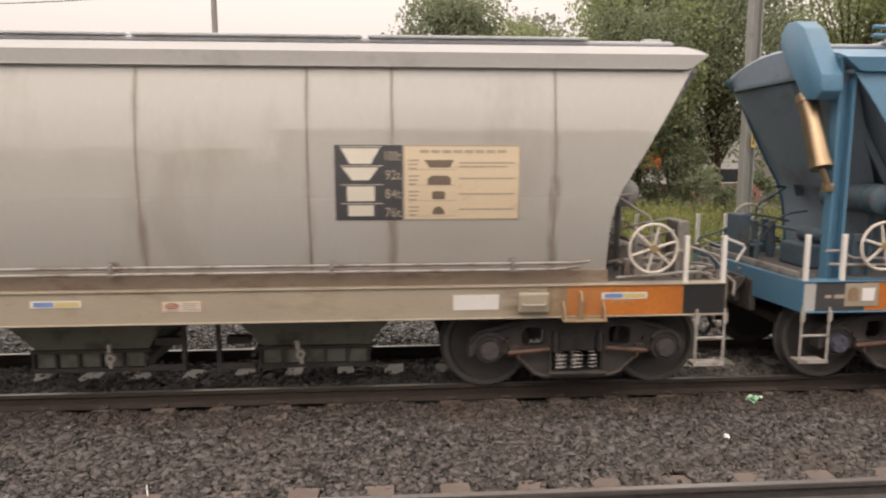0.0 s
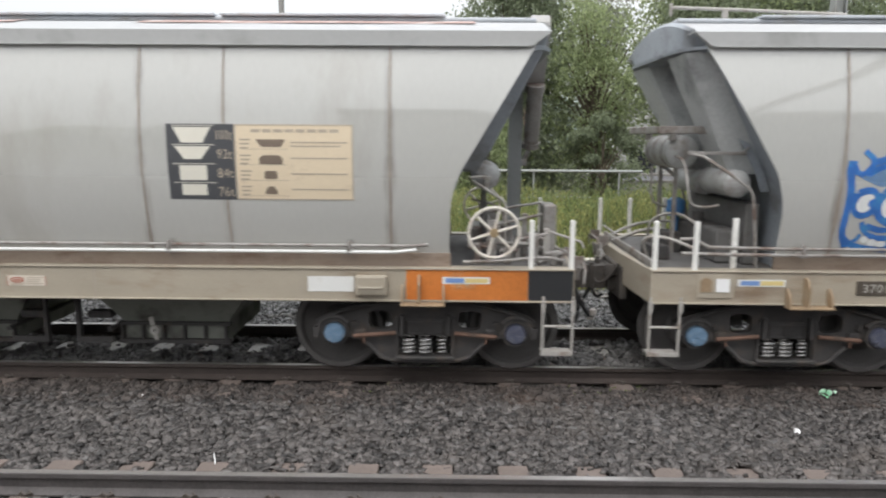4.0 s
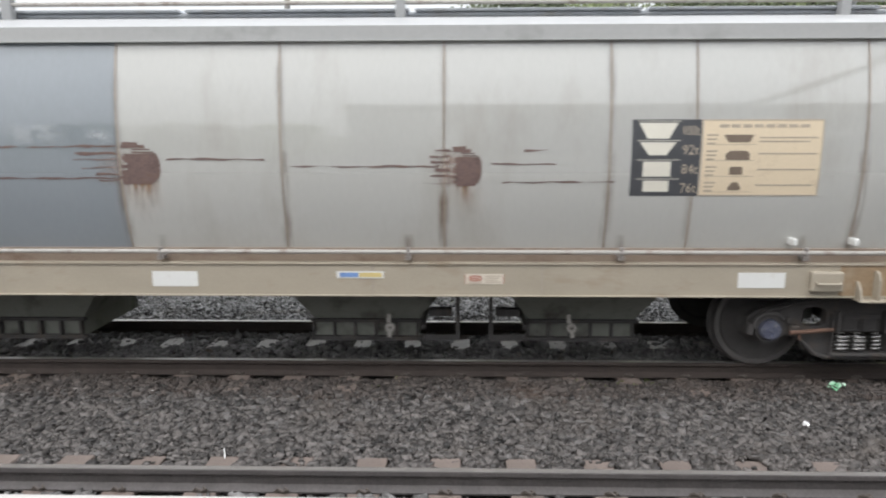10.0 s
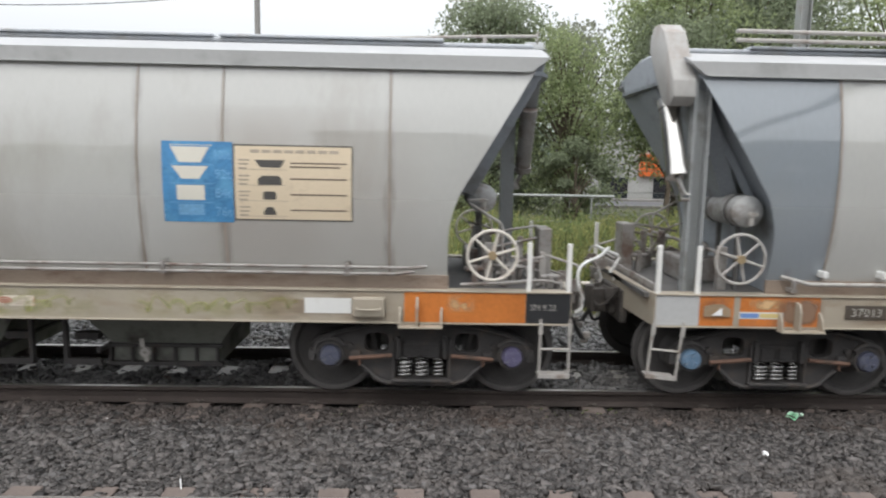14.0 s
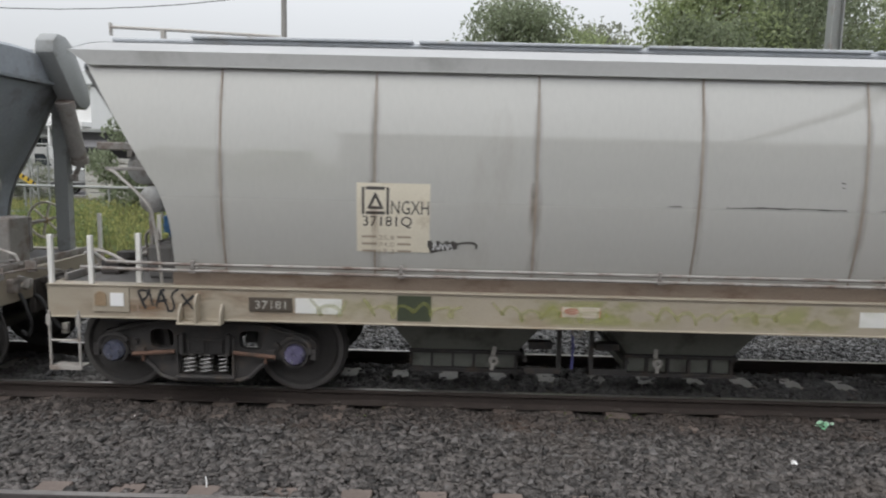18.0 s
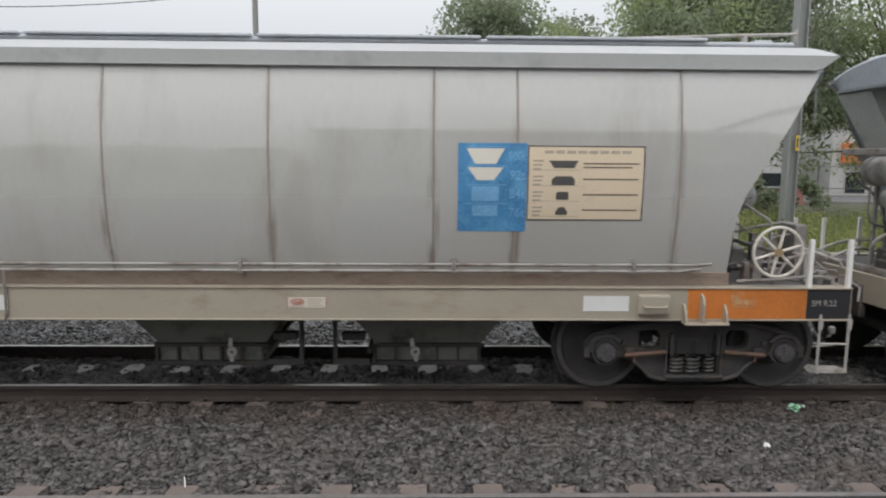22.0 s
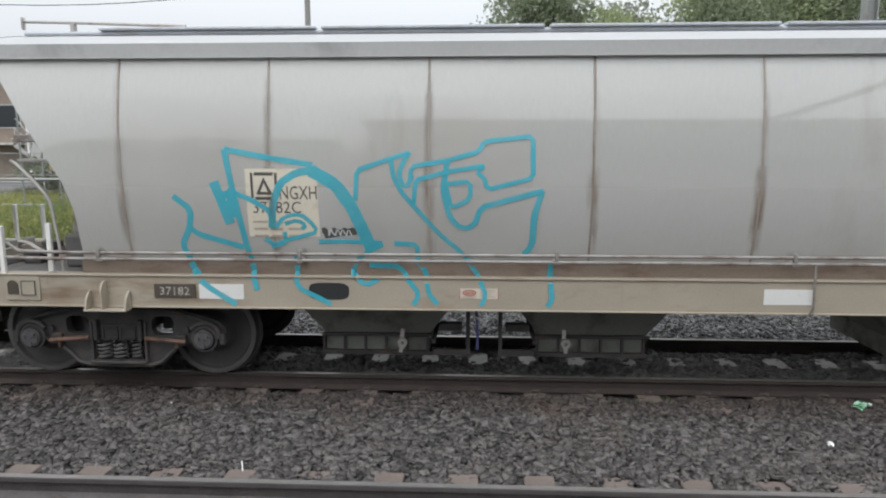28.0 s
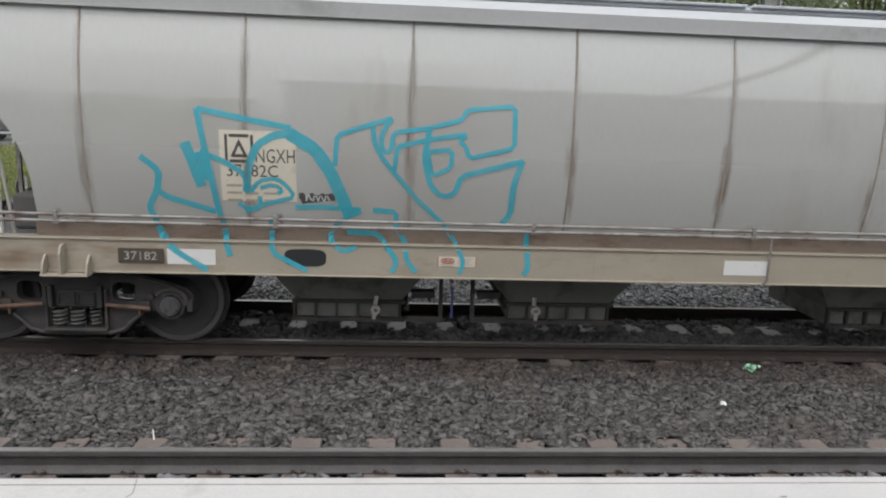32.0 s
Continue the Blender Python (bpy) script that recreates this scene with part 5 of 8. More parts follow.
        for name, k, geo, m in END_CLUTTER:
            part(name, shared("clutter%d" % k, lambda: geo, 40), m, w, at=m4)


# ---- the sill and what hangs under it ----
def jack_bracket_geo():
    """Jacking pad with three fins under the sill web."""
    g = Geo()
    g.box(-0.215, 0.215, -1.40, -1.265, 0.815, 0.832, 0.004)
    for x, h in ((-0.2, 0.17), (0.2, 0.17)):
        g.prism([(-1.27, 0.832), (-1.39, 0.832), (-1.36, 0.93), (-1.30, 0.832 + h), (-1.27, 0.832 + h)], x - 0.009, x + 0.009, "x")
    g.prism([(-1.27, 0.832), (-1.38, 0.832), (-1.385, 1.02), (-1.35, 1.09), (-1.30, 1.11), (-1.27, 1.10)], -0.045, -0.025, "x")
    return g


def handle_box_geo():
    g = Geo()
    g.box(-0.155, 0.155, -1.33, -1.27, 0.90, 1.10, 0.02)
    g.tube([(-0.11, -1.33, 1.0), (-0.11, -1.36, 0.985), (0.11, -1.36, 0.985), (0.11, -1.33, 1.0)], 0.012, 6)
    return g


def valve_lever_geo():
    g = Geo()
    g.box(-0.022, 0.022, -0.86, -0.83, 0.45, 0.54, 0.006)
    g.lathe([(0.022, -0.87), (0.052, -0.87), (0.052, -0.83), (0.022, -0.83), (0.022, -0.87)], (0.02, 0, 0.395), 8)
    g.box(0.0, 0.04, -0.86, -0.835, 0.29, 0.35, 0.005)
    return g


def door_shaft_geo(c, e):
    """Shaft, bearing blocks and links beside a chute's doors."""
    g = Geo()
    x0 = c + e * 0.62
    g.cyl((x0, -0.85, 0.40), (x0, 0.85, 0.40), 0.025, n=8)
    g.box(*sorted((x0, x0 + e * 0.38)), -0.80, -0.76, 0.24, 0.30).box(*sorted((x0 + e * 0.34, x0 + e * 0.38)), -0.80, -0.74, 0.24, 0.85)
    g.box(*sorted((x0 + e * 0.05, x0 + e * 0.3)), -0.72, -0.6, 0.48, 0.56, 0.01)
    return g


def under_geo():
    """Brake pipe, rods and hangers along the underframe."""
    g = Geo()
    g.cyl((-6.0, -0.45, 0.87), (6.0, -0.45, 0.87), 0.02, n=6)
    g.cyl((-5.6, 0.3, 0.88), (5.6, 0.3, 0.88), 0.025, n=6)
    for x in (-3.05, 0.0, 2.98):
        g.box(x - 0.02, x + 0.02, -0.5, -0.4, 0.8, 0.9)
    g.box(-3.3, -2.75, 0.2, 0.7, 0.72, 0.9, 0.03)
    g.cyl((2.7, 0.1, 0.86), (3.25, 0.1, 0.86), 0.1, n=14)
    return g


def sticker(w, x, z, kind):
    if kind == "white":
        part("white_panel", quads([(x, x + 0.45, z - 0.075, z + 0.075)]), STICKER, w)
    elif kind == "strip":
        ob = part("safety_sticker", quads([(x, x + 0.46, z - 0.034, z + 0.034)], 0.0045), STICKER, w)
        part("print_block", quads([(x + 0.03, x + 0.21, z - 0.022, z + 0.022)], 0.007, 0.001), STICKER_BLUE, ob)
        part("print_block", quads([(x + 0.22, x + 0.44, z - 0.022, z + 0.022)], 0.007, 0.001), STICKER_YELLOW, ob)
    elif kind == "red":
        ob = part("warning_sticker", quads([(x, x + 0.38, z - 0.05, z + 0.05)], 0.0045), STICKER_FADED, w)
        part("print_mark", stroke([(x + 0.1 + 0.062 * math.cos(a), z + 0.008 + 0.024 * math.sin(a)) for a in np.linspace(0, 2 * math.pi, 17)[:-1]], 0.014, 0.0065, 0.1, True), STICKER_RED, ob)
        part("print_mark", quads([(x + 0.06, x + 0.14, z - 0.001, z + 0.015)], 0.0068, 0.001), STICKER_RED, ob)
        part("print_line", bars(x + 0.03, x + 0.17, z - 0.025, 2, 0.013, 0.006, 0.0065), FAINT, ob, kind="stuff")
        part("print_line", bars(x + 0.20, x + 0.35, z + 0.035, 4, 0.02, 0.008, 0.0065), FAINT, ob, kind="stuff")
        for x0 in (x, x + 0.372):
            part("print_edge", quads([(x0, x0 + 0.008, z - 0.05, z + 0.05)], 0.007, 0.001), STICKER_RED, ob)


def number_panel(w, x, z, number, lines=()):
    ob = part("number_panel", sheet(x, x + 0.70, z, z + 0.665, 0.0027), PANEL, w, "pale stencilled number panel", 30)
    zt = z + 0.665
    seam_x = min(RIBS, key=lambda r: abs(r - x - 0.2)) + (0.05 if number.endswith("R") else 0)
    part("rust_stain", sheet(seam_x - 0.05, seam_x + 0.05, z, zt - 0.2, 0.0056, 10), RUST_BLEED, ob)
    part("frame_mark", quads([(x + 0.05, x + 0.075, zt - 0.30, zt - 0.04), (x + 0.285, x + 0.31, zt - 0.30, zt - 0.04), (x + 0.09, x + 0.27, zt - 0.065, zt - 0.035), (x + 0.09, x + 0.27, zt - 0.30, zt - 0.27)], 0.0042, 0.001), INK, ob)
    tri = Geo()
    for q in ([(0.10, -0.245), (0.18, -0.08), (0.18, -0.14), (0.132, -0.245)], [(0.18, -0.08), (0.26, -0.245), (0.228, -0.245), (0.18, -0.14)]):
        tri.add([near(x + u, zt + v, 0.0042) for u, v in q], [(0, 1, 2, 3)])
    part("triangle_mark", tri, INK, ob)
    part("triangle_mark", quads([(x + 0.115, x + 0.245, zt - 0.25, zt - 0.222)], 0.0042, 0.001), INK, ob)
    letters("NGXH", x + 0.33, x + 0.69, zt - 0.295, zt - 0.165, INK, ob)
    letters(number, x + 0.06, x + 0.53, zt - 0.43, zt - 0.315, INK, ob)
    for k, text in enumerate(lines or ("", "", "")):
        zz = z + 0.165 - k * 0.07
        part("small_print", bars(x + 0.05, x + 0.19, zz - 0.005, 1, 0.1, 0.022), FAINT, ob, kind="stuff")
        if text:
            letters(text, x + 0.21, x + 0.36, zz - 0.045, zz, FAINT, ob)
        else:
            part("small_print", bars(x + 0.22, x + 0.34, zz - 0.005, 1, 0.1, 0.026), FAINT, ob, kind="stuff")
        part("small_print", bars(x + 0.39, x + 0.52, zz - 0.005, 1, 0.1, 0.022), FAINT, ob, kind="stuff")


def load_chart(w, x, z, blue=False, drop=0.0):
    """Dark panel of fill shapes with tonnages, and the cream panel beside it."""
    zt = z + 0.71
    dark = CHART_BLUE if blue else CHART
    ob = part("chart_panel", sheet(x - (0.02 if blue else 0), x + 0.635, z - drop, zt + (0.02 if blue else 0), 0.0027), dark, w, "blue oversprayed load chart" if blue else "dark load chart", 30)
    for k, (a, b, h) in enumerate(((0.06, 0.14, 0.145), (0.07, 0.16, 0.12), (0.11, 0.11, 0.14), (0.12, 0.12, 0.105))):
        zz = zt - 0.03 - k * 0.178
        shape = outline_plate([(x + a, zz), (x + 0.46 - a + 0.02, zz), (x + 0.46 - b + 0.02, zz - h), (x + b, zz - h)])
        m4 = CHART_PALE if not blue or k < (2 if drop > 0.05 else 3) else mat("pale_blue_overspray", (0.16, 0.36, 0.58), 0.5, 0, 0.2, 5, 40, 0.02)
        part("fill_shape", shape, m4, ob)
        part("level_line", quads([(x + 0.05, x + 0.45, zz + 0.012, zz + 0.018)], 0.0042, 0.001), CHART_PALE if not blue else MATS["pale_blue_overspray"] if "pale_blue_overspray" in MATS else CHART_PALE, ob)
        letters(("100t", "92t", "84t", "76t")[k], x + 0.47, x + 0.62, zz - 0.115, zz - 0.025, mat("pale_blue_overspray", (0.16, 0.36, 0.58), 0.5, 0, 0.2, 5, 40, 0.02) if blue else FAINT, ob)
    c = part("cream_panel", sheet(x + 0.64, x + 1.755, z, zt, 0.0027), CREAM, w, "cream loading instruction panel", 30)
    x += 0.64
    part("border", quads([(x, x + 1.115, zt - 0.012, zt), (x, x + 1.115, z, z + 0.012), (x, x + 0.012, z + 0.012, zt - 0.012), (x + 1.103, x + 1.115, z + 0.012, zt - 0.012)], 0.0042, 0.001), INK if blue else FAINT, c)
    part("heading_print", quads([(x + 0.16 + k * 0.105, x + 0.16 + k * 0.105 + 0.085, zt - 0.075, zt - 0.045) for k in range(8)], 0.0042, 0.001), FAINT, c, kind="stuff")
    shapes = ([(0.20, 0), (0.48, 0), (0.44, -0.07), (0.25, -0.07)], [(0.27, 0), (0.42, 0), (0.45, -0.03), (0.45, -0.085), (0.23, -0.085), (0.23, -0.03)],
              [(0.29, 0), (0.38, 0), (0.395, -0.015), (0.395, -0.075), (0.275, -0.075), (0.275, -0.015)], [(0.31, 0), (0.36, 0), (0.39, -0.045), (0.39, -0.075), (0.275, -0.075), (0.275, -0.045)])
    for k, poly in enumerate(shapes):
        zz = zt - 0.14 - k * 0.147
        part("fill_shape", outline_plate([(x + a, zz + b) for a, b in poly], 0.0046), INK if blue else mat("brown_chart_ink", (0.17, 0.13, 0.10), 0.55, 0, 0.1, 10, 60, 0), c)
        part("small_print", bars(x + 0.05, x + 0.15, zz + 0.005, 3, 0.038, 0.016), FAINT, c, kind="stuff")
        part("level_line", quads([(x + 0.05, x + 0.50, zz - 0.092, zz - 0.088)], 0.0042, 0.001), FAINT, c)
        part("small_print", bars(x + 0.53, x + 1.06, zz - 0.02, 1 if k else 2, 0.035, 0.014), FAINT if not blue else mat("brown_chart_ink", (0.17, 0.13, 0.10), 0.55, 0, 0.1, 10, 60, 0), c, kind="stuff")


def fit_sides(w, spec):
    """Pipes, brackets, plates, stickers and panels of the near side."""
    single = spec.get("single_pipe")
    if single:
        ob = part("side_pipe", Geo().tube([(-6.95, -1.22, 1.345), (-6.7, -1.285, 1.285), (7.0, -1.285, 1.275), (7.15, -1.2, 1.265)], 0.022, 10), STEP, w, "pale pipe along the side", 60)
    else:
        ob = part("side_pipe", Geo().tube([(-7.98, -1.12, 1.45), (-7.86, -1.16, 1.46), (-7.72, -1.2, 1.385), (-7.05, -1.275, 1.385), (6.72, -1.275, 1.385), (6.86, -1.275, 1.40)], 0.017, 8), GALV, w, "", 60)
        part("side_pipe", Geo().tube([(-7.98, -1.2, 1.325), (-7.6, -1.26, 1.325), (-7.05, -1.285, 1.325), (6.55, -1.285, 1.325), (6.75, -1.285, 1.35)], 0.017, 8), STICKER if spec.get("pale_pipe") else GALV, w, "", 60)
    for x in (-6.85, -4.84, -2.35, -0.12, 2.3, 4.35, 6.1):
        part("pipe_bracket", shared("pipe_bracket", lambda: Geo().box(-0.03, 0.03, -1.30, -1.17, 1.30, 1.34, 0.005).box(-0.018, 0.018, -1.305, -1.26, 1.34, 1.425, 0.006)), GALV, w, at=pose(x, 0, -0.1 if single else 0))
        part("rust_stain", sheet(x - 0.07, x + 0.07, 1.23, 1.44, 0.0014, 4), RUST_BLEED, w)
    if not single:
        part("drain_pipe", shared("drain", lambda: Geo().tube([(0.07, -1.295, 1.33), (0.07, -1.30, 0.90), (0.04, -1.28, 0.83)], 0.013, 6)), GALV, w)
    for x in (-6.77, 6.81):
        part("jacking_bracket", shared("jack" + ("o" if spec.get("rusty") else ""), jack_bracket_geo), BROWN_PAINT if spec.get("rusty") else SILL, w, at=pose(x, 0, 0))
    part("handle_box", shared("handle_box", handle_box_geo), SILL, w, at=pose(6.31, 0, 0))
    for x in spec.get("whites", (-5.86, -0.40, 5.69)):
        sticker(w, x, 1.005, "white")
    for x in spec.get("strips", ()):
        sticker(w, x, 0.965 if spec.get("orange_left") and x < -7 else 0.935 if spec.get("left_brown") and x < -7 else 1.05, "strip")
    for x in spec.get("reds", (-3.28, 2.74)):
        sticker(w, x, 1.01, "red")
    for x in (-7.4, -1.72, 1.95, 3.6):
        part("weld_line", quads([(x - 0.004, x + 0.004, 0.856, 1.15)], 0.002, 0.001), SEAM, w)
    if spec.get("orange_right"):
        part("orange_patch", quads([(6.65, 7.83, 0.856, 1.15)], 0.003), ORANGE, w, "orange painted end of the sill")
        part("faded_patch", quads([(7.05, 7.35, 0.95, 1.14)], 0.0042, 0.001), FADED, w)
        part("black_patch", quads([(7.834, 8.27, 0.856, 1.15)], 0.003), BLACK, w)
        if spec.get("date"):
            letters("SM 9.22", 7.88, 8.13, 0.985, 1.045, STEP, w, off=0.008)
    if spec.get("orange_left"):
        part("orange_patch", quads([(-7.76, -7.42, 0.856, 1.15)], 0.003), ORANGE, w, "orange painted end of the sill")
        part("orange_patch", quads([(-7.415, -6.56, 0.856, 1.15)], 0.003), ORANGE, w)
        part("pale_patch", quads([(-8.19, -7.764, 0.856, 1.15)], 0.003), FASCIA, w)
        part("weld_line", quads([(-7.422, -7.36, 0.856, 1.15)], 0.0062, 0.001), SILL, w)
        part("rubbed_patch", quads([(-7.80, -7.42, 0.90, 1.14)], 0.0064, 0.001), SCORCH, w)
        part("rubbed_patch", quads([(-7.02, -6.5, 0.86, 1.15)], 0.0064, 0.001), SCORCH, w)
        part("faded_patch", quads([(-7.30, -6.9, 1.01, 1.14)], 0.0063, 0.001), FADED, w)
        part("flap", Geo().prism([(-7.72, 0.95), (-7.45, 0.95), (-7.45, 1.02), (-7.53, 1.075), (-7.64, 1.075), (-7.72, 1.05)], -1.290, -1.280, "y"), BROWN_PAINT, w, "brown hinged card flap")
        part("card", Geo().prism([(-7.64, 0.965), (-7.54, 0.965), (-7.545, 1.04)], -1.296, -1.291, "y"), PAPER, w, "torn white card")
    if spec.get("blue_sill"):
        part("pale_patch", quads([(-8.27, -8.15, 0.856, 1.15)], 0.003), FASCIA, w)
        p = part("slate_patch", quads([(-8.145, -7.62, 0.856, 1.15)], 0.003), CHART, w)
        part("small_print", quads([(-8.05, -7.98, 0.99, 1.02), (-7.95, -7.75, 0.985, 1.025)], 0.0045, 0.001), FAINT, p, kind="stuff")
        part("orange_patch", quads([(-7.615, -6.56, 0.856, 1.15)], 0.003), ORANGE, w, "orange painted end of the sill")
    if spec.get("left_brown"):
        part("brown_patch", quads([(-7.10, -6.45, 0.856, 1.15)], 0.003), BROWN_PAINT, w)
    if spec.get("right_brown"):
        part("brown_patch", quads([(6.45, 7.02, 0.856, 1.15)], 0.003), BROWN_PAINT, w)
    if spec.get("card"):
        ob = part("card_holder", Geo().box(-7.84, -7.48, -1.284, -1.274, 0.90, 1.14, 0.004), FASCIA if spec.get("orange_left") else SILL, w)
        part("card", Geo().box(-7.66, -7.53, -1.292, -1.285, 0.96, 1.09), PAPER if spec["card"] > 1 else SILL, ob)
        part("flap", Geo().prism([(-7.81, 0.96), (-7.70, 0.96), (-7.70, 1.07), (-7.735, 1.10), (-7.775, 1.10), (-7.81, 1.07)], -1.292, -1.285, "y"), PLATE if spec["card"] == 1 else BROWN_PAINT, ob)
        if spec["card"] == 1:
            part("card_frame", Geo().tube([(-7.665, -1.29, 1.095), (-7.665, -1.29, 0.955), (-7.525, -1.29, 0.955), (-7.525, -1.29, 1.095), (-7.665, -1.29, 1.095)], 0.008, 6), UNDER, ob)
    if spec.get("number"):
        number_panel(w, spec.get("number_x", -5.26), 1.55, spec["number"], spec.get("lines", ()))
        ob = part("number_plate", Geo().box(-6.31, -5.89, -1.285, -1.273, 0.94, 1.08, 0.004), PLATE, w, "brown cast plate with raised pale digits")
        letters(spec["number"][:5], -6.25, -5.95, 0.97, 1.05, mat("worn_pale_digits", (0.45, 0.43, 0.39), 0.55, 0, 0.25, 20, 80, 0.05, (0.2, 0.18, 0.15), 0.3, 25), ob, off=0.016)
    if spec.get("chart"):
        load_chart(w, 4.40, 1.82, spec["chart"] == "blue", spec.get("drop", 0.0))
    for x in (-3.99, -2.2, 2.02, 4.0):
        part("valve_lever", shared("valve_lever", valve_lever_geo), STEP, w, "pale valve lever", at=pose(x, 0, 0, 0, (7 * x) % 25 - 10, 0))
    for c, e in ((-4.18, 1), (-1.88, -1), (1.80, 1), (4.11, -1)):
        part("door_shaft", shared("shaft%g" % c, lambda: door_shaft_geo(c, e)), IRON, w)
    part("brake_rigging", shared("under", under_geo), UNDER, w)
    part("hanging_hose", shared("hanging", lambda: Geo().tube([(-3.12, -1.0, 0.86), (-3.1, -1.02, 0.6), (-3.1, -1.0, 0.36)], 0.014, 6)), mat("violet_hose", (0.07, 0.07, 0.20), 0.6), w)
    part("hanging_hook", shared("hook", lambda: Geo().lathe([(0.035, -1.2), (0.055, -1.2), (0.055, -1.18), (0.035, -1.18), (0.035, -1.2)], (-3.1, 0, 0.79), 12)), GALV, w)


def scratch(w, x0, x1, z, m4, width=0.016):
    n = max(2, int((x1 - x0) / 0.08))
    pts = [(x0 + (x1 - x0) * k / n, z + random.uniform(-0.006, 0.006)) for k in range(n + 1)]
    part("scratch", stroke(pts, width * 0.75, 0.0032, 1.5), m4, w)


def smudged_tag(w, x, z0, z1, mid, end):
    """Scribbled black marker with pale strokes over it, trailing off to thin black."""
    h, zc = z1 - z0, (z0 + z1) / 2
    for k, (u, v) in enumerate(((0.0, 0.05), (0.3, 0.38), (0.62, 0.7), (0.85, 1.0))):
        part("black_scribble", stroke([(x + u * mid, z1 - 0.2 * h), (x + (u + v) / 2 * mid, z0 + 0.15 * h), (x + v * mid, z1 - 0.3 * h)], 0.042, 0.0036 + 0.0002 * k, 0.6), INK, w)
    part("black_scribble", stroke([(x, z0 + 0.1 * h), (x + 0.5 * mid, zc - 0.1 * h), (x + mid, zc)], 0.055, 0.0032, 0.8), INK, w)
    part("black_scribble", stroke([(x + mid, zc + 0.1 * h), (x + 0.8 * end, zc + 0.25 * h), (x + end, zc + 0.15 * h), (x + 0.97 * end, zc - 0.2 * h)], 0.016, 0.0036, 0.6), INK, w)
    for k, u in enumerate((0.14, 0.34, 0.5, 0.68)):
        part("pale_scrawl", stroke([(x + u * mid, z0 + 0.15 * h), (x + (u + 0.06) * mid, z1 - 0.25 * h), (x + (u + 0.16) * mid, z0 + 0.2 * h)], 0.014, 0.0048 + 0.0002 * k, 0.6), CHALKY, w)


def rust_scar(w, x, z, sx, sz):
    """A scraped dent bared to rust: torn streaks on one side, a round front, a run below it."""
    part("rust_run", sheet(x - 0.45 * sx, x + 0.5 * sx, z - 1.6 * sz, z - 0.15 * sz, 0.0016, 10), RUN_SOFT, w)
    part("rust_halo", sheet(x - 1.1 * sx, x + 0.1 * sx, z - 0.55 * sz, z + 0.5 * sz, 0.0014, 6), SCAR_HALO, w)
    n = 15
    for k in range(n):
        f = -1 + 2 * (k + 0.5) / n
        zz = z + 0.5 * sz * f
        right = x + 0.5 * sx * (1 - 0.8 * abs(f + 0.15) ** 3)
        left = x - 0.5 * sx + sx * random.uniform(0.0, 0.22) + (0.3 * sx if k in (11, 12) else 0)
        part("rust_scar", stroke([(left, zz), ((left + right) / 2, zz + random.uniform(-0.003, 0.003)), (right, zz)], sz / n * (0.5 if k in (11, 12) else 1.12), 0.0026 + 0.00004 * k, 0.4), SCAR, w, "scraped patch of brown rust")
    for k in range(6):
        zz = z + sz * (0.42 - 0.17 * k) + random.uniform(-0.01, 0.01)
        scratch(w, x - sx * random.uniform(0.95, 1.6), x - 0.52 * sx, zz, SCAR, random.choice((0.012, 0.018, 0.03)))


# ---- the train ----
WAGONS, WHEELSETS = [], []
HUBS = {"blue": mat("blue_hub_paint", (0.145, 0.235, 0.34), 0.5, 0, 0.2, 20, 80, 0.2, (0.3, 0.3, 0.3), 0.2, 20),
        "grey": mat("grey_hub_steel", (0.11, 0.105, 0.108), 0.5, 0.3, 0.2, 20, 80, 0.2),
        "dull": mat("dull_blue_hub_paint", (0.085, 0.092, 0.135), 0.5, 0, 0.2, 20, 80, 0.2, (0.16, 0.16, 0.17), 0.3, 20),
        "violet": mat("violet_hub_paint", (0.125, 0.115, 0.20), 0.5, 0, 0.2, 20, 80, 0.2, (0.3, 0.3, 0.3), 0.2, 20)}
PAINT_DECK_BLUE = mat("grimy_blue_deck_paint", (0.06, 0.105, 0.14), 0.6, 0, 0.3, 4, 40, 0.15, (0.08, 0.08, 0.08), 0.35, 4)
PAINT_WAGON_BLUE = mat("faded_blue_wagon_paint", (0.075, 0.20, 0.31), 0.4, 0, 0.14, 1, 30, 0.05, (0.14, 0.23, 0.30), 0.2, 1.2)


def wagon(label, center, flip=False, panels=(), body=PAINT, blue=False, hubs=("dull", "grey", "dull", "grey"), **spec):
    w = make_wagon(label, center, flip, panels, body, blue, hubs, spec.get("shift", 0), spec.get("inset", 0))
    fit_ends(w, flip, blue, body, spec.get("inset", 0))
    fit_sides(w, spec)
    return w


w0 = wagon("faded blue steel bogie hopper wagon leading the grey ones", 12.95, True, body=PAINT_WAGON_BLUE, blue=True, blue_sill=True, card=2, whites=(), reds=())
w1 = wagon("grey steel bogie grain hopper wagon with blue spray paint", -4.42, panels=(3,), hubs=("blue", "dull", "grey", "grey"),
           orange_right=True, right_brown=True, card=2, number="37011W", number_x=-5.25, chart="dark", strips=(-7.45, -2.63, 1.55, 7.0), whites=(-5.86, -0.33, 5.52), rusty=True)
w2 = wagon("grey steel bogie grain hopper wagon with a rusty roof", -21.72, panels=(5,), hubs=("grey", "grey", "blue", "dull"),
           orange_right=True, card=2, left_brown=True, number="37012X", number_x=-5.36, chart="dark", strips=(-7.39, -2.61, 1.7, 7.0), rusty=True, pale_pipe=True)
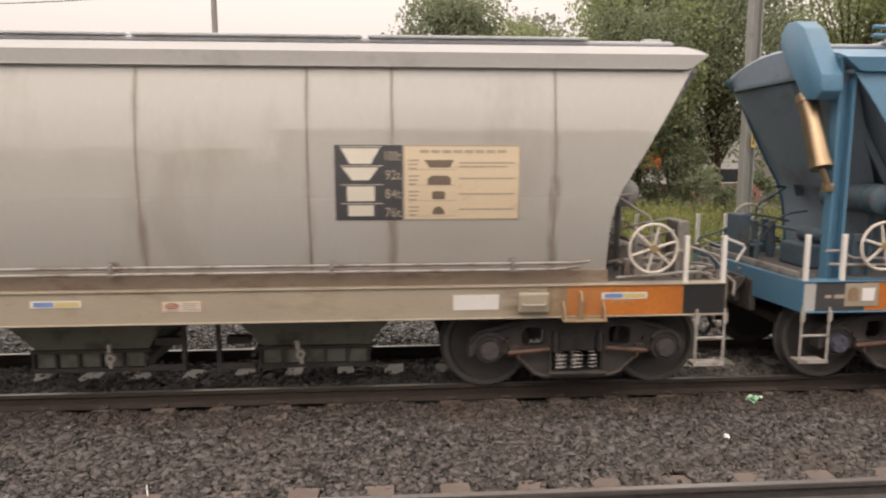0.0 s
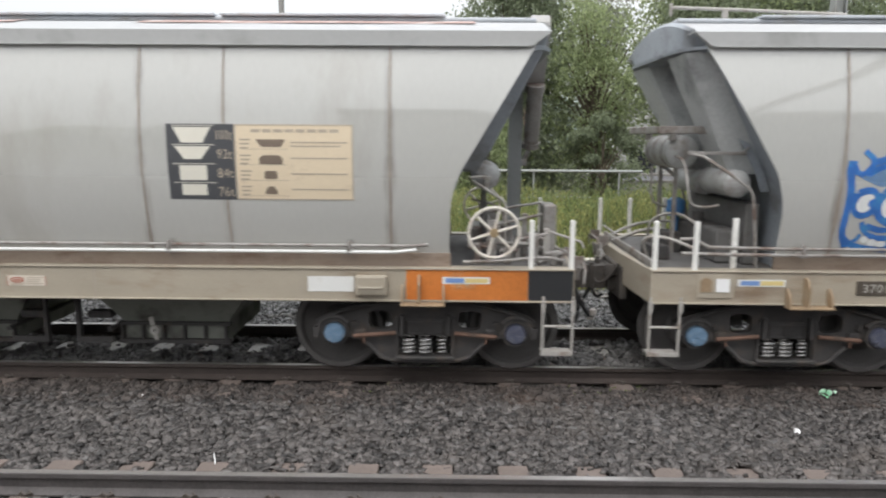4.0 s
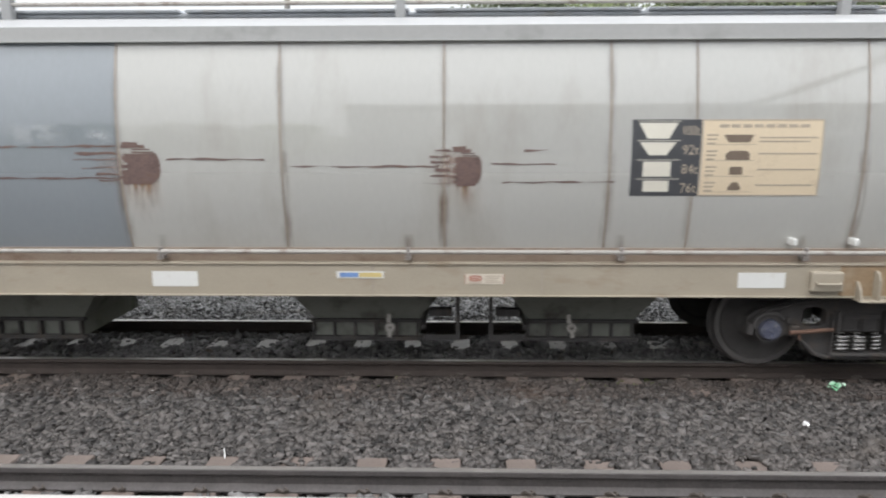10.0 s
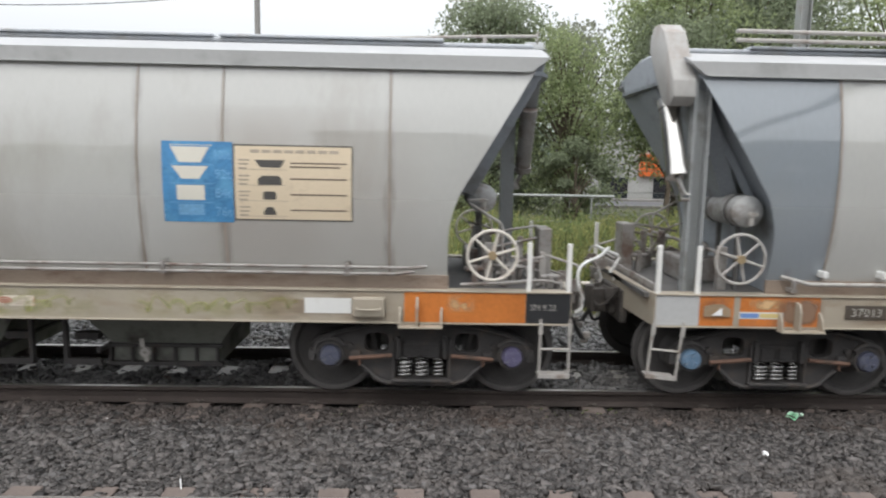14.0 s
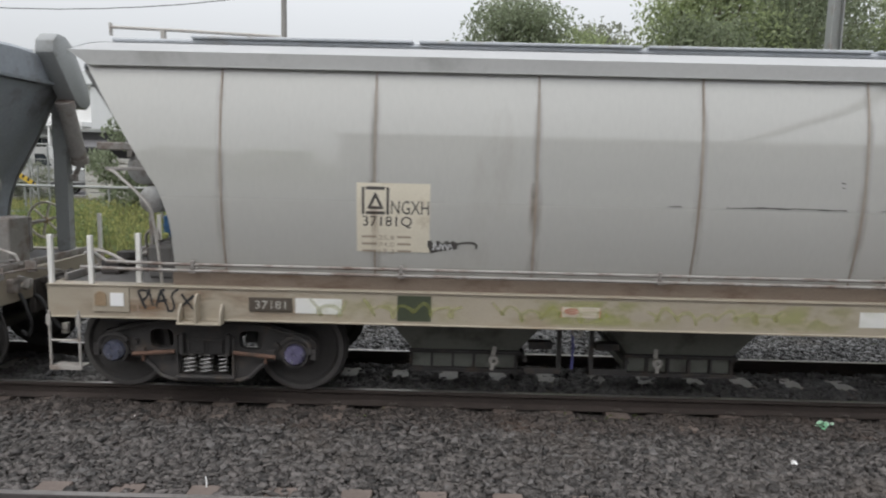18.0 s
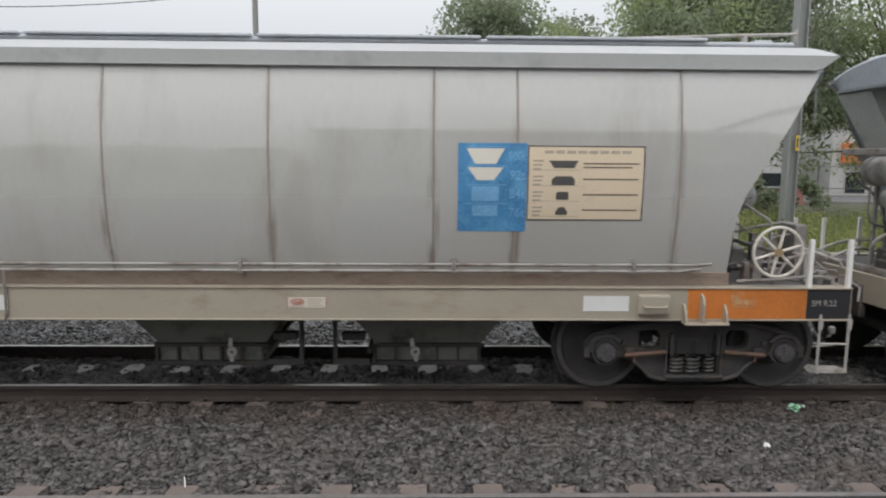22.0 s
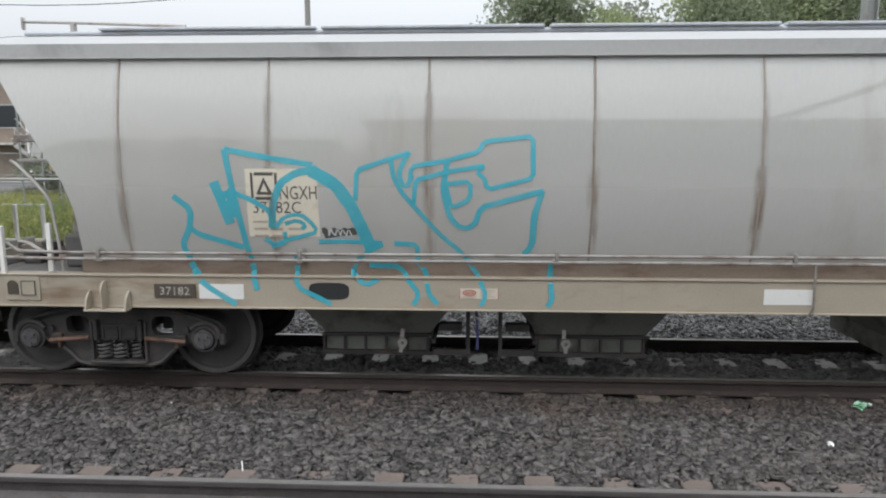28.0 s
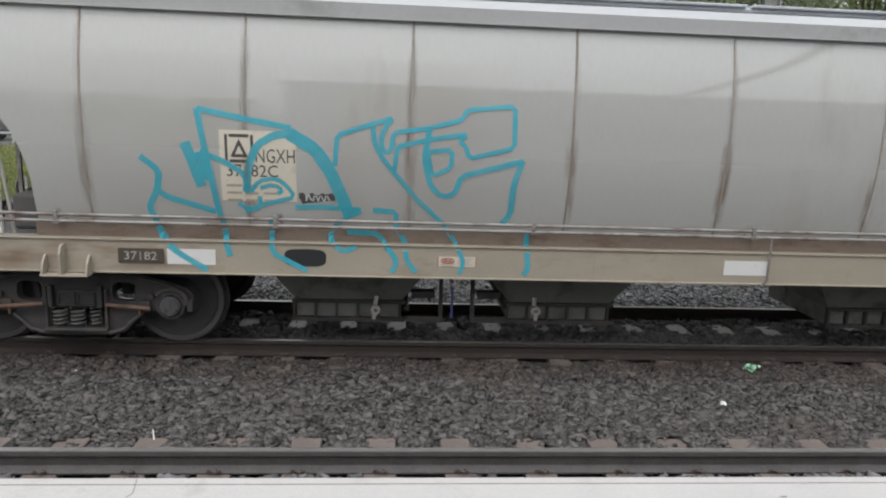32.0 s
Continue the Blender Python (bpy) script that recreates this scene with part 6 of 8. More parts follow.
w3 = wagon("grey steel grain hopper wagon with blue-grey sheets and rust scars", -39.02, True, panels=(0, 2, 4), hubs=("blue", "dull", "dull", "blue"),
           orange_left=True, right_brown=True, number="37013R", number_x=-5.17, chart="dark", strips=(-7.38, -2.65, 1.6, 7.0), whites=(-5.75, -0.22, 5.48), reds=(-3.28, 2.85), single_pipe=True, shift=0.05, inset=0.08)
w4 = wagon("grey steel grain hopper wagon with yellow scrawl along its sill", -56.32, hubs=("dull", "violet", "dull", "violet"),
           orange_right=True, card=2, date=True, number="37181Q", number_x=-5.27, lines=("25.8", "74.0", "17.3"), chart="blue", drop=0.025)
w5 = wagon("grey steel grain hopper wagon with large cyan spray-painted outlines", -73.62, hubs=("grey", "grey", "grey", "grey"),
           orange_right=True, card=1, date=True, number="37182C", number_x=-5.34, chart="blue", drop=0.11, whites=(-5.86, -0.38, 5.62))
wagon("grey steel bogie grain hopper wagon at the rear", -90.92, True)
for fr in w5.children:
    for ob in fr.children:
        if ob.name.startswith("coil_spring"):
            ob.material_slots[0].link = "OBJECT"
            ob.material_slots[0].material = SPRING_DULL

# roof gear
for w in (w1, w2, w4, w5, w3):
    for e in (-1, 1):
        if e < 0 and w is not w3 or e > 0 and w in (w3, w4, w5):
            part("roof_rod", shared("roof_rod%d" % e, lambda: roof_rod_geo(e), 60), STEP, w, at=pose(0, 0, -0.06 if w is w3 else -0.02 if e > 0 else 0))
for w in (w0, w3):
    for z in (3.70, 3.79):
        part("roof_pipe", shared("roof_pipe%g%s" % (z, w.name), lambda: roof_pipe_geo(z), 60), STEP if w is w3 else PAINT_WAGON_BLUE, w)
    for x in (-5.6, -1.8, 2.2, 6.6):
        part("roof_post", shared("roof_post" + w.name, roof_post_geo), ROOF if w is w3 else PAINT_WAGON_BLUE, w, at=pose(x, 0, 0))
for x, n in ((-7.6, 2.2), (-4.4, 3.1), (0.2, 2.6), (4.0, 3.3)):
    part("rust_bloom", Geo().grid([[(x + n * k / 6, y - 0.02 * math.sin(k * 2.3), 3.619 - 0.225 * (abs(y) / 1.235) ** 2 + 0.004) for k in range(7)] for y in (-0.9, -0.78, -0.66, -0.55)]), ROOF_RUST, w2, "pink rust bloom on the roof")

for x in (-6.55, -5.96, 5.98, 6.56):
    part("lug", shared("lug", lambda: Geo().box(-0.022, 0.022, -1.31, -1.17, 1.345, 1.415, 0.012)), STICKER, w3, at=pose(x, 0, 0))

for w, spans in ((w1, ((-8.2, -6.2), (5.6, 6.6))), (w2, ((-8.2, -6.3), (5.6, 6.6))), (w3, ((-6.5, -5.2), (6.2, 8.2))), (w4, ((-8.2, -5.6), (4.9, 6.7))), (w5, ((-8.2, -5.3),))):
    for x0, x1 in spans:
        part("sill_stain", quads([(x0, x1, 0.86, 1.15)], 0.0015), SILL_STAIN, w)

# a slack chain down the end of one wagon, a looped cable on another
link = Geo().lathe([(0.010, -0.004), (0.018, -0.004), (0.018, 0.004), (0.010, 0.004), (0.010, -0.004)], (0, 0, 0), 8).mesh("chain_link")
for k in range(24):
    part("chain_link", link, STEP, w5, at=pose(8.055 + 0.0012 * k, -0.72, 3.50 - 0.031 * k, 0, 0, 90 * (k % 2)))
part("looped_cable", Geo().tube([(-7.77, -0.45, 2.46), (-7.80, -0.5, 2.62), (-7.72, -0.52, 2.74), (-7.56, -0.52, 2.77), (-7.47, -0.5, 2.68), (-7.48, -0.45, 2.52), (-7.56, -0.4, 2.40), (-7.70, -0.4, 2.36)], 0.011, 6, 1), HOSE, w4, "black looped cable", 60)

RUST_WASH = stain("dusty_rust_wash", (0.36, 0.26, 0.185), 0.26, "linear", (0.9, 0.9, 0.6), 0.15, 0.8, 0.4)
for w, spans in ((w1, ((4.5, 7.0), (-2.4, 0.6))), (w2, ((-6.9, -5.2),)), (w4, ((4.2, 7.0), (-0.8, 1.6))), (w5, ((-7.0, -4.6), (-4.8, -2.4), (3.8, 7.0)))):
    for x0, x1 in spans:
        part("rusty_wash", sheet(x0, x1, 1.28, 2.9, 0.0009, 14), RUST_WASH, w, "faint rusty dust over the paint")

# spray paint, scars and stains
CYAN_LINES = (
    (0.06, [(-6.06, 1.95), (-5.9, 1.82), (-5.93, 1.64), (-6.03, 1.46), (-5.91, 1.19), (-5.75, 1.04), (-5.49, 0.88)]),
    (0.055, [(-5.92, 1.63), (-5.85, 1.57), (-5.41, 1.44)]),
    (0.10, [(-5.65, 2.09), (-5.58, 1.89), (-5.52, 1.68)]),
    (0.075, [(-5.60, 1.93), (-5.50, 1.99), (-5.49, 1.74)]),
    (0.06, [(-5.53, 2.4), (-5.49, 2.14), (-5.45, 1.91), (-5.38, 1.45), (-5.27, 1.02)]),
    (0.055, [(-5.53, 2.4), (-5.11, 2.32), (-4.68, 2.25)]),
    (0.05, [(-5.52, 2.01), (-5.3, 1.92), (-5.12, 1.81), (-5.1, 1.63)]),
    (0.07, [(-5.11, 1.64), (-5.08, 1.89), (-5.0, 2.08), (-4.84, 2.18), (-4.66, 2.2)]),
    (0.125, [(-4.7, 2.2), (-4.46, 2.06), (-4.32, 1.85), (-4.21, 1.6), (-4.14, 1.42)]))
CYAN_MORE = (
    (0.04, [(-5.07, 1.64), (-4.99, 1.75), (-4.83, 1.78), (-4.73, 1.71), (-4.66, 1.6), (-5.0, 1.51), (-5.13, 1.44)]),
    (0.04, [(-4.98, 1.68), (-4.85, 1.72), (-4.77, 1.66), (-4.82, 1.63)]),
    (0.05, [(-4.66, 1.5), (-4.41, 1.51), (-4.01, 1.49), (-4.17, 1.41)]),
    (0.05, [(-4.17, 1.41), (-4.29, 1.32), (-4.34, 1.2), (-4.19, 1.08), (-4.07, 1.15)]),
    (0.05, [(-3.92, 1.49), (-3.69, 1.48), (-3.7, 1.32), (-3.61, 1.21), (-3.58, 1.0), (-3.49, 0.9)]),
    (0.05, [(-4.17, 1.27), (-3.87, 1.26), (-3.67, 1.0), (-3.73, 0.89)]),
    (0.05, [(-4.9, 1.39), (-4.87, 1.06), (-4.54, 0.89)]),
    (0.045, [(-5.19, 1.53), (-5.09, 1.46), (-4.98, 1.49), (-4.99, 1.6)]),
    (0.05, [(-2.4, 1.29), (-2.4, 1.08), (-2.38, 0.95), (-2.43, 0.89)]))
CYAN_LAST = (
    (0.045, [(-4.28, 1.91), (-4.26, 2.2), (-3.97, 2.3), (-3.75, 2.37)]),
    (0.045, [(-3.93, 2.29), (-3.91, 2.14), (-3.84, 2.0), (-3.7, 1.84), (-3.49, 1.6), (-3.24, 1.38), (-3.09, 1.16), (-3.02, 0.99), (-3.07, 0.89)]),
    (0.045, [(-3.75, 2.37), (-3.82, 2.28), (-3.86, 2.15), (-3.8, 2.02), (-3.73, 2.15)]),
    (0.045, [(-3.75, 2.12), (-3.74, 2.24), (-3.41, 2.29), (-3.09, 2.38), (-3.06, 2.47), (-2.6, 2.52), (-2.59, 2.13), (-3.02, 2.02), (-3.05, 2.13)]),
    (0.045, [(-3.05, 2.13), (-3.13, 2.19), (-3.02, 2.25), (-3.39, 2.19), (-3.7, 2.11), (-3.72, 1.88)]),
    (0.055, [(-3.4, 2.28), (-3.44, 2.0), (-3.37, 1.74), (-3.26, 1.64), (-3.14, 1.67), (-3.08, 1.85), (-2.49, 2.01)]),
    (0.06, [(-2.5, 2.01), (-2.57, 1.78), (-2.58, 1.48), (-2.66, 1.38)]),
    (0.045, [(-3.41, 2.07), (-3.18, 2.1), (-3.18, 1.93), (-3.36, 1.84), (-3.41, 2.05)]))
for k, (width, line) in enumerate(CYAN_LINES + CYAN_MORE + CYAN_LAST):
    part("spray_line", stroke(line, width, 0.0048 + 0.0001 * k), CYAN, w5, "cyan spray-painted line")
part("black_blot", outline_plate([(-4.56 + 0.2 * math.copysign(abs(math.cos(a)) ** 0.5, math.cos(a)), 1.02 + 0.085 * math.copysign(abs(math.sin(a)) ** 0.6, math.sin(a))) for a in np.linspace(0, 2 * math.pi, 25)[:-1]], 0.0042), BLACK, w5)
smudged_tag(w5, -4.60, 1.545, 1.67, 0.32, 0.41)

BLUE_LINES = (
    (0.07, [(-6.48, 2.23), (-6.49, 2.1), (-6.46, 1.94), (-6.47, 1.78), (-6.48, 1.54), (-6.41, 1.39)]),
    (0.06, [(-6.47, 2.19), (-6.41, 2.09), (-6.33, 2.13), (-6.27, 2.23), (-6.38, 2.32)]),
    (0.065, [(-6.27, 2.22), (-6.14, 2.25), (-6.15, 2.38), (-6.07, 2.28), (-5.91, 2.22), (-5.79, 2.13)]),
    (0.10, [(-5.80, 2.14), (-5.74, 2.03), (-5.74, 1.97), (-5.80, 1.91)]),
    (0.05, [(-6.33, 2.10), (-6.18, 2.19), (-6.04, 2.14), (-5.92, 2.16)]),
    (0.06, [(-6.39, 1.92), (-6.3, 1.96), (-6.21, 1.93), (-6.21, 1.78), (-6.3, 1.7), (-6.4, 1.73), (-6.43, 1.82), (-6.39, 1.92)]),
    (0.085, [(-6.15, 1.92), (-6.06, 1.97), (-5.92, 1.97), (-5.83, 1.88), (-5.83, 1.73), (-5.91, 1.65), (-6.08, 1.64), (-6.18, 1.71), (-6.2, 1.83), (-6.15, 1.92)]))
BLUE_MOUTH = (
    (0.05, [(-6.31, 1.65), (-6.28, 1.56), (-6.17, 1.49), (-6.0, 1.49)]),
    (0.06, [(-6.27, 1.61), (-6.1, 1.56), (-5.93, 1.61), (-5.82, 1.63), (-5.73, 1.54), (-5.76, 1.45), (-5.88, 1.41), (-6.04, 1.42)]),
    (0.055, [(-6.48, 1.52), (-6.4, 1.44), (-6.28, 1.39), (-6.09, 1.375), (-5.88, 1.39)]),
    (0.07, [(-6.0, 1.53), (-5.88, 1.53), (-5.79, 1.55)]), (0.05, [(-5.98, 1.46), (-5.84, 1.47)]), (0.04, [(-6.43, 1.42), (-6.33, 1.46), (-6.30, 1.53)]))
fills = ([(-6.41, 2.08), (-6.27, 2.21), (-6.11, 2.26), (-5.91, 2.21), (-5.9, 1.99), (-6.11, 1.99), (-6.22, 1.99)], [(-5.91, 2.21), (-5.76, 2.08), (-5.72, 1.97), (-5.79, 1.89), (-5.9, 1.99)])
for k, poly in enumerate(fills):
    part("spray_patch", outline_plate(poly, 0.003), BLUE_THIN, w1, "thin blue overspray")
for k, (width, line) in enumerate(BLUE_LINES + BLUE_MOUTH):
    part("spray_line", stroke(line, width, 0.0045 + 0.0001 * k, 0.35), BLUE_SPRAY, w1, "blue spray-painted line")
for x, z, a, b in ((-6.31, 1.83, 0.085, 0.105), (-6.02, 1.80, 0.155, 0.135), (-6.25, 1.475, 0.035, 0.035), (-6.17, 1.445, 0.045, 0.035), (-6.08, 1.43, 0.05, 0.03)):
    part("pale_spray_patch", outline_plate([(x + a * math.cos(t), z + b * math.sin(t)) for t in np.linspace(0, 2 * math.pi, 21)[:-1]], 0.004 if z > 1.7 else 0.0064), WHITE_SPRAY, w1)
for x, z, r in ((-6.245, 1.83, 0.042), (-5.925, 1.81, 0.048)):
    part("spray_patch", outline_plate([(x + r * math.cos(t), z + r * math.sin(t)) for t in np.linspace(0, 2 * math.pi, 15)[:-1]], 0.0068), BLUE_SPRAY, w1)
part("black_bar", stroke([(-5.71, 1.585), (-5.5, 1.59), (-5.30, 1.592)], 0.125, 0.003, 0.12), BLACK, w1)
part("black_bar", quads([(-4.75, -4.45, 0.98, 1.04)], 0.005), MATS["blue_grey_wagon_paint"], w1)

part("black_blot", stroke([(-5.71, 1.60), (-5.59, 1.595), (-5.42, 1.59)], 0.125, 0.003, 0.5), BLACK, w2)
part("dark_scuff", stroke([(-5.40, 1.04), (-5.30, 1.07), (-5.20, 1.05), (-5.10, 1.07), (-5.02, 1.03)], 0.07, 0.006, 0.5), UNDER, w2)
part("rust_wash", sheet(-1.0, -0.45, 2.0, 2.36, 0.0018, 5), RUST_WASH, w2, "pinkish rust wash")
for x0, x1, z, width in ((-3.45, -3.24, 2.167, 0.02), (-3.06, -2.82, 2.175, 0.02), (-2.78, -2.59, 2.177, 0.008), (-1.97, -1.67, 2.02, 0.018), (-1.08, -0.97, 2.185, 0.014)):
    scratch(w2, x0, x1, z, SCAR, width)
part("scratch", stroke([(-3.48, 1.545), (-3.32, 1.53), (-3.16, 1.517), (-3.02, 1.535), (-2.84, 1.549)], 0.02, 0.0032, 1.0), SCAR, w2)
for x0, x1, z, width in ((-1.01, -0.5, 2.338, 0.024), (-0.71, -0.52, 2.188, 0.026), (-0.72, -0.48, 2.158, 0.03), (-0.5, -0.42, 2.178, 0.02), (-0.65, -0.51, 2.026, 0.02)):
    scratch(w2, x0, x1, z, SCAR_RED if z > 2.1 else SCAR, width)

part("ochre_stripe", sheet(-2.30, -1.99, 1.24, 3.19, 0.0035, 9), OCHRE, w3, "ochre painted stripe with rusty runs", 30)
for x0, x1 in ((-2.36, -2.02), (-2.30, -2.06), (-2.12, -1.84)):
    part("ochre_run", quads([(x0, x1, 0.856, 1.155)], 0.002 + 0.001 * (x1 + 2.2)), OCHRE_RUN, w3, "thin ochre run down the sill")
for x, z, a, b in ((-1.2, 2.41, 0.32, 0.10), (-0.62, 2.40, 0.22, 0.09), (-4.35, 2.45, 0.5, 0.16), (-2.9, 1.72, 0.10, 0.16)):
    part("chalk_smear", sheet(x - a, x + a, z - b, z + b, 0.0026, 3), CHALK, w3, "chalky white smear")
rust_scar(w3, -0.25, 2.13, 0.40, 0.40)
rust_scar(w3, 2.86, 2.10, 0.29, 0.37)
part("pale_filler", outline_plate([(-3.42, 2.03), (-3.34, 2.06), (-3.18, 2.06), (-3.04, 2.08), (-3.04, 2.03), (-3.1, 1.99), (-3.21, 1.96), (-3.33, 1.96), (-3.4, 2.0)], 0.004), FILLER, w3)
part("pale_filler", outline_plate([(-3.40, 2.07), (-3.39, 2.16), (-3.3, 2.19), (-3.2, 2.19), (-3.12, 2.13), (-3.06, 2.11), (-3.05, 2.07)], 0.0038), FILLER, w3)
for k, (width, line) in enumerate(((0.022, [(-3.33, 2.18), (-3.24, 2.19), (-3.17, 2.17), (-3.12, 2.12)]), (0.026, [(-3.37, 2.08), (-3.2, 2.08), (-3.06, 2.1)]), (0.055, [(-3.37, 2.17), (-3.38, 2.12), (-3.38, 2.08)]),
                                   (0.03, [(-3.14, 2.12), (-3.06, 2.11)]), (0.016, [(-3.46, 2.14), (-3.41, 2.14)]))):
    part("rust_scar", stroke(line, width, 0.006 + 0.0003 * k, 0.6), SCAR, w3)
part("rust_wash", sheet(-3.46, -3.1, 1.62, 1.98, 0.0018, 5), RUST_WASH, w3, "pinkish rust wash")
scratch(w3, -2.5, -2.32, 2.29, SCAR, 0.024)
scratch(w3, -2.62, -2.48, 2.21, SCAR, 0.014)
scratch(w3, -2.85, -2.78, 2.21, SCAR, 0.018)
for x0, x1, z in ((-4.42, -3.8, 2.08), (-4.33, -3.99, 2.05), (-3.71, -3.58, 2.125), (-1.78, -0.7, 2.29), (-1.83, -0.45, 1.99), (0.01, 0.95, 2.17), (3.2, 4.25, 1.95), (3.1, 3.7, 2.12), (1.2, 2.6, 2.10), (3.4, 3.62, 2.25)):
    scratch(w3, x0, x1, z, SCAR, 0.018)
part("dark_label", quads([(-5.62, -5.28, 1.56, 1.65)], 0.004), GREEN_PATCH, w3)
part("pale_scrawl", stroke([(-5.48, 1.60), (-5.42, 1.63), (-5.40, 1.585), (-5.35, 1.62), (-5.31, 1.60)], 0.02, 0.0055, 0.6), CHALKY, w3)
part("black_blot", stroke([(-5.20, 1.0), (-5.0, 1.01), (-4.88, 1.0)], 0.09, 0.006, 0.3), BLACK, w3)
PALE_LETTERS = (
    [(-4.31, 1.58), (-4.28, 1.46), (-4.26, 1.36)], [(-4.31, 1.58), (-4.2, 1.58), (-4.18, 1.53), (-4.27, 1.49)],
    [(-4.13, 1.57), (-4.13, 1.46), (-4.14, 1.36)], [(-4.02, 1.56), (-4.11, 1.48), (-4.01, 1.36)],
    [(-3.91, 1.56), (-4.02, 1.5), (-3.99, 1.46), (-3.9, 1.42), (-3.92, 1.38), (-4.0, 1.36)],
    [(-3.65, 1.56), (-3.76, 1.54), (-3.79, 1.5), (-3.68, 1.45), (-3.67, 1.42), (-3.72, 1.4)],
    [(-3.56, 1.54), (-3.62, 1.49), (-3.61, 1.44), (-3.53, 1.42)], [(-3.5, 1.43), (-3.44, 1.53), (-3.39, 1.55), (-3.4, 1.44)],
    [(-3.34, 1.56), (-3.36, 1.45), (-3.31, 1.41), (-3.27, 1.45), (-3.34, 1.49), (-3.28, 1.53), (-3.34, 1.56)],
    [(-3.12, 1.57), (-3.2, 1.55), (-3.22, 1.52), (-3.12, 1.48), (-3.09, 1.44), (-3.19, 1.44)])
for k, line in enumerate(PALE_LETTERS):
    part("spray_line", stroke(line, 0.026 if k < 5 else 0.022, 0.0052 + 0.0001 * k, 0.4), CHALKY, w3, "white spray-painted letter stroke")
for k, line in enumerate(([(-2.8, 1.61), (-2.79, 1.49), (-2.78, 1.35)], [(-2.8, 1.6), (-2.75, 1.41)], [(-2.64, 1.61), (-2.68, 1.5), (-2.71, 1.36)], [(-2.64, 1.6), (-2.6, 1.44)])):
    part("spray_line", stroke(line, 0.03, 0.0062 + 0.0001 * k, 0.5), THIN_CHALK, w3, "faint white spray-painted stroke")

for k, line in enumerate(([(-7.39, 1.11), (-7.36, 1.02), (-7.32, 0.94)], [(-7.39, 1.11), (-7.32, 1.13), (-7.29, 1.07), (-7.35, 1.02)], [(-7.29, 1.14), (-7.27, 1.05), (-7.25, 0.97)],
                          [(-7.22, 0.96), (-7.17, 1.12), (-7.13, 1.13)], [(-7.17, 1.13), (-7.1, 0.93)], [(-7.21, 1.01), (-7.11, 1.03)],
                          [(-7.0, 1.14), (-7.08, 1.08), (-7.04, 1.0), (-7.05, 0.92), (-7.11, 0.92)], [(-6.97, 1.09), (-6.84, 0.92)], [(-6.85, 1.08), (-6.98, 0.96)])):
    part("spray_line", stroke(line, 0.022, 0.0034 + 0.0001 * k, 0.5), BLACK, w4, "black spray-painted letter stroke")
part("dark_green_patch", quads([(-4.87, -4.54, 0.88, 1.13)], 0.004), GREEN_PATCH, w4)
for x0, n in ((-5.72, 2), (-5.2, 5), (-3.95, 6), (-2.45, 7), (0.25, 6), (2.2, 7), (4.1, 8)):
    pts = []
    for k in range(n * 6 + 1):
        a = k / 6 * 2 * math.pi
        pts.append((x0 + 0.19 * k / 6 + 0.06 * math.sin(a + 0.5 * math.sin(k * 1.9)), 1.0 + (0.06 + 0.04 * math.sin(x0 + k * 0.7)) * math.cos(a + 0.9 * math.sin(k))))
    part("spray_line", stroke(pts, 0.034, 0.006, 0.6), YELLOW_SPRAY, w4, "thin yellow scrawl")
for x0, x1, z in ((-1.77, -0.64, 2.06), (-0.33, 0.1, 2.06), (-2.32, -2.19, 2.057), (-0.72, -0.68, 2.31), (-0.71, -0.68, 2.27)):
    scratch(w4, x0, x1, z, INK, 0.014)
for x in (-5.9, -3.9, -1.9, 0.1, 2.0, 3.8):
    part("spray_wash", quads([(x, x + 1.9, 0.87, 1.13)], 0.0031), YELLOW_WASH, w4, "faint yellow-green overspray")
smudged_tag(w4, -4.57, 1.555, 1.70, 0.26, 0.46)


